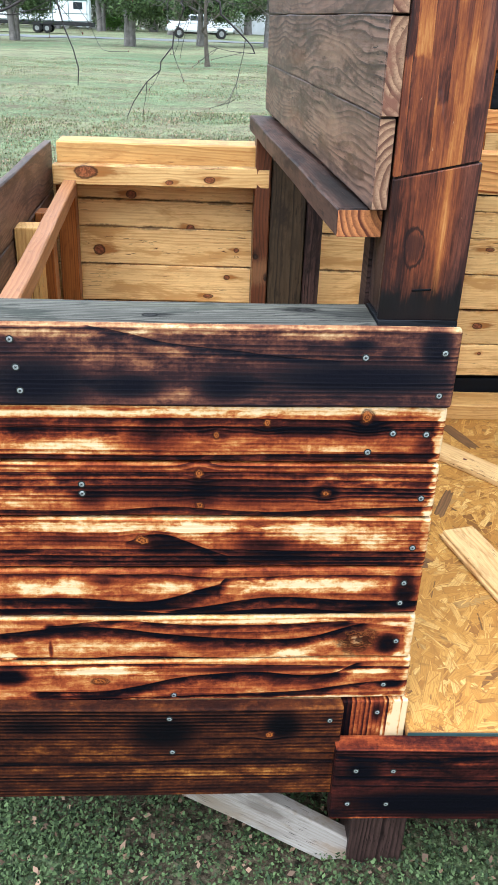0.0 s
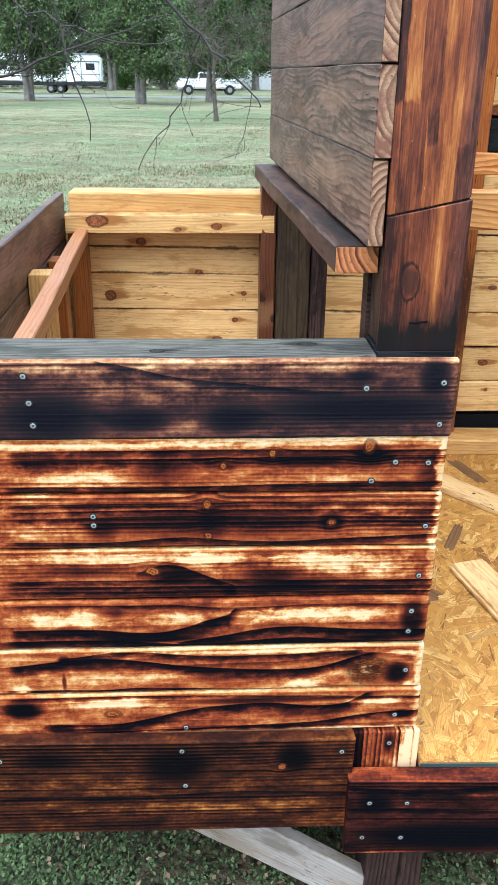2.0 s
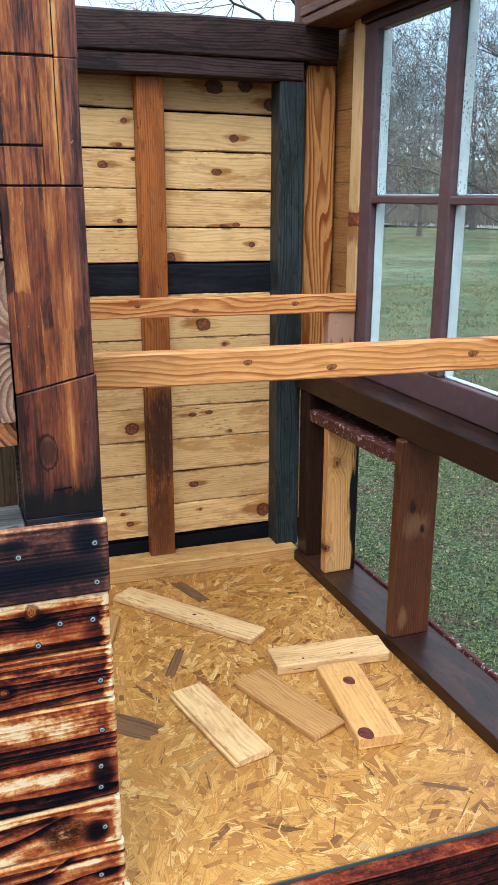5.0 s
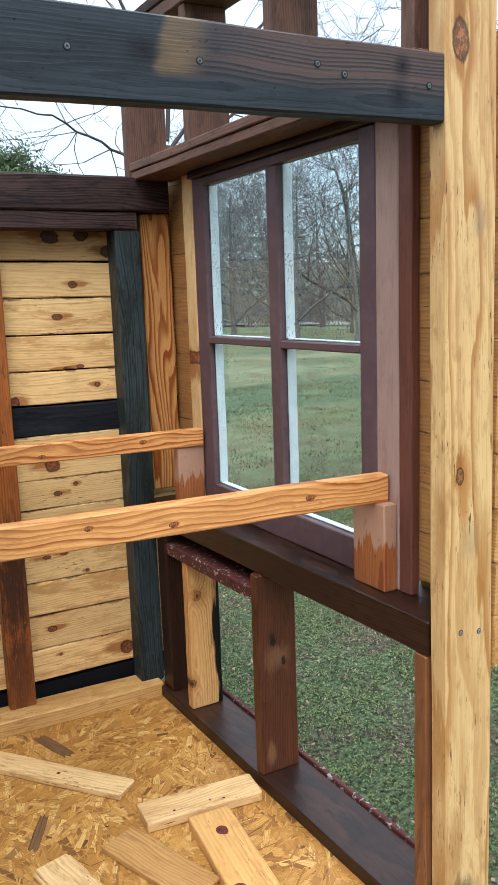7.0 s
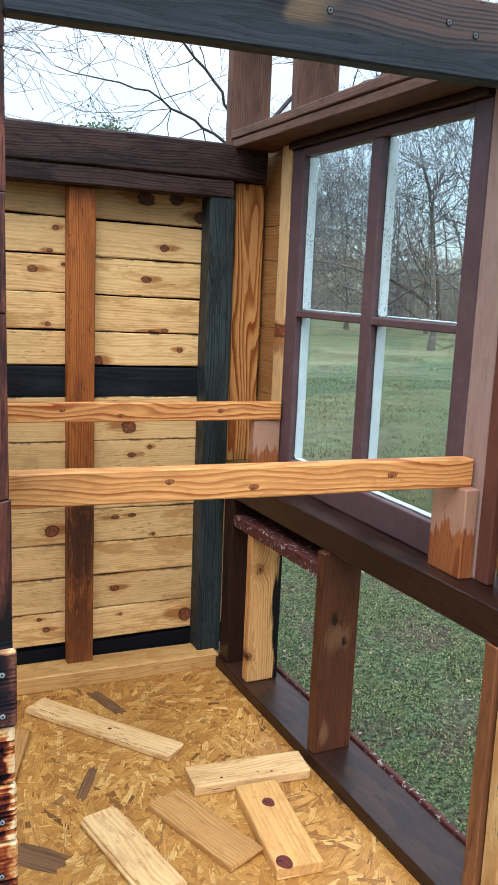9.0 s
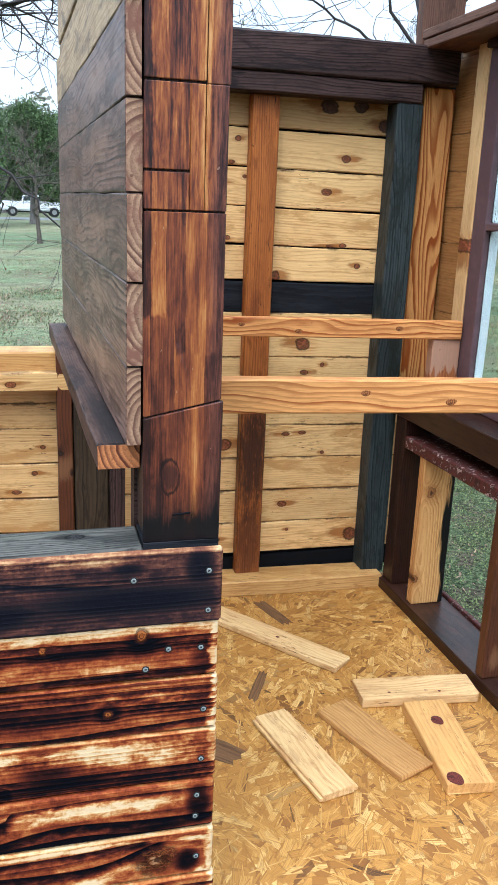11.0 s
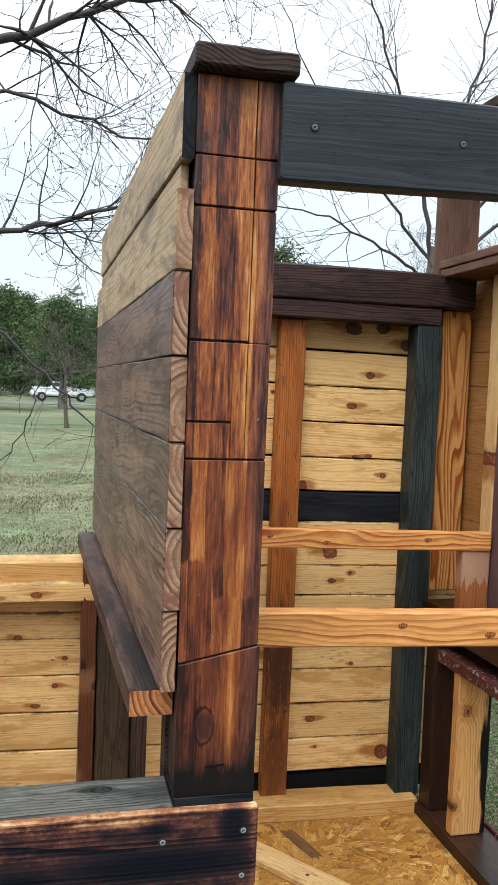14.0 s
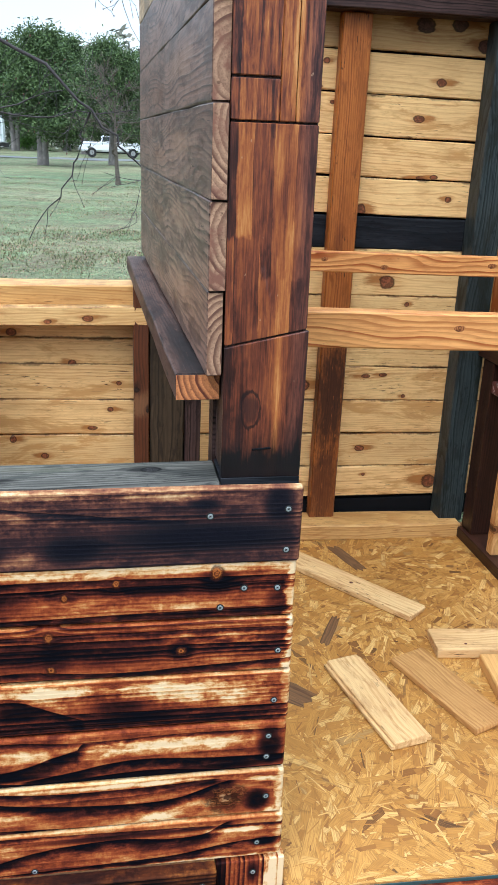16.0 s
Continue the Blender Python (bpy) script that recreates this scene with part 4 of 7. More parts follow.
def knot_material(name, light, dark):
    """A sawn knot: uneven rings round its heart, with a few cracks."""
    net = Net(name)
    co = net.n.new("ShaderNodeTexCoord").outputs["Object"]
    s = net.n.new("ShaderNodeSeparateXYZ")
    net.l.new(co, s.inputs[0])
    x, y, z = s.outputs
    n1 = net.noise(co, 60, 4, 0.65)
    r = net.math("SQRT", net.math("ADD", net.math("MULTIPLY", x, x), net.math("MULTIPLY", net.math("MULTIPLY", z, z), 0.36)))
    r = net.math("MULTIPLY_ADD", n1, 0.010, r)
    saw = net.math("FRACT", net.math("DIVIDE", r, 0.0042))
    c = net.mix(net.step(saw, 0.2, 0.95), light, dark)
    c = net.mix(net.step(n1, 0.50, 0.66, 0.0, 0.8), c, [k * 0.4 for k in dark])
    return net.done(c, 0.6, n1, 0.5, 0.002, spec=0.2)


M_KNOT_FIR = knot_material("fir_knot", (0.40, 0.145, 0.045), (0.15, 0.042, 0.014))
M_KNOT_RED = knot_material("red_offcut_knot", (0.17, 0.036, 0.024), (0.06, 0.013, 0.010))
M_DULL = plain("dull_screw_steel", (0.13, 0.14, 0.145), 0.5, 0.5, var=0.3, scale=300)
M_HOLE = plain("screw_recess", (0.012, 0.012, 0.01), 0.9)
M_TAR = plain("flat_black", (0.007, 0.007, 0.008), 0.9, spec=0.1)
M_TEAL = plain("teal_panel_edge", (0.025, 0.062, 0.062), 0.6)


def flaking_material():
    net = Net("flaking_red_paint")
    co = net.n.new("ShaderNodeTexCoord").outputs["Object"]
    n1, n2 = net.noise(co, 55, 5, 0.7), net.noise(co, 14, 3)
    c = net.mix(net.step(n1, 0.42, 0.6), (0.10, 0.022, 0.017), (0.035, 0.012, 0.010))
    c = net.mix(net.math("MULTIPLY", net.step(n1, 0.56, 0.60), net.step(n2, 0.42, 0.55)), c, (0.42, 0.30, 0.27))
    return net.done(c, 0.6, n1, 0.6, 0.002, spec=0.25)


M_RUST = flaking_material()



def pane_material(name, wet):
    net = Net(name)
    out = net.n["Material Output"]
    gl = net.n.new("ShaderNodeBsdfGlossy")
    gl.inputs["Roughness"].default_value = 0.02
    tr = net.n.new("ShaderNodeBsdfTransparent")
    tr.inputs["Color"].default_value = (0.90, 0.95, 0.95, 1)
    mx = net.n.new("ShaderNodeMixShader")
    mx.inputs[0].default_value = 0.06
    net.l.new(tr.outputs[0], mx.inputs[1])
    net.l.new(gl.outputs[0], mx.inputs[2])
    if wet:  # rain drops bend the light where they sit
        co = net.n.new("ShaderNodeTexCoord").outputs["Object"]
        vo = net.n.new("ShaderNodeTexVoronoi")
        vo.inputs["Scale"].default_value = 95.0
        net.l.new(co, vo.inputs["Vector"])
        rag = net.math("MULTIPLY_ADD", net.noise(co, 220, 2), 0.3, vo.outputs["Distance"])
        drop = net.step(rag, 0.36, 0.50, 1.0, 0.0)
        patch = net.step(net.noise(co, 9, 3), 0.36, 0.55)
        rf = net.n.new("ShaderNodeBsdfRefraction")
        rf.inputs["IOR"].default_value = 1.25
        rf.inputs["Roughness"].default_value = 0.03
        bp = net.n.new("ShaderNodeBump")
        bp.inputs["Strength"].default_value, bp.inputs["Distance"].default_value = 0.8, 0.0025
        net.l.new(drop, bp.inputs["Height"])
        net.l.new(bp.outputs[0], rf.inputs["Normal"])
        m2 = net.n.new("ShaderNodeMixShader")
        net.l.new(net.math("MULTIPLY", net.math("MULTIPLY", drop, patch), 0.6), m2.inputs[0])
        net.l.new(mx.outputs[0], m2.inputs[1])
        net.l.new(rf.outputs[0], m2.inputs[2])
        mx = m2
    net.l.new(mx.outputs[0], out.inputs["Surface"])
    return net.mat


M_GLASS = pane_material("window_glass", False)
M_GLASS_WET = pane_material("rain_speckled_glass", True)


def osb_material(name, dark=1.0):
    net = Net(name)
    gi = net.n.new("ShaderNodeNewGeometry")
    isl = gi.outputs["Random Per Island"]
    co = net.n.new("ShaderNodeTexCoord")
    s = net.n.new("ShaderNodeSeparateXYZ")
    net.l.new(co.outputs["UV"], s.inputs[0])
    f = net.noise(net.vec(net.math("MULTIPLY", s.outputs[0], 20), net.math("MULTIPLY_ADD", isl, 50.0, net.math("MULTIPLY", s.outputs[1], 500)), 0.0), 1.0, 3)
    big = net.noise(co.outputs["Object"], 2.2, 3)
    across = net.n.new("ShaderNodeUVMap")
    across.uv_map = "span"
    sp = net.n.new("ShaderNodeSeparateXYZ")
    net.l.new(across.outputs[0], sp.inputs[0])
    # flake edges darkened in colour, for resin and the shaded gaps between flakes
    rim = net.math("ADD", net.math("ABSOLUTE", sp.outputs[1]), net.math("MULTIPLY_ADD", f, 0.30, -0.15))
    tip = net.math("ADD", net.math("ABSOLUTE", sp.outputs[0]), net.math("MULTIPLY_ADD", f, 0.16, -0.08))
    gap = net.math("MAXIMUM", net.step(rim, 0.36, 0.50), net.step(tip, 0.44, 0.50))
    c = net.ramp(isl, (0.0, (0.08, 0.034, 0.012)), (0.03, (0.22, 0.080, 0.016)), (0.16, (0.37, 0.152, 0.027)), (0.50, (0.47, 0.215, 0.043)), (0.82, (0.56, 0.280, 0.066)), (0.97, (0.70, 0.42, 0.140)), (1.0, (0.16, 0.058, 0.015)))
    c = net.mix(net.step(f, 0.40, 0.66, 0.0, 0.65), c, (0.27, 0.115, 0.025))
    c = net.mix(net.step(big, 0.45, 0.75, 0.0, 0.35), c, (0.24, 0.105, 0.024))
    c = net.mix(net.math("MULTIPLY", gap, 0.42), c, (0.14, 0.050, 0.012))
    return net.done(c, net.math("MULTIPLY_ADD", f, 0.2, 0.42), f, 0.25, 0.001, spec=0.35)


M_OSB = osb_material("oriented_strand_board")
M_OSB_BASE = plain("pressed_strand_core", (0.34, 0.145, 0.034), 0.55, var=0.35, scale=140, bump=0.4)


def ground_material():
    net = Net("lawn_and_soil")
    co = net.n.new("ShaderNodeTexCoord").outputs["Object"]
    fine = net.noise(co, 42, 5, 0.7)
    tuft = net.noise(co, 11, 4, 0.65)
    mid = net.noise(co, 1.6, 4, 0.6)
    wide = net.noise(co, 0.14, 4, 0.6)
    # near ground colours kept dark, partly for the shade by the shed
    c = net.ramp(fine, (0.34, (0.010, 0.013, 0.007)), (0.47, (0.042, 0.055, 0.024)), (0.58, (0.100, 0.125, 0.062)), (0.72, (0.19, 0.19, 0.125)))
    soil = net.math("MULTIPLY_ADD", net.math("SUBTRACT", tuft, 0.5), 0.7, mid)
    c = net.mix(net.step(soil, 0.48, 0.58, 0.0, 0.8), c, net.mix(net.step(fine, 0.35, 0.65), (0.016, 0.010, 0.008), (0.125, 0.085, 0.062)))
    far_y = net.n.new("ShaderNodeSeparateXYZ")
    net.l.new(co, far_y.inputs[0])
    out = net.step(far_y.outputs[1], 4.0, 9.0)
    clump = net.noise(co, 3.2, 6, 0.75)
    lawn = net.mix(net.step(wide, 0.42, 0.58), (0.125, 0.155, 0.080), (0.230, 0.220, 0.130))
    lawn = net.mix(net.step(clump, 0.46, 0.60, 0.0, 0.9), lawn, (0.070, 0.090, 0.048))
    lawn = net.mix(net.step(net.noise(co, 0.8, 5, 0.7), 0.52, 0.66, 0.0, 0.6), lawn, (0.20, 0.165, 0.11))
    lawn = net.mix(net.step(tuft, 0.47, 0.62, 0.0, 0.6), lawn, (0.26, 0.29, 0.16))
    lawn = net.mix(net.step(net.noise(co, 24, 3, 0.7), 0.48, 0.62, 0.0, 0.65), lawn, (0.050, 0.062, 0.032))
    band = net.noise(net.vec(net.math("MULTIPLY", far_y.outputs[0], 0.07), net.math("MULTIPLY", far_y.outputs[1], 0.16), 0.0), 1.0, 5, 0.65, 0.8)
    lawn = net.mix(net.step(band, 0.48, 0.66, 0.0, 0.6), lawn, (0.27, 0.245, 0.145))
    lawn = net.mix(net.step(band, 0.46, 0.32, 0.0, 0.6), lawn, (0.090, 0.155, 0.082))
    patchy = net.noise(co, 1.1, 8, 0.82)
    lawn = net.mix(net.step(patchy, 0.50, 0.60, 0.0, 0.75), lawn, (0.115, 0.082, 0.056))
    lawn = net.mix(net.step(patchy, 0.46, 0.36, 0.0, 0.7), lawn, (0.22, 0.30, 0.155))
    c = net.mix(net.math("MULTIPLY", out, 0.9), c, lawn)
    c = net.mix(net.step(wide, 0.30, 0.42, 0.55, 0.0), c, (0.080, 0.115, 0.060))
    return net.done(c, 0.85, fine, 0.6, 0.02, spec=0.1)


M_GROUND = ground_material()

# ---- builders ----


def part(name, bm, material, parent=None, label=""):
    me = bpy.data.meshes.new(name)
    bm.to_mesh(me)
    bm.free()
    me.materials.append(material)
    ob = new(name, me)
    if parent:
        ob.parent = parent
    return tagged(ob, label)


def thing(name, label, category, kind="", group=""):
    return tagged(new(name), label, category, group, kind)


def plank_mesh(length, depth, height, chamfer=0.003, wobble=0.0008, seed=0, ends=0.0, taper=1.0, shear=(0.0, 0.0)):
    """A sawn board, its grain along X, with eased, slightly uneven edges."""
    rng = random.Random(seed)
    bm = bmesh.new()
    n = max(1, min(10, int(length / 0.12)))
    c = min(chamfer, depth * 0.3, height * 0.3)
    hy, hz = depth / 2, height / 2
    ring = [(-hy + c, -hz), (hy - c, -hz), (hy, -hz + c), (hy, hz - c), (hy - c, hz), (-hy + c, hz), (-hy, hz - c), (-hy, -hz + c)]
    xs = [-length / 2, -length / 2 + c] + [-length / 2 + length * k / n for k in range(1, n)] + [length / 2 - c, length / 2]
    rows = []
    for i, x in enumerate(xs):
        inset = c * 0.8 if i in (0, len(xs) - 1) else 0.0
        row = []
        oy, oz = rng.uniform(-wobble, wobble), rng.uniform(-wobble, wobble)
        for y, z in ring:
            sx = rng.uniform(-ends, ends) if i in (0, len(xs) - 1) else 0.0
            k = 1 + (taper - 1) * (x / length + 0.5)
            lean = shear[0] * z if i < 2 else shear[1] * z if i > len(xs) - 3 else 0.0
            row.append(bm.verts.new((x + sx + lean, y + oy - math.copysign(inset, y), z * k + oz - math.copysign(inset, z) + rng.uniform(-wobble, wobble) * 0.6)))
        rows.append(row)
    for a, b in zip(rows, rows[1:]):
        for k in range(8):
            bm.faces.new((a[k], a[(k + 1) % 8], b[(k + 1) % 8], b[k]))
    bm.faces.new(rows[0][::-1])
    bm.faces.new(rows[-1])
    bmesh.ops.recalc_face_normals(bm, faces=bm.faces)
    return bm


TURN = {"x": Matrix.Identity(4), "y": pose(0, 0, 0, 0, 0, 90), "z": pose(0, 0, 0, 0, -90, 0)}
count = [0]


def beam(name, axis, x0, x1, y0, y1, z0, z1, mat, parent=None, label="", chamfer=0.003, wobble=0.0008, tilt=None, ends=0.0, flip=False, taper=1.0, shear=(0.0, 0.0)):
    """A board that fills the given box, with its grain along the axis."""
    count[0] += 1
    dx, dy, dz = x1 - x0, y1 - y0, z1 - z0
    size = {"x": (dx, dy, dz), "y": (dy, dx, dz), "z": (dz, dy, dx)}[axis]
    ob = part(name, plank_mesh(*size, chamfer, wobble, count[0], ends, taper, shear), mat, parent, label)
    m = Matrix.Translation(((x0 + x1) / 2, (y0 + y1) / 2, (z0 + z1) / 2))
    if tilt:
        m = m @ tilt
    ob.matrix_world = m @ TURN[axis] @ (pose(0, 0, 0, 180, 0, 0) if flip else Matrix.Identity(4))
    return ob


def screw(x, y, z, parent, axis="y", size=0.0052, mat=M_STEEL):
    """A countersunk screw head in its burnt recess, facing the front (y) or the west (x)."""
    bm = bmesh.new()
    bmesh.ops.create_cone(bm, cap_ends=True, segments=14, radius1=size, radius2=size * 0.8, depth=0.0012)
    ob = part("screw", bm, mat, parent)
    bm = bmesh.new()
    bmesh.ops.create_cone(bm, cap_ends=True, segments=14, radius1=size * 1.22, radius2=size * 1.15, depth=0.0008)
    hole = part("recess", bm, M_HOLE, ob)
    bm = bmesh.new()
    for k in range(2):
        m = pose(0, 0, 0.0005, 0, 0, 45 + 90 * k) @ Matrix.Diagonal((size * 0.8, size * 0.24, 0.0006, 1))
        bmesh.ops.create_cube(bm, size=1, matrix=m)
    slot = part("cross_slot", bm, M_HOLE, ob)
    turn = pose(0, 0, 0, 90, 0, 0) if axis == "y" else pose(0, 0, 0, 0, -90, 0)
    inv = parent.matrix_world.inverted() if parent else Matrix.Identity(4)
    ob.matrix_parent_inverse = inv
    ob.matrix_basis = Matrix.Translation((x, y, z)) @ turn
    return ob

# ---- the ground ----
GZ = -0.48


def ground_height(x, y):
    d = max(0.0, math.hypot(x, y - 0.5) - 3.0)
    return GZ + (0.02 * math.sin(x * 1.3) + 0.02 * math.sin(y * 1.7 + x * 0.6)) * min(1.0, d / 2 + 0.3) + 0.05 * math.sin(x * 0.11 + 1) * min(1.0, d / 20)


def build_ground():
    steps = [0.0]
    g = 0.25
    while steps[-1] < 900:
        steps.append(steps[-1] + g)
        g *= 1.13
    axis = [-s for s in steps[:0:-1]] + steps
    vs = [(x, y + 1, ground_height(x, y + 1)) for y in axis for x in axis]
    n = len(axis)
    fs = [(j * n + i, j * n + i + 1, (j + 1) * n + i + 1, (j + 1) * n + i) for j in range(n - 1) for i in range(n - 1)]
    me = bpy.data.meshes.new("ground")
    me.from_pydata(vs, [], fs)
    me.polygons.foreach_set("use_smooth", [True] * len(fs))
    me.materials.append(M_GROUND)
    return tagged(new("ground", me), "damp spring lawn with bare brown patches of soil", "ground", kind="structure")


build_ground()

# ---- front wall: torched boards ----
wall_front = thing("wall_front", "half-height wall of torched and brushed horizontal pine boards", "wall", "structure")
LEAN = pose(0, 0, 0, 0, 0.55, 0)
top_board = beam("top_board", "x", -0.95, -0.012, -0.004, 0.0085, 0.687, 0.820, M_RAIL, wall_front, "heavily charred wide top board", 0.005, 0.001, tilt=pose(0, 0, 0, 0, 0.25, 0))
for sx, sz in ((-0.158, 0.771), (-0.035, 0.779), (-0.035, 0.708), (-0.69, 0.796), (-0.685, 0.752), (-0.682, 0.714)):
    screw(sx, -0.0045, sz, top_board)
siding = (((0.588, 0.689), -0.016, ((-0.045, 0.638), (-0.100, 0.640), (-0.138, 0.606))), ((0.484, 0.585), -0.014, ((-0.038, 0.518), (-0.60, 0.548), (-0.60, 0.531))),
          ((0.381, 0.481), -0.013, ((-0.040, 0.418),)), ((0.277, 0.378), -0.015, ((-0.046, 0.343), (-0.048, 0.299))),
          ((0.176, 0.274), -0.014, ((-0.045, 0.211),)), ((0.076, 0.173), -0.010, ((-0.057, 0.105), (-0.455, 0.090))))
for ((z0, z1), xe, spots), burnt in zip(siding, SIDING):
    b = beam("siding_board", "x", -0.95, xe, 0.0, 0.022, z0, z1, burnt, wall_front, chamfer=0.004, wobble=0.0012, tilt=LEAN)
    for sx, sz in spots:
        screw(sx, -0.0010, sz, b)
end_block = beam("end_block", "z", -0.132, -0.003, -0.002, 0.022, -0.052, 0.064, M_END_BLOCK, wall_front, "short torched filler block", 0.002, flip=True)
screw(-0.062, -0.0030, 0.036, end_block)
base_board = beam("base_board", "x", -0.95, -0.137, -0.03, -0.003, -0.143, 0.086, M_BASE, wall_front, "wide brown scorched bottom board", 0.0025, tilt=pose(0, 0, 0, 0, 1.5, 0))
for sx, sz in ((-0.463, 0.060), (-0.458, -0.026), (-0.160, 0.046), (-0.80, 0.05)):
    screw(sx, -0.0312, sz, base_board)
for k, x in enumerate((-0.12, -0.55, -0.93)):
    beam("wall_stud", "z", x - 0.019, x + 0.019, 0.036 if k else 0.12, 0.12 if k else 0.165, -0.15, 0.792 if k else 0.68, M_STUD, wall_front)

counter = beam("counter_plank", "x", -0.95, -0.141, 0.0095, 0.108, 0.793, 0.822, M_COUNTER, None, "", 0.003, 0.001, tilt=pose(0, 0, 0, 0, 0.25, 0))
tagged(counter, "weathered grey charred plank lying behind the top board", "plank")

threshold = beam("threshold", "x", -0.145, 1.20, -0.050, -0.012, -0.205, -0.010, M_SILL_BOARD, None, "", 0.003)
threshold.matrix_world = Matrix.Translation((-0.145, -0.031, 0)) @ pose(0, 0, 0, 0, 0, -2.4) @ Matrix.Translation((0.145, 0.031, 0)) @ threshold.matrix_world
tagged(threshold, "dark torched wide board across the doorway edge", "threshold", kind="structure")
for sx, sy, sz in ((-0.103, -0.0528, -0.067), (-0.112, -0.0525, -0.159), (-0.030, -0.056, -0.067), (-0.035, -0.056, -0.159), (0.46, -0.0765, -0.055), (0.46, -0.0765, -0.130)):
    screw(sx, sy, sz, threshold)

# ---- floor ----
floor = tagged(new("floor"), "strand board floor deck with loose bright flakes showing", "floor", kind="structure")
beam("osb_sheet", "y", -0.93, 1.08, 0.024, 1.50, -0.018, -0.001, M_OSB_BASE, floor, "", 0.001, 0.0)
lip = beam("osb_lip", "x", 0.0, 1.06, -0.05, 0.05, -0.018, -0.0012, M_OSB_BASE, floor, "", 0.001, 0.0)
lip.matrix_world = pose(0.530, 0.007, -0.0096, 0, 0, -2.4)
edge = beam("edge_strip", "x", -0.002, 1.06, -0.036, -0.0345, -0.009, -0.0005, M_TEAL, floor, "teal painted panel edge", 0.0005, 0.0)
edge.matrix_world = pose(0.529, -0.044, -0.005, 0, 0, -2.4)
beam("joist", "x", -0.93, 1.06, 0.0, 0.04, -0.16, -0.020, M_DARK, floor)
beam("joist", "x", -0.93, 1.06, 1.44, 1.48, -0.16, -0.020, M_DARK, floor)


def flakes(n, x0, x1, y0, y1):
    rng = random.Random(5)
    vs, fs, uv, span = [], [], [], []
    for k in range(n):
        x, y = rng.uniform(x0, x1), rng.uniform(y0, y1)
        if x < 0.01 and y < 0.03:
            continue
        thin = k > n * 0.72
        l, w = (rng.uniform(0.03, 0.10), rng.uniform(0.002, 0.005)) if thin else (rng.uniform(0.06, 0.16), rng.uniform(0.010, 0.030))
        a = 0.8 + 2.6 * noise.noise(Vector((x * 4, y * 4, 0.3))) + rng.gauss(0, 0.45) if rng.random() < 0.8 else rng.uniform(0, math.pi)
        z = rng.uniform(0.0008, 0.0014) if thin else rng.uniform(0.0, 0.0010)
        ca, sa = math.cos(a), math.sin(a)
        b = len(vs)
        tilt = rng.uniform(-0.0006, 0.0006)
        tp = rng.uniform(0.75, 1.0)
        for u, v in ((-0.5, -0.5), (0.5, -0.5 * tp), (0.5 + rng.uniform(-0.06, 0.06), 0.5 * tp), (-0.5 + rng.uniform(-0.06, 0.06), 0.5)):
            px, py = x + u * l * ca - v * w * sa, y + u * l * sa + v * w * ca
            px = min(max(px, x0), x1)
            front = 0.024 if px < 0.004 else -0.020 - 0.0419 * px
            vs.append((px, min(max(py, front), y1), z + tilt * u * 2))
            uv.append((u * l, v * w))
            span.append((u, v))
        fs.append((b, b + 1, b + 2, b + 3))
    me = bpy.data.meshes.new("wood_flakes")
    me.from_pydata(vs, [], fs)
    layer = me.uv_layers.new(name="flake")
    layer.data.foreach_set("uv", [c for f in fs for i in f for c in uv[i]])
    layer = me.uv_layers.new(name="span")
    layer.data.foreach_set("uv", [c for f in fs for i in f for c in span[i]])
    me.materials.append(M_OSB)
    ob = new("wood_flakes", me)
    ob.parent = floor
    return tagged(ob, "pressed golden wood strands of the floor", kind="stuff")


flakes(8000, -0.13, 1.05, -0.05, 1.47)

# single strands that stayed dark
for sx, sy, sl, sw, sa in ((0.309, 0.828, 0.17, 0.030, 62), (0.122, 0.570, 0.16, 0.080, -42), (0.762, 0.092, 0.115, 0.014, -32), (0.480, 1.256, 0.20, 0.045, -72)):
    bm = bmesh.new()
    outline = ((-0.5, -0.30), (-0.42, -0.48), (0.10, -0.5), (0.46, -0.42), (0.40, -0.22), (0.5, -0.02), (0.43, 0.18), (0.48, 0.40), (0.05, 0.5), (-0.40, 0.46), (-0.46, 0.22), (-0.40, 0.02))
    lower = [bm.verts.new((u * sl, v * sw, 0.0)) for u, v in outline]
    upper = [bm.verts.new((u * sl * 0.98, v * sw * 0.95, 0.0008)) for u, v in outline]
    bm.faces.new(upper)
    for i in range(len(outline)):
        j = (i + 1) % len(outline)
        bm.faces.new((lower[i], lower[j], upper[j], upper[i]))
    st = part("dark_strand", bm, M_STRAND, floor, "dark bark-stained strand")
    st.matrix_world = pose(sx, sy, 0.0012, 0, 0, sa)

# ---- corner post ----
corner_post = thing("corner_post", "dark stained laminated post with saw kerfs across its face", "post")
beam("core", "z", -0.137, -0.016, 0.032, 0.116, 0.826, 1.902, M_DARK, corner_post, chamfer=0.002)
SLANT = -0.21
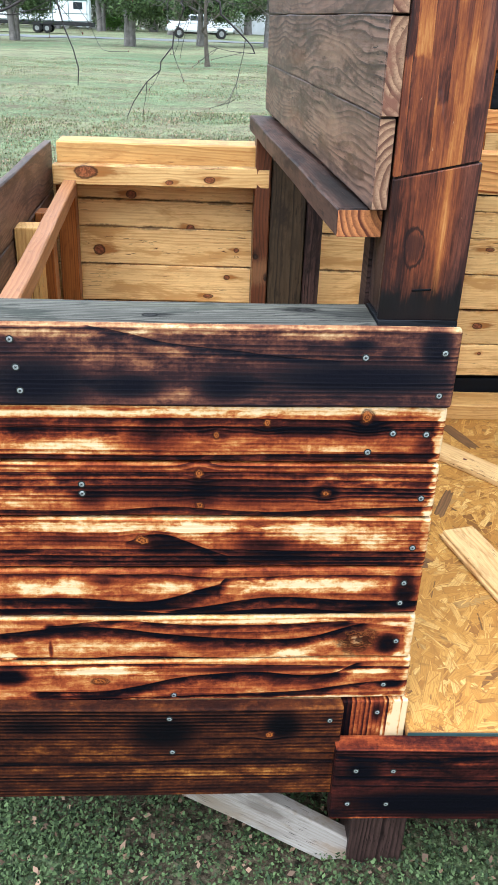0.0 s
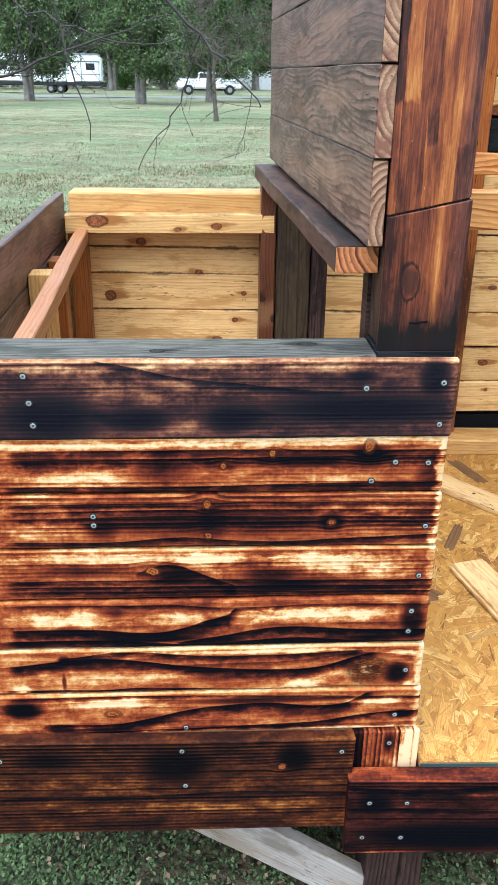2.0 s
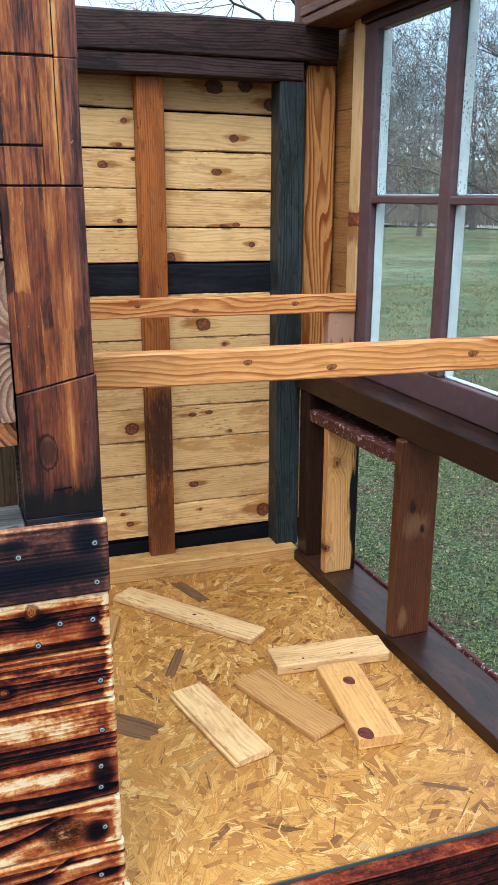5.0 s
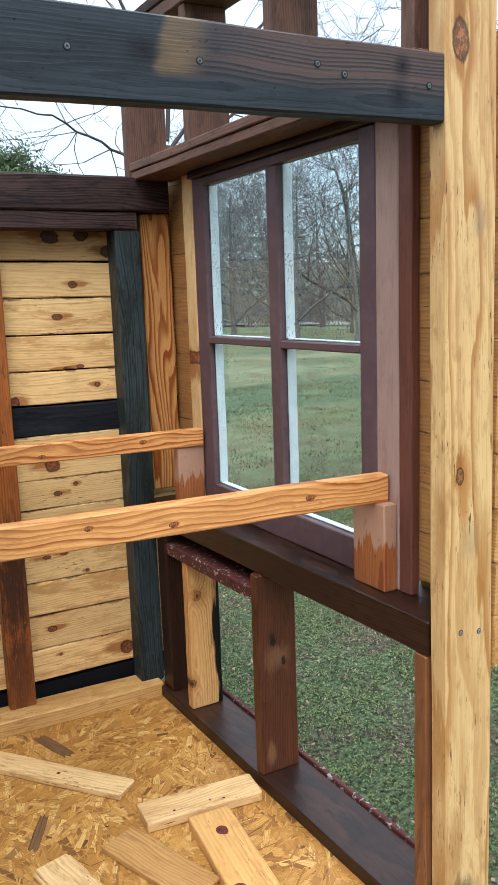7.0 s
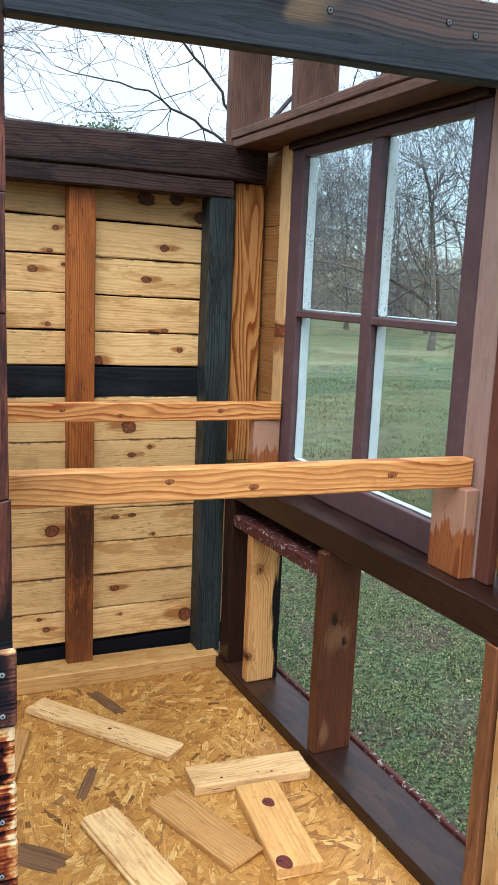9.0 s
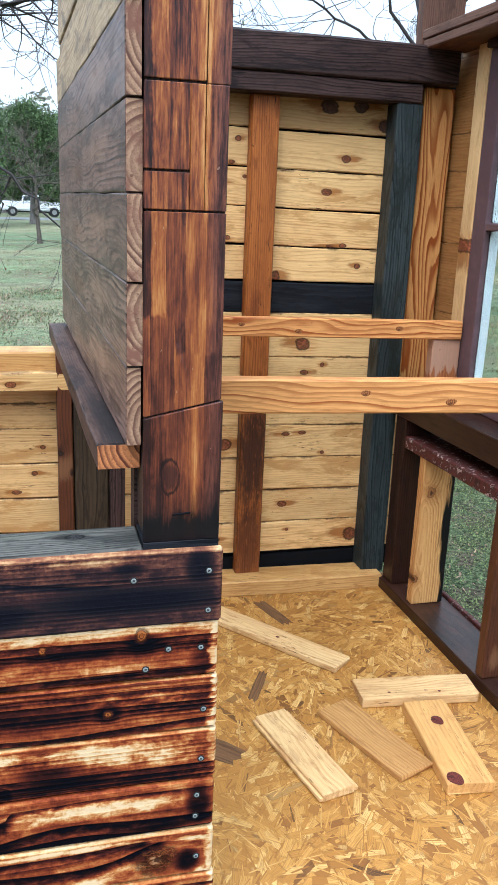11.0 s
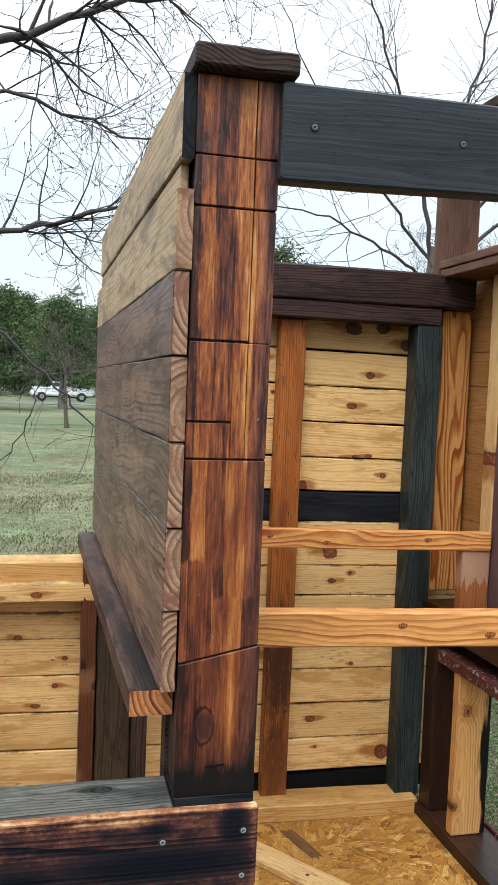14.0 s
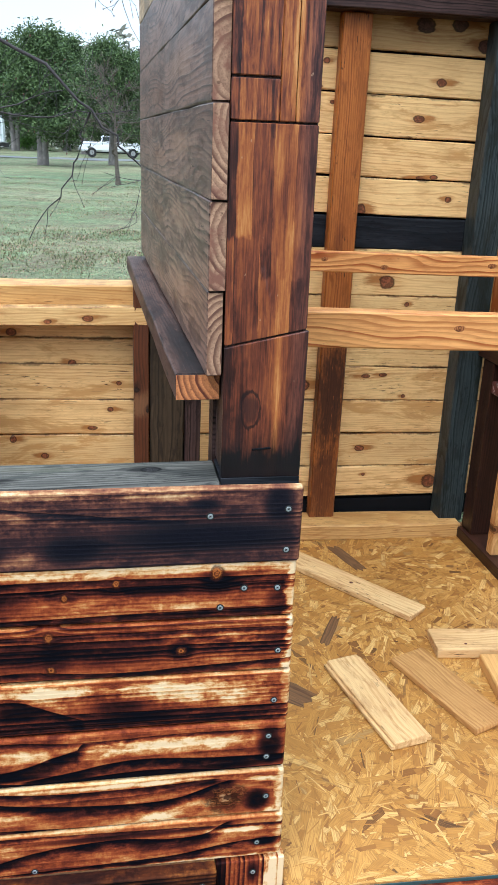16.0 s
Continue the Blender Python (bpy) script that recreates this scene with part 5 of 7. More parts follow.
for x0, x1, z0, z1, sh in ((-0.139, -0.0505, 1.790, 1.902, (0, 0)), (-0.0485, -0.014, 1.790, 1.902, (0, 0)), (-0.139, -0.0505, 1.716, 1.787, (0, 0)), (-0.0485, -0.014, 1.716, 1.787, (0, 0)),
                           (-0.139, -0.0505, 1.521, 1.713, (0, 0)), (-0.0485, -0.015, 1.518, 1.713, (0, 0)), (-0.139, -0.0722, 1.400, 1.517, (0, 0)), (-0.139, -0.0722, 1.344, 1.3965, (0, 0)), (-0.0718, -0.0505, 1.344, 1.517, (0, 0)), (-0.0490, -0.016, 1.344, 1.517, (0, 0)),
                           (-0.139, -0.016, 1.0455, 1.341, (SLANT, 0)), (-0.139, -0.013, 0.822, 1.042, (0, SLANT))):
    beam("face_block", "z", x0, x1, 0.026, 0.035, z0, z1, M_POST_FOOT if z0 < 0.83 else M_POST, corner_post, chamfer=0.0011, wobble=0.0004, shear=sh)
beam("staple", "x", -0.092, -0.062, 0.0235, 0.0262, 0.868, 0.871, M_TAR, corner_post, "black wire staple", 0.0008, 0.0, tilt=pose(0, 0, 0, 0, -4, 0))
beam("cap_block", "x", -0.149, 0.004, -0.006, 0.118, 1.903, 1.935, M_CAP, corner_post, "charred black block on the post's top", 0.0035, 0.001)

# ---- front beam ----
FRONT = Matrix.Translation((-0.012, 0, 0)) @ pose(0, 0, 0, 0, 0, -2.9) @ Matrix.Translation((0.012, 0, 0))
front_beam = beam("front_beam", "x", -0.018, 0.983, 0.0, 0.040, 1.756, 1.898, M_BEAM, None, "", 0.004, 0.001, taper=0.87)
front_beam.matrix_world = FRONT @ front_beam.matrix_world
tagged(front_beam, "charred black beam spanning the front opening", "beam")
for sx, sz in ((0.030, 1.835), (0.262, 1.832), (0.478, 1.830), (0.755, 1.832), (0.942, 1.827), (0.70, 1.845)):
    screw(sx, -0.0010 - (sx + 0.012) * 0.0507, sz, front_beam, size=0.0055, mat=M_DULL)

# ---- partition of old boards ----
skew = pose(0, 0, 0, 0, 0, 1.2)
wall_partition = thing("wall_partition", "hanging partition of dark weathered horizontal boards", "wall", "structure")


def on_partition(name, u0, u1, v0, v1, z0, z1, mat, label="", chamfer=0.0018, wobble=0.0012, parent=wall_partition, end=None, turn=None):
    """u runs back along the partition from the post, v out to the west of it."""
    ob = beam(name, "y", -v1, -v0, u0, u1, z0, z1, mat, parent, label, chamfer, wobble, ends=0.002)
    m = Matrix.Translation((-0.1415, 0.030, 0)) @ (turn or skew)
    ob.matrix_world = m @ ob.matrix_world
    if end:
        e = beam("sawn_end", "y", -v1 + 0.001, -v0 - 0.001, u0 - 0.0040, u0 - 0.0032, z0 + 0.0015, z1 - 0.0015, end, None, "", 0.0004, 0.0)
        w = m @ e.matrix_world
        e.parent = ob
        e.matrix_parent_inverse = ob.matrix_world.inverted()
        e.matrix_basis = w
        tagged(e, "sawn end with growth rings")
    return ob


on_partition("board", 0.008, 1.47, -0.003, 0.018, 1.781, 1.905, M_PANEL_TAN, "weathered tan top board with a black end", 0.003, end=M_BLACK)
on_partition("batten", 0.035, 1.47, 0.001, 0.014, 1.726, 1.780, M_PANEL_TAN)
for k, (z0, z1) in enumerate(((1.620, 1.738), (1.495, 1.619), (1.366, 1.494), (1.238, 1.365), (1.111, 1.237), (0.984, 1.110))):
    on_partition("board", 0.0 + 0.004 * (k % 3), 1.47, -0.0028 + 0.002 * (k % 2), 0.023, z0, z1, M_PANEL_TAN if k == 0 else M_PANEL, "weathered tan board" if k == 0 else "", end=M_END)
on_partition("inner_stud", 0.09, 0.13, -0.04, -0.001, 0.62, 1.90, M_DARK)
shelf = on_partition("ledge_shelf", 0.035, 1.50, -0.003, 0.066, 0.938, 0.9805, M_SHELF, chamfer=0.003, parent=None, end=M_END_ORANGE, turn=skew @ pose(0, 0.035, 0.96, -0.7) @ pose(0, -0.035, -0.96))
tagged(shelf, "narrow dark weathered ledge under the partition boards", "shelf")

# ---- back wall ----
wall_back = thing("wall_back", "pine board back wall framed with dark timbers", "wall", "structure")
YB = 1.515
TIP = pose(0, 0, 0, 0, 0.9, 0)
# unseen black sheets added behind the boards so no sky shows through the joints
beam("gap_blackout", "x", -0.86, 1.16, YB + 0.022, YB + 0.028, 0.02, 0.79, M_TAR, wall_back, "", 0.001, 0.0)
beam("gap_blackout", "x", -0.17, 1.16, YB + 0.022, YB + 0.028, 0.791, 1.85, M_TAR, wall_back, "", 0.001, 0.0)
joints = [0.112, 0.234, 0.358, 0.481, 0.603, 0.690, 0.744, 0.849, 1.003, 1.106, 1.224, 1.348, 1.471, 1.590, 1.715]
gap_rng, back_rng = random.Random(17), random.Random(23)
BACK_KNOTS = ((0.740, 1.511, 0.012, 0.010), (0.677, 1.404, 0.014, 0.009), (0.707, 1.228, 0.014, 0.005), (0.804, 1.163, 0.008, 0.008), (0.622, 0.892, 0.020, 0.017), (0.634, 0.791, 0.012, 0.008), (0.700, 0.818, 0.006, 0.006), (0.511, 1.124, 0.012, 0.014),
              (0.672, 1.670, 0.022, 0.018), (0.780, 1.676, 0.020, 0.016), (0.868, 1.620, 0.016, 0.016), (0.747, 1.231, 0.010, 0.006), (0.352, 0.535, 0.018, 0.016), (0.577, 0.299, 0.012, 0.009), (0.854, 0.164, 0.020, 0.020), (0.331, 0.176, 0.010, 0.008))
BACK_KNOTS += ((0.307, 0.216, 0.008, 0.006), (0.600, 0.199, 0.005, 0.005), (0.577, 0.568, 0.012, 0.006), (0.639, 0.571, 0.012, 0.006), (0.721, 0.493, 0.006, 0.006), (0.293, 1.424, 0.013, 0.009), (0.393, 1.441, 0.006, 0.005), (0.367, 1.557, 0.008, 0.007),
               (0.349, 1.485, 0.007, 0.005), (0.341, 1.248, 0.007, 0.006), (-0.606, 0.722, 0.012, 0.010), (-0.713, 0.546, 0.014, 0.013), (-0.30, 0.46, 0.008, 0.007), (-0.52, 0.30, 0.009, 0.008), (-0.42, 0.62, 0.010, 0.008), (-0.27, 0.55, 0.007, 0.006), (-0.36, 0.395, 0.012, 0.006), (-0.62, 0.36, 0.008, 0.010))
for z0, z1 in zip(joints, joints[1:]):
    gap = gap_rng.choice((0.0008, 0.0012, 0.0030, 0.0060))
    x0 = -0.86 if z1 < 0.80 else -0.17
    dark = abs(z0 - 1.003) < 0.01
    sag = math.tan(radians(0.9)) * (0.40 - (x0 + 1.16) / 2)
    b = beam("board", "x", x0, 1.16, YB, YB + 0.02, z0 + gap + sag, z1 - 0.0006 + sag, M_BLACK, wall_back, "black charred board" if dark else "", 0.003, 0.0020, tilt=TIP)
    if not dark:
        spots = []
        for kx, kz, rx, rz in BACK_KNOTS:
            p = b.matrix_world.inverted() @ Vector((kx, YB, kz))
            if abs(p.z) < (z1 - z0) / 2 and abs(p.x) < (1.16 - x0) / 2:
                spots.append((round(p.x, 4), round(p.z, 4), rx * 1.2, rz * 1.15))
        fade = back_rng.uniform(0.88, 1.08)
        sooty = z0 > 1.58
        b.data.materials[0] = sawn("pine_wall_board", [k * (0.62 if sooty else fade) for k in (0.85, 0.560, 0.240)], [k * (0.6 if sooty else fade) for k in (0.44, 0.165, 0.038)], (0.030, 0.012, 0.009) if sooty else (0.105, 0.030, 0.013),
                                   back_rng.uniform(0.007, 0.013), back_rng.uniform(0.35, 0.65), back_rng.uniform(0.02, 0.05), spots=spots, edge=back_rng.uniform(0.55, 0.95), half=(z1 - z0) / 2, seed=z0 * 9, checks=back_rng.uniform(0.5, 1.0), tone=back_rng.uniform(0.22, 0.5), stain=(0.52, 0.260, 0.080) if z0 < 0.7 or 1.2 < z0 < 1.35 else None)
# flat black strip in the recess below the lowest board
beam("black_strip", "x", -0.86, 0.95, YB + 0.004, YB + 0.018, 0.0, 0.100, M_TAR, wall_back, "black strip at the wall's foot")
beam("bottom_plate", "x", -0.10, 0.940, 1.393, YB - 0.002, 0.0, 0.056, M_PINE_GOLD, wall_back, "golden pine bottom plate", 0.004, tilt=pose(0, 0, 0, 0, 0.6, -1.6))
beam("top_plate", "x", -0.12, 1.075, 1.418, 1.512, 1.748, 1.862, M_DARK, wall_back, "dark rough top plate", 0.006, 0.0015)
beam("top_plate", "x", -0.12, 0.955, 1.424, YB - 0.003, 1.688, 1.746, M_DARK, wall_back, "", 0.005)
beam("stud", "z", 0.397, 0.488, 1.468, YB - 0.002, 0.046, 1.687, M_STUD_BURNT, wall_back, "brown stained stud", 0.004)
beam("corner_stud", "z", 0.872, 0.962, 1.428, YB - 0.002, 0.040, 1.687, M_GREEN, wall_back, "dark blue-green stained square post", 0.004)
beam("corner_board", "z", 0.985, 1.096, 1.475, YB - 0.003, 0.76, 1.747, M_FIR_BOARD, wall_back, "orange-grained fir board", 0.004)
for x0, x1, m in ((-0.225, -0.178, M_BROWN_WORN), (-0.174, -0.066, M_OLIVE), (-0.062, -0.010, M_DARK)):
    beam("post", "z", x0, x1, 1.40, 1.485, 0.0, 1.687 if x0 > -0.2 else 0.92, m, wall_back, "", 0.004)
beam("low_rail", "x", -0.828, -0.180, 1.400, 1.440, 0.766, 0.826, M_RAIL_KNOT, wall_back, "golden pine rail with a large knot", 0.004)
beam("low_rail", "x", -0.818, -0.180, 1.442, YB + 0.045, 0.772, 0.884, M_PINE_GOLD, wall_back, "golden pine cap rail", 0.004)

# ---- west side of the low enclosure ----
wall_left = thing("wall_left", "low side wall of rough dark boards", "wall", "structure")
for z0, z1 in ((0.735, 0.875), (0.58, 0.732), (0.43, 0.577), (0.28, 0.427), (0.13, 0.277)):
    beam("board", "y", -0.868, -0.846, 0.038, YB + 0.02, z0, z1, M_PANEL, wall_left, "", 0.003, 0.0015)
beam("corner_stud", "z", -0.828, -0.772, 1.442, YB - 0.003, 0.0, 0.770, M_STUD, wall_left)
side_rail = beam("side_rail", "y", -0.775, -0.737, 0.13, 1.398, 0.742, 0.782, M_PINE_RED, wall_left, "reddish planed side rail", tilt=pose(0, 0, 0, 0, 0, 2.0))
beam("short_post", "z", -0.844, -0.786, 0.85, 0.92, 0.0, 0.762, M_PINE_GOLD, wall_left, "stub of new pine post")
beam("stud", "z", -0.844, -0.80, 1.15, 1.22, 0.0, 0.735, M_STUD, wall_left)

# ---- east wall ----
wall_right = thing("wall_right", "open framed side wall stained dark brown", "wall", "structure")
FLARE, FLARE_SILL = pose(0, 0, 0, 0, 0, 1.0), pose(0, 0, 0, 0, 0, 2.0)
beam("bottom_plate", "y", 0.940, 1.100, 0.0, 1.390, 0.0, 0.040, M_BROWN, wall_right, "dark stained bottom plate", 0.003, tilt=FLARE)
beam("edge_lath", "y", 1.101, 1.118, 0.0, 1.390, 0.0, 0.050, M_RUST, wall_right, "flaking red outer lath", 0.003, tilt=FLARE)
beam("window_sill", "y", 0.962, 1.110, 0.002, 1.424, 0.664, 0.745, M_BROWN, wall_right, "dark stained sill plate", 0.003, tilt=FLARE_SILL)
beam("corner_stud", "z", 0.945, 1.08, 1.31, 1.388, 0.041, 0.663, M_BROWN, wall_right)
beam("back_panel", "y", 1.065, 1.08, 0.712, 1.308, 0.613, 0.663, M_BROWN, wall_right)
beam("nailer", "y", 0.945, 1.08, 0.712, 1.308, 0.572, 0.612, M_RUST, wall_right, "old rail with flaking red paint", tilt=pose(0, 0, 0, -1.5))
beam("cripple_stud", "z", 0.947, 1.066, 1.150, 1.188, 0.041, 0.570, M_PINE_BURNT, wall_right, "golden pine cripple stud with black burns")
beam("cripple_stud", "z", 0.945, 1.074, 0.672, 0.710, 0.041, 0.663, M_BROWN_WORN, wall_right, "worn brown stained cripple stud")
beam("front_stud", "z", 0.984, 1.05, 0.002, 0.042, 0.041, 0.663, M_BROWN_STUD, wall_right)
beam("casing", "z", 1.061, 1.085, 0.1845, 0.265, 0.7455, 1.851, M_CASING, wall_right, "rough pinkish brown window casing")
beam("casing_stud", "z", 1.060, 1.085, 0.138, 0.183, 0.7455, 1.851, M_CASING_DARK, wall_right)
beam("casing", "z", 1.061, 1.085, 1.217, 1.287, 0.7455, 1.851, M_CASING_PINE, wall_right, "pale pine window casing")
beam("header", "y", 0.950, 1.10, 0.0, 1.445, 1.852, 1.879, M_BROWN_LIGHT, wall_right, "doubled brown header over the window", 0.003)
beam("header", "y", 0.946, 1.10, 0.0, 1.450, 1.881, 1.908, M_BROWN_LIGHT, wall_right, "", 0.003)
beam("head_jamb", "y", 1.045, 1.085, 0.267, 1.215, 1.829, 1.851, M_BROWN, wall_right)
for y, x0 in ((1.473, 0.952), (1.009, 0.962), (0.534, 0.962), (0.044, 0.984)):
    beam("clerestory_stud", "z", x0, 1.10, y, y + 0.04, 1.909 if y < 1.4 else 1.863, 2.290, M_BROWN_LIGHT, wall_right, "", 0.003)
beam("clerestory_plate", "y", 0.955, 1.11, 0.0, 1.54, 2.291, 2.330, M_BROWN_LIGHT, wall_right, "brown plate over the open clerestory", 0.003)
beam("clerestory_cap", "y", 0.950, 1.12, 0.0, 1.56, 2.331, 2.365, M_CAP, wall_right, "charred cap board over the plate", 0.004, 0.002)
for k in range(10):
    z0 = 0.78 + 0.118 * k
    if k < 9:
        beam("siding_board", "y", 1.087, 1.105, 0.0, 0.178, z0, z0 + 0.1178, M_SIDING_IN, wall_right, chamfer=0.002)
    beam("siding_board", "y", 1.111, 1.129, 1.20, 1.51, z0, z0 + 0.1178, M_SIDING_IN, wall_right, chamfer=0.002)

pine_post = beam("pine_post", "z", 0.985, 1.118, -0.055, -0.002, 0.027, 2.75, M_POST_PINE, None, "", 0.005, 0.001)
pine_post.matrix_world = Matrix.Translation((1.05, 0, 1.3)) @ pose(0, 0, 0, 0, -0.55, 0) @ Matrix.Translation((-1.05, 0, -1.3)) @ pine_post.matrix_world
tagged(pine_post, "tall new yellow pine post with a large knot", "post")
for sx, sz in ((1.030, 0.730), (1.083, 0.722)):
    screw(sx, -0.0560, sz, pine_post)


def knot(x, y, z, rx, rz, parent, mat):
    bm = bmesh.new()
    ring = []
    for r, d in ((1.0, 0.0), (0.86, 0.0005), (0.5, 0.0004), (0.15, 0.0007)):
        ring.append([bm.verts.new((math.cos(a * math.pi / 9) * rx * r * (1 + 0.07 * math.sin(a * math.pi / 9 * 2 + x * 40) + 0.04 * math.sin(a * math.pi / 9 * 5 + x * 9)), -d, math.sin(a * math.pi / 9) * rz * r * (1 + 0.07 * math.sin(a * math.pi / 9 * 3 + z * 60)))) for a in range(18)])
    for a, b in zip(ring, ring[1:]):
        for i in range(18):
            bm.faces.new((a[i], a[(i + 1) % 18], b[(i + 1) % 18], b[i]))
    bm.faces.new(ring[-1])
    bmesh.ops.recalc_face_normals(bm, faces=bm.faces)
    o = part("knot", bm, mat, parent, "dark red-brown knot")
    o.matrix_parent_inverse = parent.matrix_world.inverted()
    o.matrix_basis = Matrix.Translation((x, y, z))
    return o


base = thing("footing_block", "black painted block under the tall pine post", "block")
beam("block", "x", 0.975, 1.125, -0.090, -0.002, -0.115, 0.006, M_TAR, base, "", 0.006)
beam("bed", "x", 0.985, 1.118, -0.058, -0.002, 0.0062, 0.027, M_TAR, base, "black felt bed", 0.004)
outer = thing("siding_stack", "rough ends of pine siding boards beside the post", "siding", "structure")
for k in range(11):
    z0 = 0.615 + 0.122 * k
    beam("siding_board", "y", 1.143, 1.161, -0.040, 0.20, z0, z0 + 0.12, M_PINE_GOLD, outer, chamfer=0.002, ends=0.004)

beam("post_bed", "x", -0.1395, -0.0135, 0.0255, 0.112, 0.780, 0.8215, M_BLACK, wall_front, "charred bed under the corner post", 0.001)

# ---- the old sash window ----
window = thing("window_1", "old four-pane sash painted maroon, white at its outer edge", "window", "structure")
WX0, WX1 = 1.063, 1.099


def sash(name, axis, y0, y1, z0, z1, x0=WX0, x1=WX1, mat=M_SASH, label=""):
    return beam(name, axis, x0, x1, y0, y1, z0, z1, mat, window, label, 0.003, 0.0006)


sash("stile", "z", 1.138, 1.215, 0.746, 1.828)
sash("stile", "z", 0.267, 0.331, 0.746, 1.828)
sash("bottom_rail", "y", 0.332, 1.137, 0.746, 0.833)
sash("top_rail", "y", 0.332, 1.137, 1.803, 1.828)
sash("muntin", "z", 0.697, 0.752, 0.834, 1.802)
for y0, y1 in ((0.332, 0.696), (0.753, 1.137)):
    sash("muntin", "y", y0, y1, 1.305, 1.327)
for y0, y1 in ((0.332, 0.696), (0.753, 1.137)):
    for z0, z1, mat, lab in ((0.834, 1.304, M_GLASS, "clear glass pane"), (1.328, 1.802, M_GLASS_WET, "glass pane speckled with raindrops")):
        pane = beam("pane", "y", 1.079, 1.082, y0, y1, z0, z1, mat, window, lab, 0.0005, 0.0)
        pane.visible_shadow = False
        sash("glazing_bead", "z", y1 - 0.005, y1 - 0.001, z0 + 0.004, z1 - 0.001, 1.083, 1.112, M_WHITE, "white painted outer edge")
        sash("glazing_bead", "y", y0, y1 - 0.005, z0 + 0.0005, z0 + 0.004, 1.083, 1.104, M_WHITE, "white painted outer edge")

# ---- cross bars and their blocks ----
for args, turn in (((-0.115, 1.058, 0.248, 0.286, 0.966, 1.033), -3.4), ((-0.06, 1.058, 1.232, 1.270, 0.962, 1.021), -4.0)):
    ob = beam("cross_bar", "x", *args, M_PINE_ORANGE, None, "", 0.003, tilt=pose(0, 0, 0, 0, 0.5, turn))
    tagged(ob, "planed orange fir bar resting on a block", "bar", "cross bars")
    for kx, dz, kr in ((0.331, 0.008, 0.007), (0.512, -0.010, 0.008), (0.842, 0.004, 0.009)):
        along = (kx - (args[0] + args[1]) / 2) / math.cos(radians(turn))
        k = knot(0, 0, 0, kr * 1.5, kr * 0.85, ob, M_KNOT_FIR)
        k.matrix_parent_inverse = Matrix.Identity(4)
        k.matrix_basis = Matrix.Translation((along, -0.0192, dz))
for args in ((1.022, 1.060, 0.190, 0.312, 0.7455, 0.9605), (0.962, 1.060, 1.205, 1.243, 0.7455, 0.957)):
    ob = beam("support_block", "z", *args, M_BLOCK, None, "", 0.003)
    tagged(ob, "short fir block with a water-soaked foot on the sill", "block", "support blocks")

# ---- loose offcuts on the floor ----


def offcut(cx, cy, length, width, thick, angle, mat, label, z=0.0015):
    count[0] += 1
    ob = part("wood_offcut", plank_mesh(length, width, thick, 0.003, 0.0008, count[0], 0.002), mat)
    ob.matrix_world = pose(cx, cy, z + thick / 2, 0, 0, angle)
    return tagged(ob, label, "offcut", "offcuts on the floor")


def offcut_ends(ax, ay, bx, by, width, thick, mat, label, z=0.0015, groove=False, knots=()):
    ob = offcut((ax + bx) / 2, (ay + by) / 2, math.hypot(bx - ax, by - ay), width, thick, math.degrees(math.atan2(by - ay, bx - ax)), mat, label, z)
    length = math.hypot(bx - ax, by - ay)
    if groove:  # tongues along both edges
        for side in (-1, 1):
            t = part("tongue", plank_mesh(length * 0.996, 0.009, thick * 0.42, 0.001, 0.0005, 7), mat, ob, "milled tongue")
            t.matrix_basis = pose(0, side * (width / 2 + 0.0043), -thick * 0.12)
    for u, v, r in knots:
        k = knot(0, 0, 0, r * 1.25, r, ob, M_KNOT_RED)
        k.matrix_parent_inverse = Matrix.Identity(4)
        k.matrix_basis = pose(u * length / 2, v * width / 2, thick / 2 - 0.0006, -90, 0, 0)
    return ob


offcut_ends(0.250, 1.300, 0.590, 0.870, 0.088, 0.02, M_OFFCUT, "long pale pine offcut lying on the strand board", knots=((-0.35, 0.25, 0.004), (0.12, -0.1, 0.006), (0.6, 0.3, 0.004)))
offcut_ends(0.298, 0.664, 0.374, 0.328, 0.092, 0.022, M_OFFCUT, "pale pine offcut with a grooved edge", groove=True)
offcut_ends(0.572, 0.712, 0.918, 0.672, 0.105, 0.030, M_OFFCUT, "thick pale offcut with dark worm tracks", knots=((-0.5, -0.5, 0.004), (0.12, -0.45, 0.006), (0.35, -0.6, 0.004)))
offcut_ends(0.484, 0.672, 0.594, 0.362, 0.112, 0.018, M_OFFCUT_TAN, "tan cedar offcut lying flat")
offcut_ends(0.734, 0.618, 0.692, 0.272, 0.122, 0.032, M_OFFCUT_GOLD, "golden offcut with two dark knots", knots=((-0.45, 0.1, 0.017), (0.88, -0.55, 0.020)))
offcut_ends(0.08, 0.90, 0.17, 1.15, 0.080, 0.018, M_OFFCUT_TAN, "short tan offcut near the wall")

# ---- under the deck ----
brace = beam("brace", "x", -0.55, 0.12, 0.06, 0.10, -0.46, -0.37, M_GREYWOOD, None, "", 0.004)
brace.matrix_world = pose(-0.235, 0.08, -0.350, 0, 36, 0)
tagged(brace, "weathered grey diagonal timber under the deck", "brace")
for x, y in ((-0.070, 0.045), (0.95, 0.045), (-0.90, 1.36), (0.95, 1.36), (0.0, 1.36)):
    leg = beam("foundation_post", "z", x, x + 0.125, y, y + 0.1, GZ - 0.05, -0.161, M_DARK, None, "", 0.004)
    tagged(leg, "dark stained foundation post set in the ground", "post", "foundation posts")

# ---- trees ----
M_BARK = wood("grey_bark", (0.15, 0.125, 0.10), (0.05, 0.04, 0.034), (0.03, 0.025, 0.02), 0.02, 0.8, None, rough=0.85, bump=0.6)
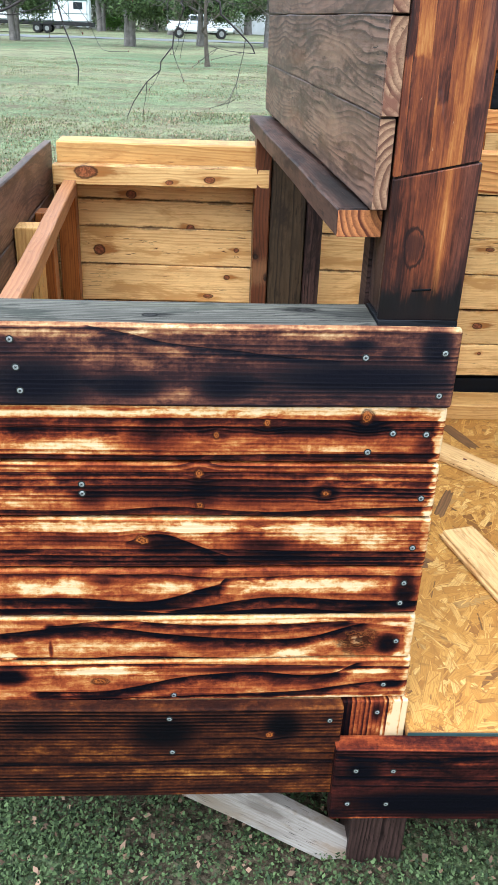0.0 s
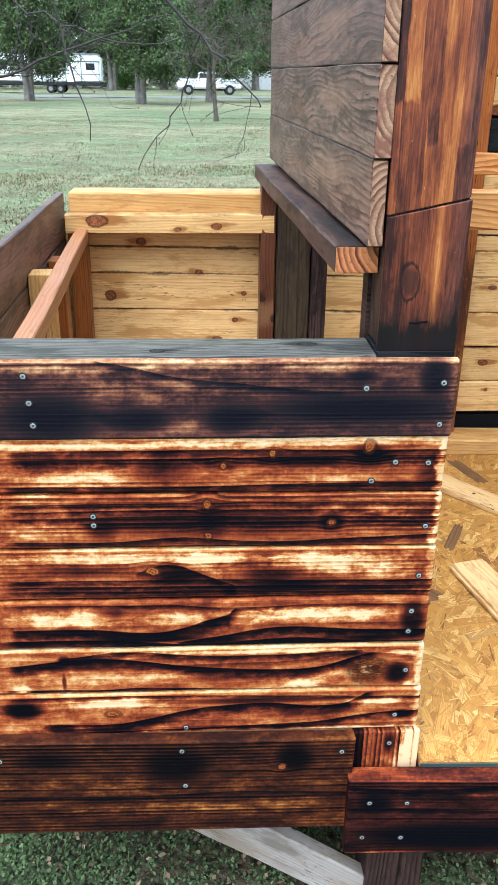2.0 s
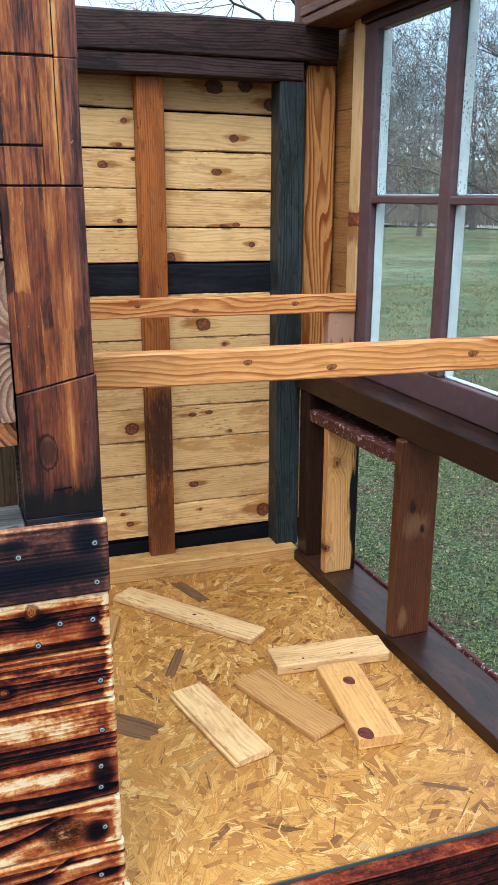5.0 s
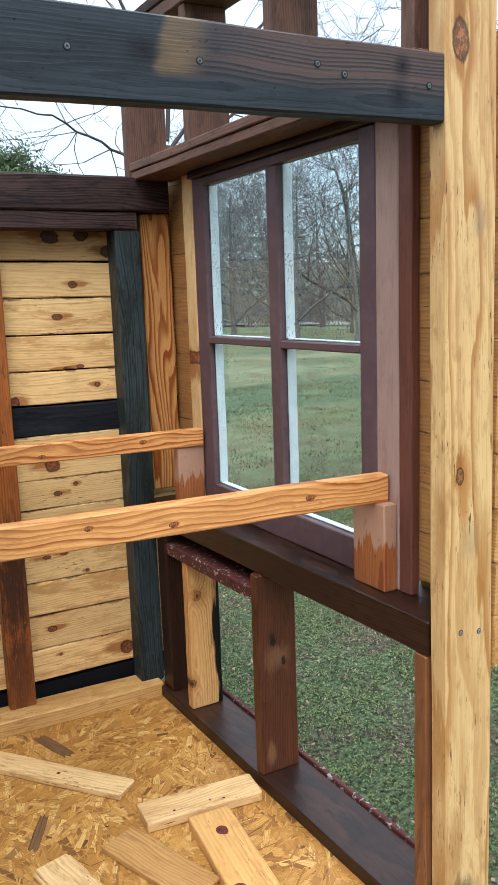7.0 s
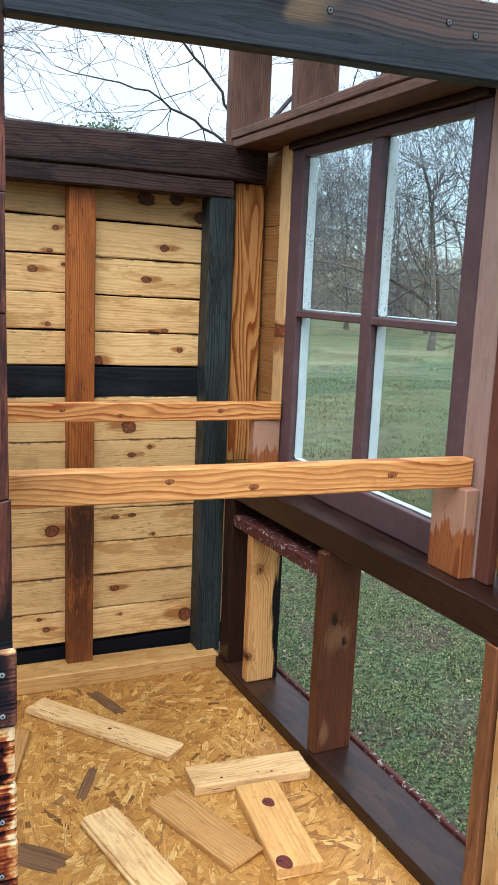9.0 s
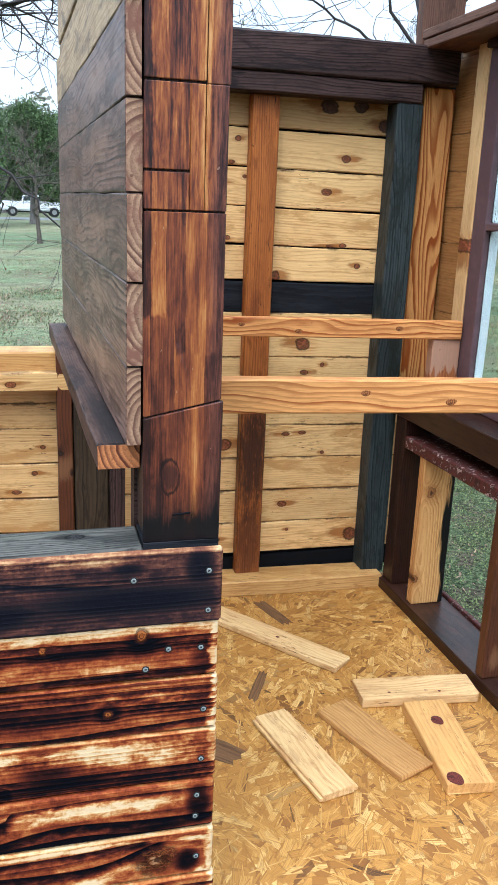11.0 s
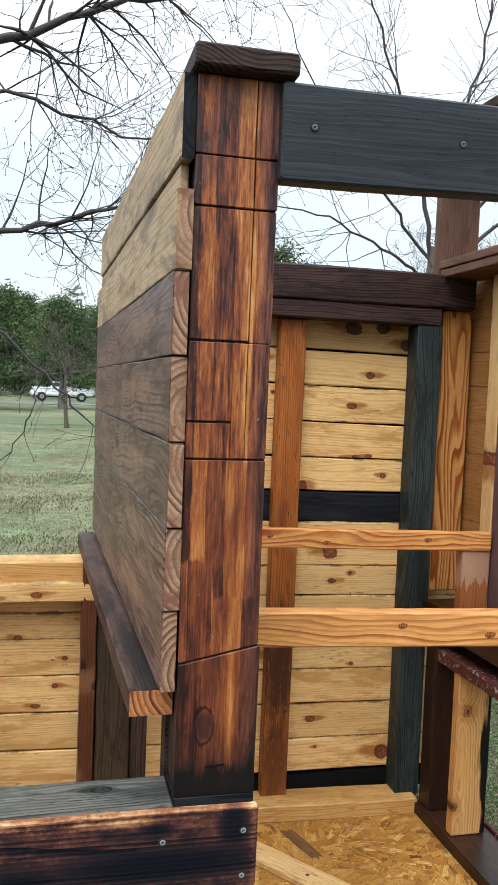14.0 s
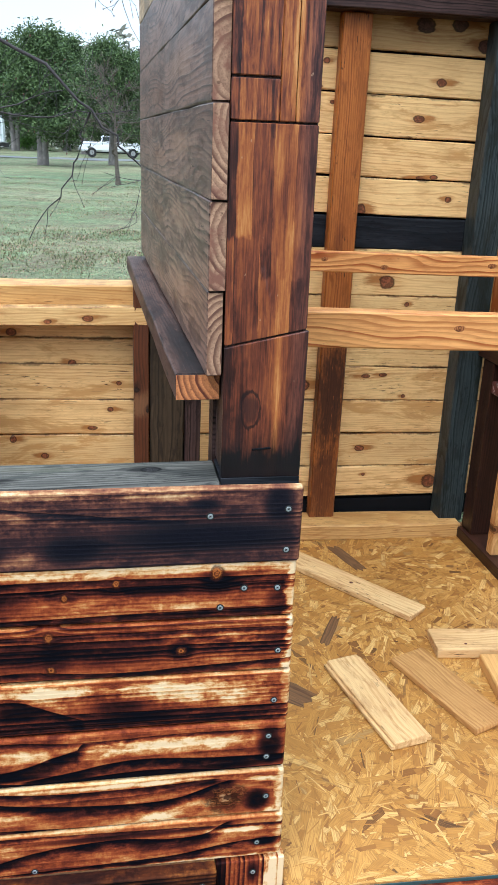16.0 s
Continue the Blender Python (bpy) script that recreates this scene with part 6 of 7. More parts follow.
M_TWIG = plain("reddish_twig_bark", (0.055, 0.044, 0.044), 0.8, var=0.3)
# bark of far trees and brush, paled in colour to carry the haze
M_DISTANT_BARK = plain("hazed_bark", (0.235, 0.215, 0.200), 0.85, var=0.3, scale=4)
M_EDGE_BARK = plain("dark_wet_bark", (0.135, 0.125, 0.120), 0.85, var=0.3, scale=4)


def leaf_material(name, a, b):
    net = Net(name)
    isl = net.n.new("ShaderNodeNewGeometry").outputs["Random Per Island"]
    c = net.ramp(isl, (0.0, a), (0.6, b), (1.0, [k * 1.6 for k in b]))
    return net.done(c, 0.7, spec=0.2)


M_CEDAR = leaf_material("cedar_foliage", (0.030, 0.05, 0.022), (0.075, 0.115, 0.042))
M_BUSH = leaf_material("clipped_bush", (0.05, 0.11, 0.02), (0.09, 0.19, 0.035))
# distant foliage, its grey-green lightened to stand for haze
M_WOODLAND = leaf_material("hazed_woodland", (0.15, 0.155, 0.130), (0.25, 0.25, 0.20))
M_GRASS = leaf_material("grass_blades", (0.035, 0.048, 0.023), (0.085, 0.105, 0.055))
M_CLOVER = leaf_material("clover_leaves", (0.028, 0.038, 0.013), (0.125, 0.150, 0.054))
# small dark green leaves, toned below the clover for the shed's shade
M_IVY = leaf_material("shade_toned_dark_leaves", (0.015, 0.027, 0.012), (0.076, 0.112, 0.045))
M_LITTER = leaf_material("fallen_leaves", (0.105, 0.066, 0.046), (0.25, 0.155, 0.105))
M_GRASS_FAR = leaf_material("mixed_lawn_grass", (0.050, 0.062, 0.028), (0.185, 0.195, 0.098))
M_STRAW = leaf_material("dead_grass", (0.10, 0.075, 0.045), (0.21, 0.17, 0.11))
M_BUD = plain("red_bud", (0.12, 0.04, 0.03), 0.7)


class Tubes:
    """Gathers tapering tubes into one mesh."""

    def __init__(self):
        self.v, self.f = [], []

    def run(self, pts, radii, sides=5):
        up = Vector((0.3, 0.2, 1)).normalized()
        base = len(self.v)
        for i, (p, r) in enumerate(zip(pts, radii)):
            d = (pts[min(i + 1, len(pts) - 1)] - pts[max(i - 1, 0)]).normalized()
            a = d.cross(up)
            if a.length < 0.05:
                a = d.cross(Vector((1, 0, 0)))
            a.normalize()
            b = d.cross(a)
            for k in range(sides):
                t = 2 * math.pi * k / sides
                self.v.append(p + (a * math.cos(t) + b * math.sin(t)) * r)
        for i in range(len(pts) - 1):
            for k in range(sides):
                j = base + i * sides
                self.f.append((j + k, j + (k + 1) % sides, j + sides + (k + 1) % sides, j + sides + k))

    def mesh(self, name, mat):
        me = bpy.data.meshes.new(name)
        me.from_pydata([tuple(v) for v in self.v], [], self.f)
        me.polygons.foreach_set("use_smooth", [True] * len(self.f))
        me.materials.append(mat)
        return me


def grow(tubes, rng, p, d, length, radius, depth, up=0.15, wander=0.22, split=4, thin=0.002, ends=None):
    n = 5 if depth > 1 else 4
    pts, rad = [p.copy()], [radius]
    for i in range(n):
        d = (d + Vector((rng.gauss(0, wander), rng.gauss(0, wander), rng.gauss(up, wander) * 0.8))).normalized()
        p = p + d * (length / n)
        pts.append(p)
        rad.append(max(thin, radius * (1 - 0.75 * (i + 1) / n)))
    tubes.run(pts, rad, 6 if radius > 0.05 else 4 if radius > 0.015 else 3)
    if depth == 0:
        if ends is not None:
            ends.append(p)
        return
    for k in range(split):
        i = rng.randint(1, n)
        q = pts[i]
        along = (pts[i] - pts[i - 1]).normalized()
        side = along.cross(Vector((rng.uniform(-1, 1), rng.uniform(-1, 1), rng.uniform(-1, 1)))).normalized()
        nd = (along * rng.uniform(0.5, 1.0) + side * rng.uniform(0.5, 1.0)).normalized()
        grow(tubes, rng, q, nd, length * rng.uniform(0.5, 0.75), max(thin, rad[i] * 0.65), depth - 1, up, wander, split, thin, ends)


def bare_tree_meshes(height, seed, radius, depth=4, split=5, low=0.3, wander=0.2, bark=M_DISTANT_BARK, thin=0.004):
    rng = random.Random(seed)
    trunk, crown = Tubes(), Tubes()
    p, d = Vector((0, 0, -0.15)), Vector((rng.uniform(-0.08, 0.08), rng.uniform(-0.08, 0.08), 1)).normalized()
    n = 8
    pts, rad = [p.copy()], [radius * 1.5]
    for i in range(n):
        d = (d + Vector((rng.gauss(0, 0.07), rng.gauss(0, 0.07), 0.12))).normalized()
        p = p + d * (height * 0.72 / n)
        pts.append(p)
        rad.append(radius * (1.0 - 0.8 * (i + 1) / n))
    trunk.run(pts, rad, 9)
    for k in range(split + 6):
        i = rng.randint(max(1, int(n * low)), n)
        a = rng.uniform(0, 2 * math.pi)
        nd = Vector((math.cos(a), math.sin(a), rng.uniform(0.2, 0.9))).normalized()
        grow(crown, rng, pts[i], nd, height * rng.uniform(0.28, 0.45) * (1.2 - 0.5 * i / n), max(0.012, rad[i] * 0.6), depth - 1, 0.10, wander, split, thin)
    return trunk.mesh("trunk", bark), crown.mesh("branching", bark)


def place_tree(meshes, x, y, turn, scale, label, group=""):
    t = tagged(new("tree"), label, "tree", group)
    t.matrix_world = pose(x, y, ground_height(x, y), 0, 0, turn) @ Matrix.Diagonal((scale, scale, scale, 1))
    for name, me in zip(("trunk", "branching", "foliage"), meshes):
        o = new(name, me)
        o.parent = t
        if name != "trunk":
            tagged(o, kind="stuff")
    return t


def leaf_cloud(name, mat, seed, clumps, per, size, leaf):
    """Small leaves in uneven clumps; clumps yields centre and radius."""
    rng = random.Random(seed)
    vs, fs = [], []
    for c, r in clumps:
        for k in range(per):
            o = Vector((rng.gauss(0, 0.5), rng.gauss(0, 0.5), rng.gauss(0, 0.42))) * r
            p = c + o
            a = Vector((rng.gauss(0, 1), rng.gauss(0, 1), rng.gauss(0, 1))).normalized()
            b = a.cross(Vector((rng.gauss(0, 1), rng.gauss(0, 1), rng.gauss(0, 1)))).normalized()
            l, w = leaf * rng.uniform(0.6, 1.4), leaf * rng.uniform(0.25, 0.5)
            i = len(vs)
            vs += [p - a * l, p + b * w, p + a * l, p - b * w]
            fs.append((i, i + 1, i + 2, i + 3))
    me = bpy.data.meshes.new(name)
    me.from_pydata([tuple(v) for v in vs], [], fs)
    me.materials.append(mat)
    return me


def evergreen_meshes(height, seed, low):
    rng = random.Random(seed)
    trunk, limbs = Tubes(), Tubes()
    clumps = []
    for s in range(rng.choice((2, 3))):
        p = Vector((rng.uniform(-0.5, 0.5), rng.uniform(-0.3, 0.3), -0.1))
        d = Vector((rng.uniform(-0.12, 0.12), rng.uniform(-0.1, 0.1), 1)).normalized()
        pts, rad = [p], [0.22]
        for i in range(7):
            d = (d + Vector((rng.gauss(0, 0.05), rng.gauss(0, 0.05), 0.1))).normalized()
            p = p + d * height * 0.13
            pts.append(p)
            rad.append(0.20 * (1 - 0.12 * (i + 1)))
        trunk.run(pts, rad, 8)
        for k in range(26):
            i = rng.randint(2, 7)
            a = rng.uniform(0, 2 * math.pi)
            l = height * 0.34 * (1.15 - 0.1 * i) * rng.uniform(0.6, 1.1)
            nd = Vector((math.cos(a), math.sin(a), rng.uniform(-0.15, 0.5))).normalized()
            q = pts[i] + nd * l
            if q.z < low:
                q.z = low + rng.uniform(0, 0.5)
            limbs.run([pts[i], pts[i].lerp(q, 0.5) + Vector((0, 0, 0.1)), q], [0.05, 0.03, 0.01], 4)
            for t in (0.55, 0.8, 1.0):
                clumps.append((pts[i].lerp(q, t) + Vector((rng.gauss(0, 0.2), rng.gauss(0, 0.2), rng.gauss(0, 0.2))), rng.uniform(0.4, 0.8)))
    return trunk.mesh("trunk", M_DISTANT_BARK), limbs.mesh("branching", M_DISTANT_BARK), leaf_cloud("foliage", M_CEDAR, seed, clumps, 170, 1, 0.095)


cedars = [evergreen_meshes(6.6, 3, 1.5), evergreen_meshes(7.5, 8, 1.7)]
for k, (x, y, turn, sc) in enumerate(((-3.7, 52.0, 0, 1.1), (0.2, 57, 120, 1.0), (-11.5, 58, 50, 1.2), (4.6, 58, 200, 1.0), (-13.5, 47, 300, 0.95), (-18.0, 55, 20, 1.2), (6.5, 60, 80, 1.1), (10.4, 41.0, 140, 1.22), (-9.5, 96, 30, 1.6), (-4.0, 101, 70, 1.6), (1.5, 97, 160, 1.5), (-15.5, 103, 210, 1.7), (-22, 98, 260, 1.6), (6.5, 99, 310, 1.6), (-2.0, 88, 10, 1.2))):
    place_tree(cedars[k % 2], x, y, turn, sc, "multi-stemmed grey-green cedar on the lawn", "cedars")

small_bare = bare_tree_meshes(4.4, 21, 0.10, 4, 4, 0.3, 0.24, M_BARK, 0.006)
place_tree(small_bare, 0.33, 32.6, 30, 1.0, "small leafless tree with crooked limbs on the lawn")
place_tree(small_bare, -12.6, 33.0, 130, 1.15, "small leafless tree with crooked limbs on the lawn")
place_tree(small_bare, 3.8, 34.0, 250, 1.2, "small leafless tree with crooked limbs on the lawn")
tall = [bare_tree_meshes(11, 31, 0.19, 4, 3, 0.2, 0.2, M_TWIG, 0.008), bare_tree_meshes(10, 44, 0.15, 4, 4, 0.2, 0.22, M_TWIG, 0.008)]
for k, (x, y, turn, sc) in enumerate(((26.5, 33.5, 10, 1.2), (15.0, 11.5, 220, 0.9))):
    place_tree(tall[k % 2], x, y, turn, sc, "tall leafless hardwood behind the shed", "leafless hardwoods")
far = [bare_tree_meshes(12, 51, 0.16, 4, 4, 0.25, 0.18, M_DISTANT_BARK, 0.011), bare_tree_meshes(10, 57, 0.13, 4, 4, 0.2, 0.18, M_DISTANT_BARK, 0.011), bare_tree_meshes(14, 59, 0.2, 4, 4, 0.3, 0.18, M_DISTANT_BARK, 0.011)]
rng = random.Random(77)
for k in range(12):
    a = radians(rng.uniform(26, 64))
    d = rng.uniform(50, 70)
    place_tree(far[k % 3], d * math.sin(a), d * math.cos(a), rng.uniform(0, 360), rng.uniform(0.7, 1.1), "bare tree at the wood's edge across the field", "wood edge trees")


edge_trees = [bare_tree_meshes(9.5, 61, 0.13, 5, 3, 0.15, 0.2, M_EDGE_BARK, 0.009), bare_tree_meshes(8.5, 67, 0.11, 5, 3, 0.12, 0.22, M_EDGE_BARK, 0.009)]
for k in range(16):
    a = radians(27 + 2.3 * k + rng.uniform(-1, 1))
    d = rng.uniform(33, 47)
    place_tree(edge_trees[k % 2], d * math.sin(a), d * math.cos(a), rng.uniform(0, 360), rng.uniform(0.8, 1.15), "dark leafless tree standing before the wood", "wood edge trees")
place_tree(edge_trees[0], 16.6, 20.9, 40, 0.8, "dark leafless tree standing on the field", "wood edge trees")


def thicket():
    rng = random.Random(9)
    t = Tubes()
    for k in range(3800):
        a = radians(rng.uniform(10, 68))
        d = rng.uniform(49, 66)
        x, y = d * math.sin(a), d * math.cos(a)
        h = rng.uniform(1.2, 4.2) * (0.8 + 0.3 * math.sin(a * 31))
        p = Vector((x, y, GZ - 0.1))
        q = p + Vector((rng.gauss(0, 0.5), rng.gauss(0, 0.5), h))
        m = p.lerp(q, 0.5) + Vector((rng.gauss(0, 0.2), rng.gauss(0, 0.2), 0))
        t.run([p, m, q], [0.035, 0.022, 0.008], 3)
        for j in range(2):
            s = p.lerp(q, rng.uniform(0.3, 0.9))
            t.run([s, s + Vector((rng.gauss(0, 0.5), rng.gauss(0, 0.5), rng.uniform(0.2, 0.9)))], [0.012, 0.006], 3)
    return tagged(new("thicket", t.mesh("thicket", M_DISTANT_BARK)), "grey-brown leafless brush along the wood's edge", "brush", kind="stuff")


thicket()


def woodland(name, seed, a0, a1, d0, d1, n, h):
    rng = random.Random(seed)
    clumps = []
    for k in range(n):
        a, d = radians(rng.uniform(a0, a1)), rng.uniform(d0, d1)
        top = h * rng.uniform(0.55, 1.1)
        for j in range(7):
            clumps.append((Vector((d * math.sin(a) + rng.gauss(0, 1.2), d * math.cos(a) + rng.gauss(0, 1.2), GZ + top * (j + 0.5) / 7)), 2.6 * (1.15 - j * 0.1)))
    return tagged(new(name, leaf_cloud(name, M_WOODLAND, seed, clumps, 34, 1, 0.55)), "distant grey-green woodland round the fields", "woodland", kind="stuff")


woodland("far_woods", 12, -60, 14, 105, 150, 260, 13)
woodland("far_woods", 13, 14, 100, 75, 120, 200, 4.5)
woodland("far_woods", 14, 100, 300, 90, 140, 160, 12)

# the near tree to the west, whose limbs reach over
west_tree = tagged(new("tree"), "leafless tree whose drooping twigs reach past the shed", "tree")
west_tree.matrix_world = pose(-4.3, 6.4, GZ)


def to_tree(name, tubes, mat, tree):
    o = new(name, tubes.mesh(name, mat))
    o.parent = tree
    o.matrix_parent_inverse = tree.matrix_world.inverted()
    return tagged(o, kind="" if name == "trunk" else "stuff")


stem = Tubes()
stem.run([Vector((-4.3, 6.4, GZ - 0.1)), Vector((-4.2, 6.4, 0.8)), Vector((-4.0, 6.3, 2.2)), Vector((-3.6, 6.2, 3.2)), Vector((-3.5, 6.4, 5.0)), Vector((-3.2, 6.6, 7.0))], [0.24, 0.19, 0.17, 0.13, 0.08, 0.03], 10)
to_tree("trunk", stem, M_BARK, west_tree)
bud_spots = []


def limb(points, r0, r1, twigs, seed, length=0.9, droop=-0.05, tree=west_tree, thin=0.0022, depth=2):
    rng = random.Random(seed)
    t = Tubes()
    ctrl = [Vector(p) for p in points]
    pts = []
    for a, b in zip(ctrl, ctrl[1:]):
        for k in range(6):
            pts.append(a.lerp(b, k / 6) + Vector((rng.gauss(0, 0.018), rng.gauss(0, 0.03), rng.gauss(0, 0.018))))
    pts.append(ctrl[-1])
    n = len(pts)
    t.run(pts, [r0 + (r1 - r0) * i / (n - 1) for i in range(n)], 6)
    for k in range(twigs):
        i = rng.randint(n // 3, n - 1)
        along = (pts[i] - pts[i - 1]).normalized()
        side = Vector((rng.uniform(-1, 1), rng.uniform(-0.6, 0.6), rng.uniform(-1, 1)))
        nd = (along * 0.7 + side).normalized()
        grow(t, rng, pts[i], nd, length * rng.uniform(0.5, 1.1), max(0.004, (r0 + (r1 - r0) * i / n) * 0.5), depth, droop, 0.16, 3, thin, bud_spots)
    to_tree("limb", t, M_TWIG, tree)


limb([(-3.6, 6.2, 3.2), (-0.74, 6.0, 4.18), (0.20, 6.0, 4.64), (1.2, 6.1, 4.9)], 0.05, 0.012, 24, 1, 0.9)
limb([(-3.6, 6.2, 3.0), (-0.74, 6.0, 3.78), (0.66, 6.0, 3.48)], 0.026, 0.006, 22, 2, 0.8)
limb([(-3.7, 6.3, 2.6), (-0.73, 6.0, 2.66), (0.07, 6.0, 2.89), (0.7, 6.0, 3.2)], 0.032, 0.008, 26, 3, 0.9, 0.08)
limb([(-2.4, 6.0, 2.6), (-0.72, 6.0, 1.83), (-0.2, 6.0, 1.3), (0.10, 6.0, 0.98)], 0.018, 0.005, 3, 4, 0.5, 0.1, depth=1)
limb([(-1.7, 6.1, 2.6), (-1.455, 6.0, 1.5), (-1.29, 6.0, 0.71)], 0.012, 0.004, 2, 5, 0.3, -0.03, depth=0)
limb([(-0.40, 6.0, 1.5), (-0.55, 6.0, 1.0), (-0.91, 6.0, 0.49)], 0.009, 0.003, 3, 6, 0.3, -0.02, depth=0)
limb([(-3.9, 6.6, 1.2), (-2.1, 6.4, 1.16), (-1.35, 6.2, 1.42), (-0.6, 6.2, 1.65)], 0.016, 0.004, 14, 7, 0.7, 0.25, depth=1)
limb([(-2.9, 7.4, 2.4), (-1.9, 7.2, 1.7), (-1.1, 7.0, 1.45), (0.0, 7.0, 1.55)], 0.013, 0.004, 14, 8, 0.7, 0.25, depth=1)

# the tree close behind the shed, whose boughs fan out over the roof plates
north_tree = tagged(new("tree"), "leafless tree with fanning boughs close behind the shed", "tree")
north_tree.matrix_world = pose(4.4, 9.0, GZ)
stem = Tubes()
stem.run([Vector((4.4, 9.0, GZ - 0.1)), Vector((4.42, 9.0, 1.0)), Vector((4.5, 9.05, 2.2)), Vector((4.55, 9.0, 3.4))], [0.20, 0.15, 0.13, 0.08], 10)
to_tree("trunk", stem, M_BARK, north_tree)
limb([(4.5, 9.0, 3.2), (4.25, 9.0, 4.6), (3.85, 9.1, 5.6), (3.3, 9.2, 7.2)], 0.034, 0.007, 13, 21, 1.5, 0.12, north_tree, 0.003)
limb([(4.55, 9.0, 3.4), (4.75, 9.1, 4.8), (5.2, 9.2, 6.0), (5.3, 9.2, 7.6)], 0.034, 0.007, 13, 22, 1.5, 0.12, north_tree, 0.003)
limb([(4.5, 9.0, 2.9), (3.9, 8.9, 3.25), (3.0, 8.8, 3.62), (1.9, 8.8, 3.75)], 0.024, 0.005, 14, 23, 1.2, 0.05, north_tree, 0.003)
limb([(4.5, 9.0, 3.1), (3.9, 9.0, 3.9), (3.1, 9.0, 4.6), (2.3, 9.0, 6.2)], 0.024, 0.005, 9, 24, 1.2, 0.12, north_tree, 0.003)
limb([(4.55, 9.0, 3.0), (5.6, 9.1, 3.9), (6.8, 9.2, 4.5), (8.4, 9.3, 5.4)], 0.034, 0.007, 18, 25, 1.5, 0.08, north_tree, 0.003)
limb([(4.55, 9.0, 3.3), (5.9, 9.0, 4.9), (7.0, 9.0, 6.2), (8.2, 9.0, 7.4)], 0.030, 0.007, 14, 26, 1.5, 0.1, north_tree, 0.003)


def buds():
    vs, fs = [], []
    rng = random.Random(4)
    for p in bud_spots:
        r = rng.uniform(0.004, 0.008)
        i = len(vs)
        vs += [p + Vector(o) * r for o in ((1, 0, 0), (-0.5, 0.8, 0), (-0.5, -0.8, 0), (0, 0, 1.6), (0, 0, -1.6))]
        fs += [(i + a, i + b, i + c) for a, b, c in ((0, 1, 3), (1, 2, 3), (2, 0, 3), (1, 0, 4), (2, 1, 4), (0, 2, 4))]
    me = bpy.data.meshes.new("buds")
    me.from_pydata([tuple(v) for v in vs], [], fs)
    me.materials.append(M_BUD)
    o = tagged(new("budding", me), "small red buds on the twigs", kind="stuff")
    o.parent = west_tree
    o.matrix_parent_inverse = west_tree.matrix_world.inverted()


buds()

# ---- grass by the shed ----


def ground_cover(name, mat, seed, n, blade, regions, label, size=(0.004, 0.009), bare=0.92, tall=(0.015, 0.045), wide=(0.0012, 0.0024)):
    rng = random.Random(seed)
    vs, fs = [], []
    total = sum((x1 - x0) * (y1 - y0) * w for x0, x1, y0, y1, w in regions)
    for x0, x1, y0, y1, w in regions:
        for k in range(int(n * (x1 - x0) * (y1 - y0) * w / total)):
            x, y = rng.uniform(x0, x1), rng.uniform(y0, y1)
            if bare and noise.noise(Vector((x * 2.0, y * 2.0, min(seed, 2) * 3.1))) + 0.5 * noise.noise(Vector((x * 7.0, y * 7.0, 1.7))) < 0.0 and rng.random() < bare:
                continue
            z = ground_height(x, y)
            a = rng.uniform(0, 2 * math.pi)
            i = len(vs)
            if blade:
                h, wd = rng.uniform(*tall), rng.uniform(*wide)
                lx, ly = math.cos(a) * h * rng.uniform(0.2, 0.9), math.sin(a) * h * rng.uniform(0.2, 0.9)
                dx, dy = -math.sin(a) * wd, math.cos(a) * wd
                vs += [(x - dx, y - dy, z - 0.004), (x + dx, y + dy, z - 0.004), (x + lx, y + ly, z + h)]
                fs.append((i, i + 1, i + 2))
            else:
                r, zz = rng.uniform(*size), z + rng.uniform(0.003, 0.025)
                tx, ty = rng.uniform(-0.9, 0.9), rng.uniform(-0.9, 0.9)
                narrow = rng.uniform(0.5, 0.8)
                for j in range(4):
                    b = a + j * math.pi / 2
                    q = r if j % 2 == 0 else r * narrow
                    vs.append((x + math.cos(b) * q, y + math.sin(b) * q, zz + q * (tx * math.cos(b) + ty * math.sin(b))))
                fs.append((i, i + 1, i + 2, i + 3))
    me = bpy.data.meshes.new(name)
    me.from_pydata(vs, [], fs)
    me.materials.append(mat)
    return tagged(new(name, me), label, "grass", kind="stuff")


FRONT = ((-1.0, 0.5, -0.35, 0.9, 1.0),)
NEAR = ((1.05, 4.6, -0.2, 6.0, 4.0), (4.6, 11.0, 1.0, 14.0, 0.5), (-2.0, 0.6, 1.5, 8.0, 0.8))
ground_cover("clover", M_CLOVER, 1, 480000, False, NEAR, "low clover and weeds growing round the shed", (0.003, 0.0068), 0.6)
ground_cover("ground_ivy", M_IVY, 4, 90000, False, FRONT, "tiny dark green creeping leaves, darkened further for the shade at the shed's front", (0.0026, 0.0062), 0.55)
ground_cover("fallen_leaves", M_LITTER, 6, 9000, False, ((-1.0, 0.5, -0.35, 0.9, 4.0), (1.05, 4.6, -0.2, 6.0, 1.0), (-3.0, 1.0, 1.7, 14.0, 0.5)), "small brown fallen leaves scattered in the grass", (0.004, 0.012), 0.0)
ground_cover("grass", M_GRASS, 2, 70000, True, NEAR, "short damp green grass blades")
LAWN = ((-4.0, 1.6, 7.0, 16.0, 2.2), (-8.0, 4.0, 16.0, 36.0, 0.6), (3.5, 13.0, 4.0, 14.0, 1.0), (7.0, 26.0, 11.0, 36.0, 0.4))
ground_cover("lawn_tufts", M_GRASS_FAR, 7, 200000, True, LAWN, "uneven tufts of green and straw-coloured grass on the lawn", bare=0.7, tall=(0.012, 0.046), wide=(0.004, 0.010))
ground_cover("lawn_leaves", M_LITTER, 9, 42000, False, LAWN, "brown fallen leaves scattered over the lawn", (0.008, 0.020), 0.6)
ground_cover("dead_grass", M_STRAW, 3, 40000, True, NEAR, "dry straw among the grass")

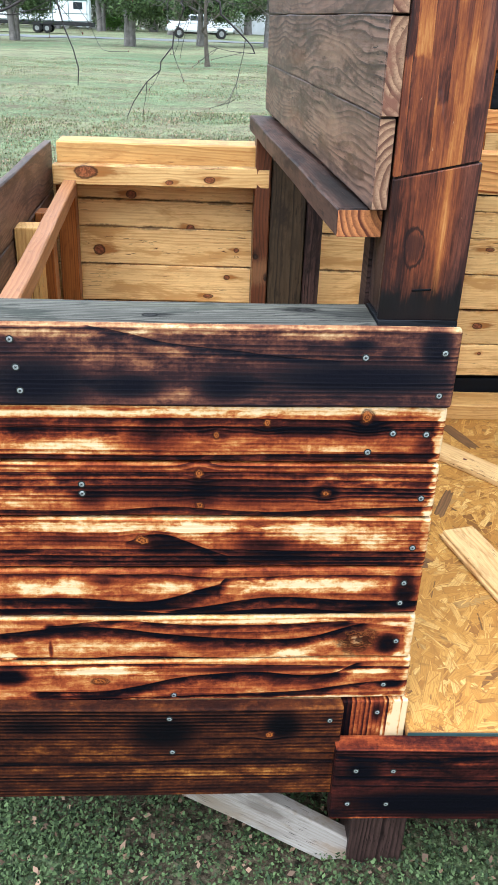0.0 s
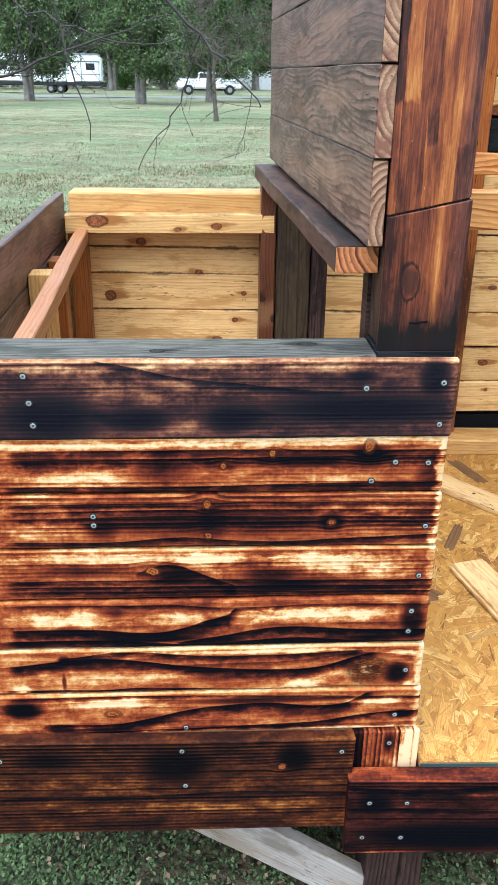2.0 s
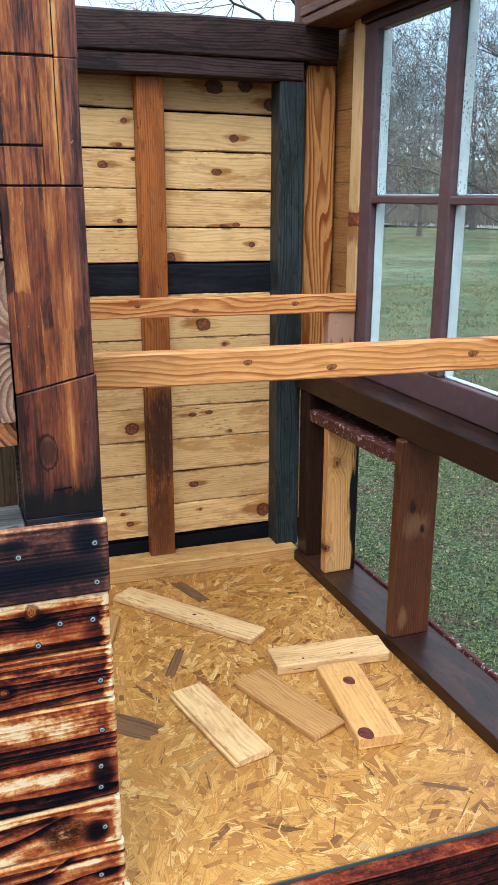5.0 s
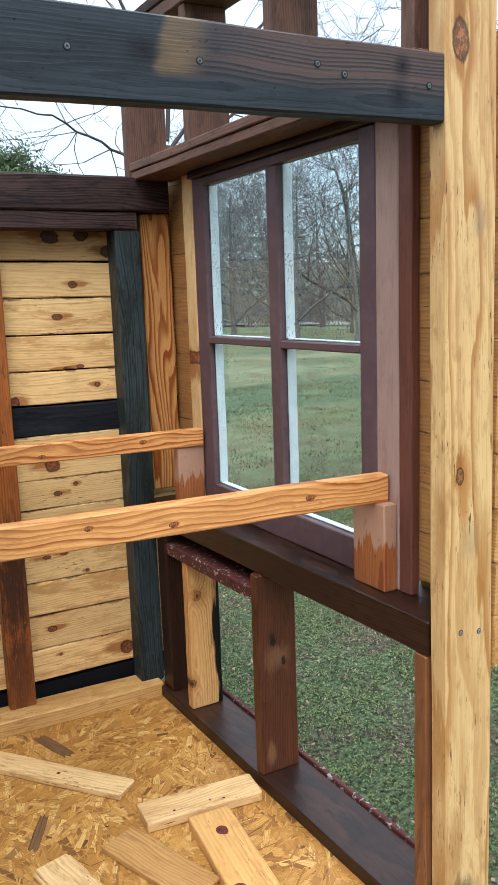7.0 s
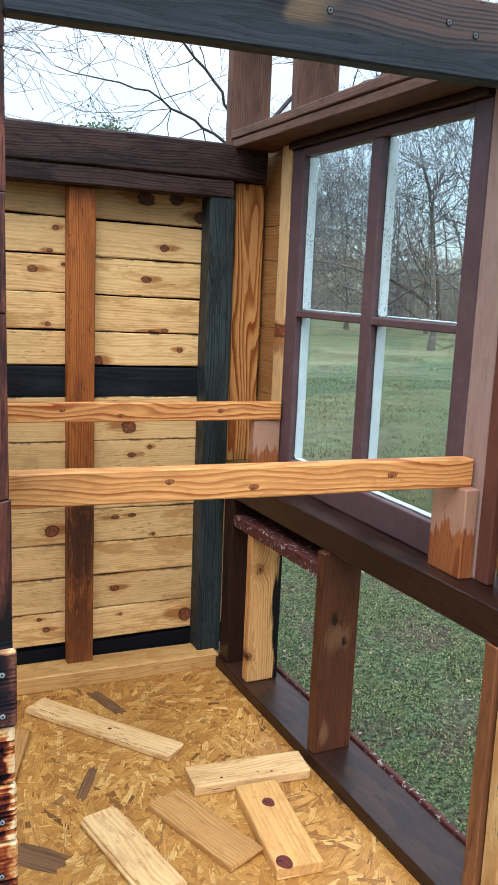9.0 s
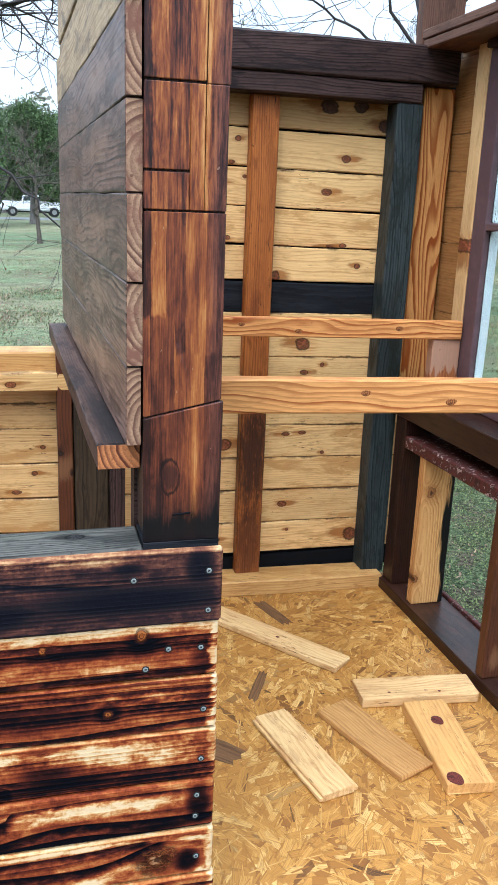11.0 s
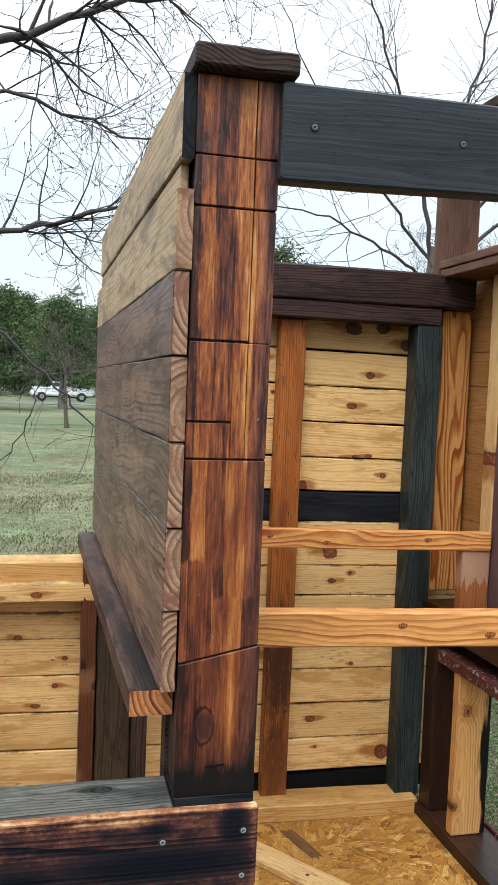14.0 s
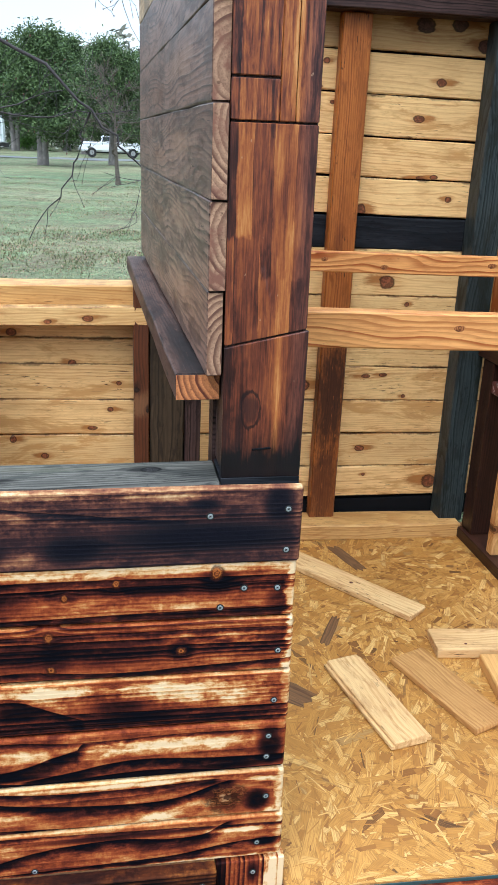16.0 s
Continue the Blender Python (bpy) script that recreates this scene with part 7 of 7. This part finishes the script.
# ---- across the lawn ----
M_ASPHALT = plain("wet_lane", (0.12, 0.12, 0.125), 0.6, var=0.2, scale=3)
M_BODY = plain("white_vehicle_paint", (0.78, 0.80, 0.82), 0.25, var=0.03, scale=2)
M_TYRE = plain("black_tyre", (0.02, 0.02, 0.02), 0.8)
M_GLASS_DARK = plain("dark_vehicle_glass", (0.03, 0.035, 0.04), 0.1, var=0.05)
M_STRIPE = plain("green_grey_stripe", (0.10, 0.16, 0.15), 0.4)
M_ALLOY = plain("alloy_rim", (0.5, 0.5, 0.52), 0.3, 0.8)


def strip(name, x0, x1, y0, y1, h, mat, label, category):
    n = 60
    vs = []
    for i in range(n + 1):
        x = x0 + (x1 - x0) * i / n
        vs += [(x, y0 + math.sin(x * 0.05) * 0.6, ground_height(x, y0) + h), (x, y1 + math.sin(x * 0.05) * 0.6, ground_height(x, y1) + h)]
    fs = [(2 * i, 2 * i + 2, 2 * i + 3, 2 * i + 1) for i in range(n)]
    me = bpy.data.meshes.new(name)
    me.from_pydata(vs, [], fs)
    me.materials.append(mat)
    return tagged(new(name, me), label, category, kind="structure")


strip("road", -90, 20, 66.0, 71.0, 0.03, M_ASPHALT, "narrow grey lane beyond the lawn", "road")
M_GRAVEL = plain("pale_gravel", (0.34, 0.32, 0.28), 0.9, var=0.2, scale=3)
track = strip("gravel_track", -30, 30, -2.2, 2.2, 0.06, M_GRAVEL, "pale gravel track by the wood", "road")
track.matrix_world = pose(29, 43, 0, 0, 0, -62)


def block(name, sx, sy, sz, at, mat, parent, label="", bevel=0.05, taper=1.0):
    bm = bmesh.new()
    bmesh.ops.create_cube(bm, size=1)
    for v in bm.verts:
        k = taper if v.co.z > 0 else 1.0
        v.co = Vector((v.co.x * sx * k, v.co.y * sy * (1 - (1 - k) * 0.6), v.co.z * sz))
    if bevel:
        bmesh.ops.bevel(bm, geom=bm.edges[:], offset=bevel, segments=2, affect="EDGES")
    o = part(name, bm, mat, parent, label)
    o.location = at
    return o


def wheel(x, y, r, parent):
    bm = bmesh.new()
    bmesh.ops.create_cone(bm, cap_ends=True, segments=24, radius1=r, radius2=r, depth=0.24)
    bmesh.ops.bevel(bm, geom=bm.edges[:], offset=0.03, segments=1, affect="EDGES")
    w = part("wheel", bm, M_TYRE, parent, "black tyre")
    w.matrix_basis = pose(x, y, r, 90, 0, 0)
    bm = bmesh.new()
    bmesh.ops.create_cone(bm, cap_ends=True, segments=16, radius1=r * 0.62, radius2=r * 0.5, depth=0.27)
    part("rim", bm, M_ALLOY, w)


def pickup(x, y, turn):
    t = tagged(new("pickup_truck"), "white pickup truck parked beyond the lawn", "truck")
    t.matrix_world = pose(x, y, ground_height(x, y), 0, 0, turn)
    block("body", 5.6, 1.95, 0.62, (0, 0, 0.80), M_BODY, t, "white lower body", 0.12)
    block("hood", 1.7, 1.85, 0.22, (-1.85, 0, 1.16), M_BODY, t, "", 0.09)
    block("cab", 2.3, 1.75, 0.72, (0.0, 0, 1.46), M_BODY, t, "white crew cab", 0.10, 0.78)
    block("bed_wall", 1.9, 1.9, 0.2, (1.83, 0, 1.16), M_BODY, t, "", 0.05)
    for sx in (-0.52, 0.42):
        block("side_window", 0.78, 1.72, 0.40, (sx, 0, 1.52), M_GLASS_DARK, t, "dark side window", 0.03, 0.86)
    block("windscreen", 0.12, 1.5, 0.42, (-1.02, 0, 1.50), M_GLASS_DARK, t, "dark windscreen", 0.03)
    block("bumper", 0.2, 1.9, 0.24, (-2.82, 0, 0.66), M_ALLOY, t, "", 0.05)
    block("bumper", 0.2, 1.9, 0.22, (2.82, 0, 0.66), M_ALLOY, t, "", 0.05)
    block("headlight", 0.12, 1.7, 0.16, (-2.76, 0, 1.02), M_ALLOY, t, "", 0.04)
    block("underside", 4.6, 1.5, 0.2, (0, 0, 0.45), M_TYRE, t, "", 0.03)
    for sx in (-1.78, 1.75):
        block("wheel_arch", 1.02, 1.97, 0.5, (sx, 0, 0.62), M_TYRE, t, "", 0.2)
        for sy in (-0.9, 0.9):
            wheel(sx, sy, 0.41, t)


pickup(0.65, 76.8, 2)


def trailer(x, y):
    t = tagged(new("travel_trailer"), "white travel trailer with dark trim parked beyond the lawn", "trailer")
    t.matrix_world = pose(x, y, ground_height(x, y), 0, 0, 1)
    block("body", 9.6, 2.45, 2.3, (0, 0, 1.95), M_BODY, t, "white ribbed body", 0.2)
    block("roof", 9.3, 2.3, 0.12, (0, 0, 3.14), M_ALLOY, t, "", 0.05)
    block("skirt", 9.5, 2.47, 0.28, (0, 0, 0.76), M_TYRE, t, "black skirt", 0.04)
    block("stripe", 9.4, 2.475, 0.10, (0, 0, 2.55), M_STRIPE, t, "dark green stripe", 0.0)
    block("stripe", 9.4, 2.475, 0.06, (0, 0, 1.55), M_STRIPE, t, "", 0.0)
    for sx in (-3.6, -1.4, 3.9):
        block("window", 0.85, 2.48, 0.62, (sx, 0, 2.15), M_GLASS_DARK, t, "dark tinted window", 0.04)
    block("door", 0.72, 2.48, 1.85, (2.2, 0, 1.85), M_BODY, t, "", 0.02)
    for sx in (1.75, 3.1, -0.3):
        block("trim", 0.07, 2.485, 2.1, (sx, 0, 1.95), M_STRIPE, t, "", 0.0)
    for sx in (0.35, 1.2):
        for sy in (-1.08, 1.08):
            wheel(sx, sy, 0.36, t)
    block("bumper", 0.35, 2.0, 0.35, (4.95, 0, 0.72), M_TYRE, t, "", 0.04)


trailer(-13.6, 80.0)
shed_house = tagged(new("house"), "white house corner beyond the trailer", "house")
shed_house.matrix_world = pose(-15.0, 118, GZ)
block("wall", 8, 7, 3.2, (0, 0, 1.6), M_BODY, shed_house, "white wall", 0.02)
block("roof", 8.6, 7.6, 1.2, (0, 0, 3.8), M_ASPHALT, shed_house, "grey roof", 0.02, 0.35)


def bush(x, y, r):
    rng = random.Random(6)
    clumps = [(Vector((rng.gauss(0, 0.55) * r, rng.gauss(0, 0.55) * r, r * rng.uniform(0.25, 1.0))), 0.45 * r) for k in range(40)]
    o = tagged(new("bush", leaf_cloud("bush", M_BUSH, 6, clumps, 60, 1, 0.12)), "rounded bright green bush by the lane", "bush")
    o.matrix_world = pose(x, y, GZ)


bush(-8.2, 100, 1.5)
far_house = tagged(new("house"), "grey house beyond the lane", "house")
far_house.matrix_world = pose(9.0, 112, GZ)
block("wall", 9, 7, 3.0, (0, 0, 1.5), M_BODY, far_house, "", 0.02)
block("roof", 9.8, 7.8, 2.0, (0, 0, 4.0), M_ASPHALT, far_house, "", 0.02, 0.35)
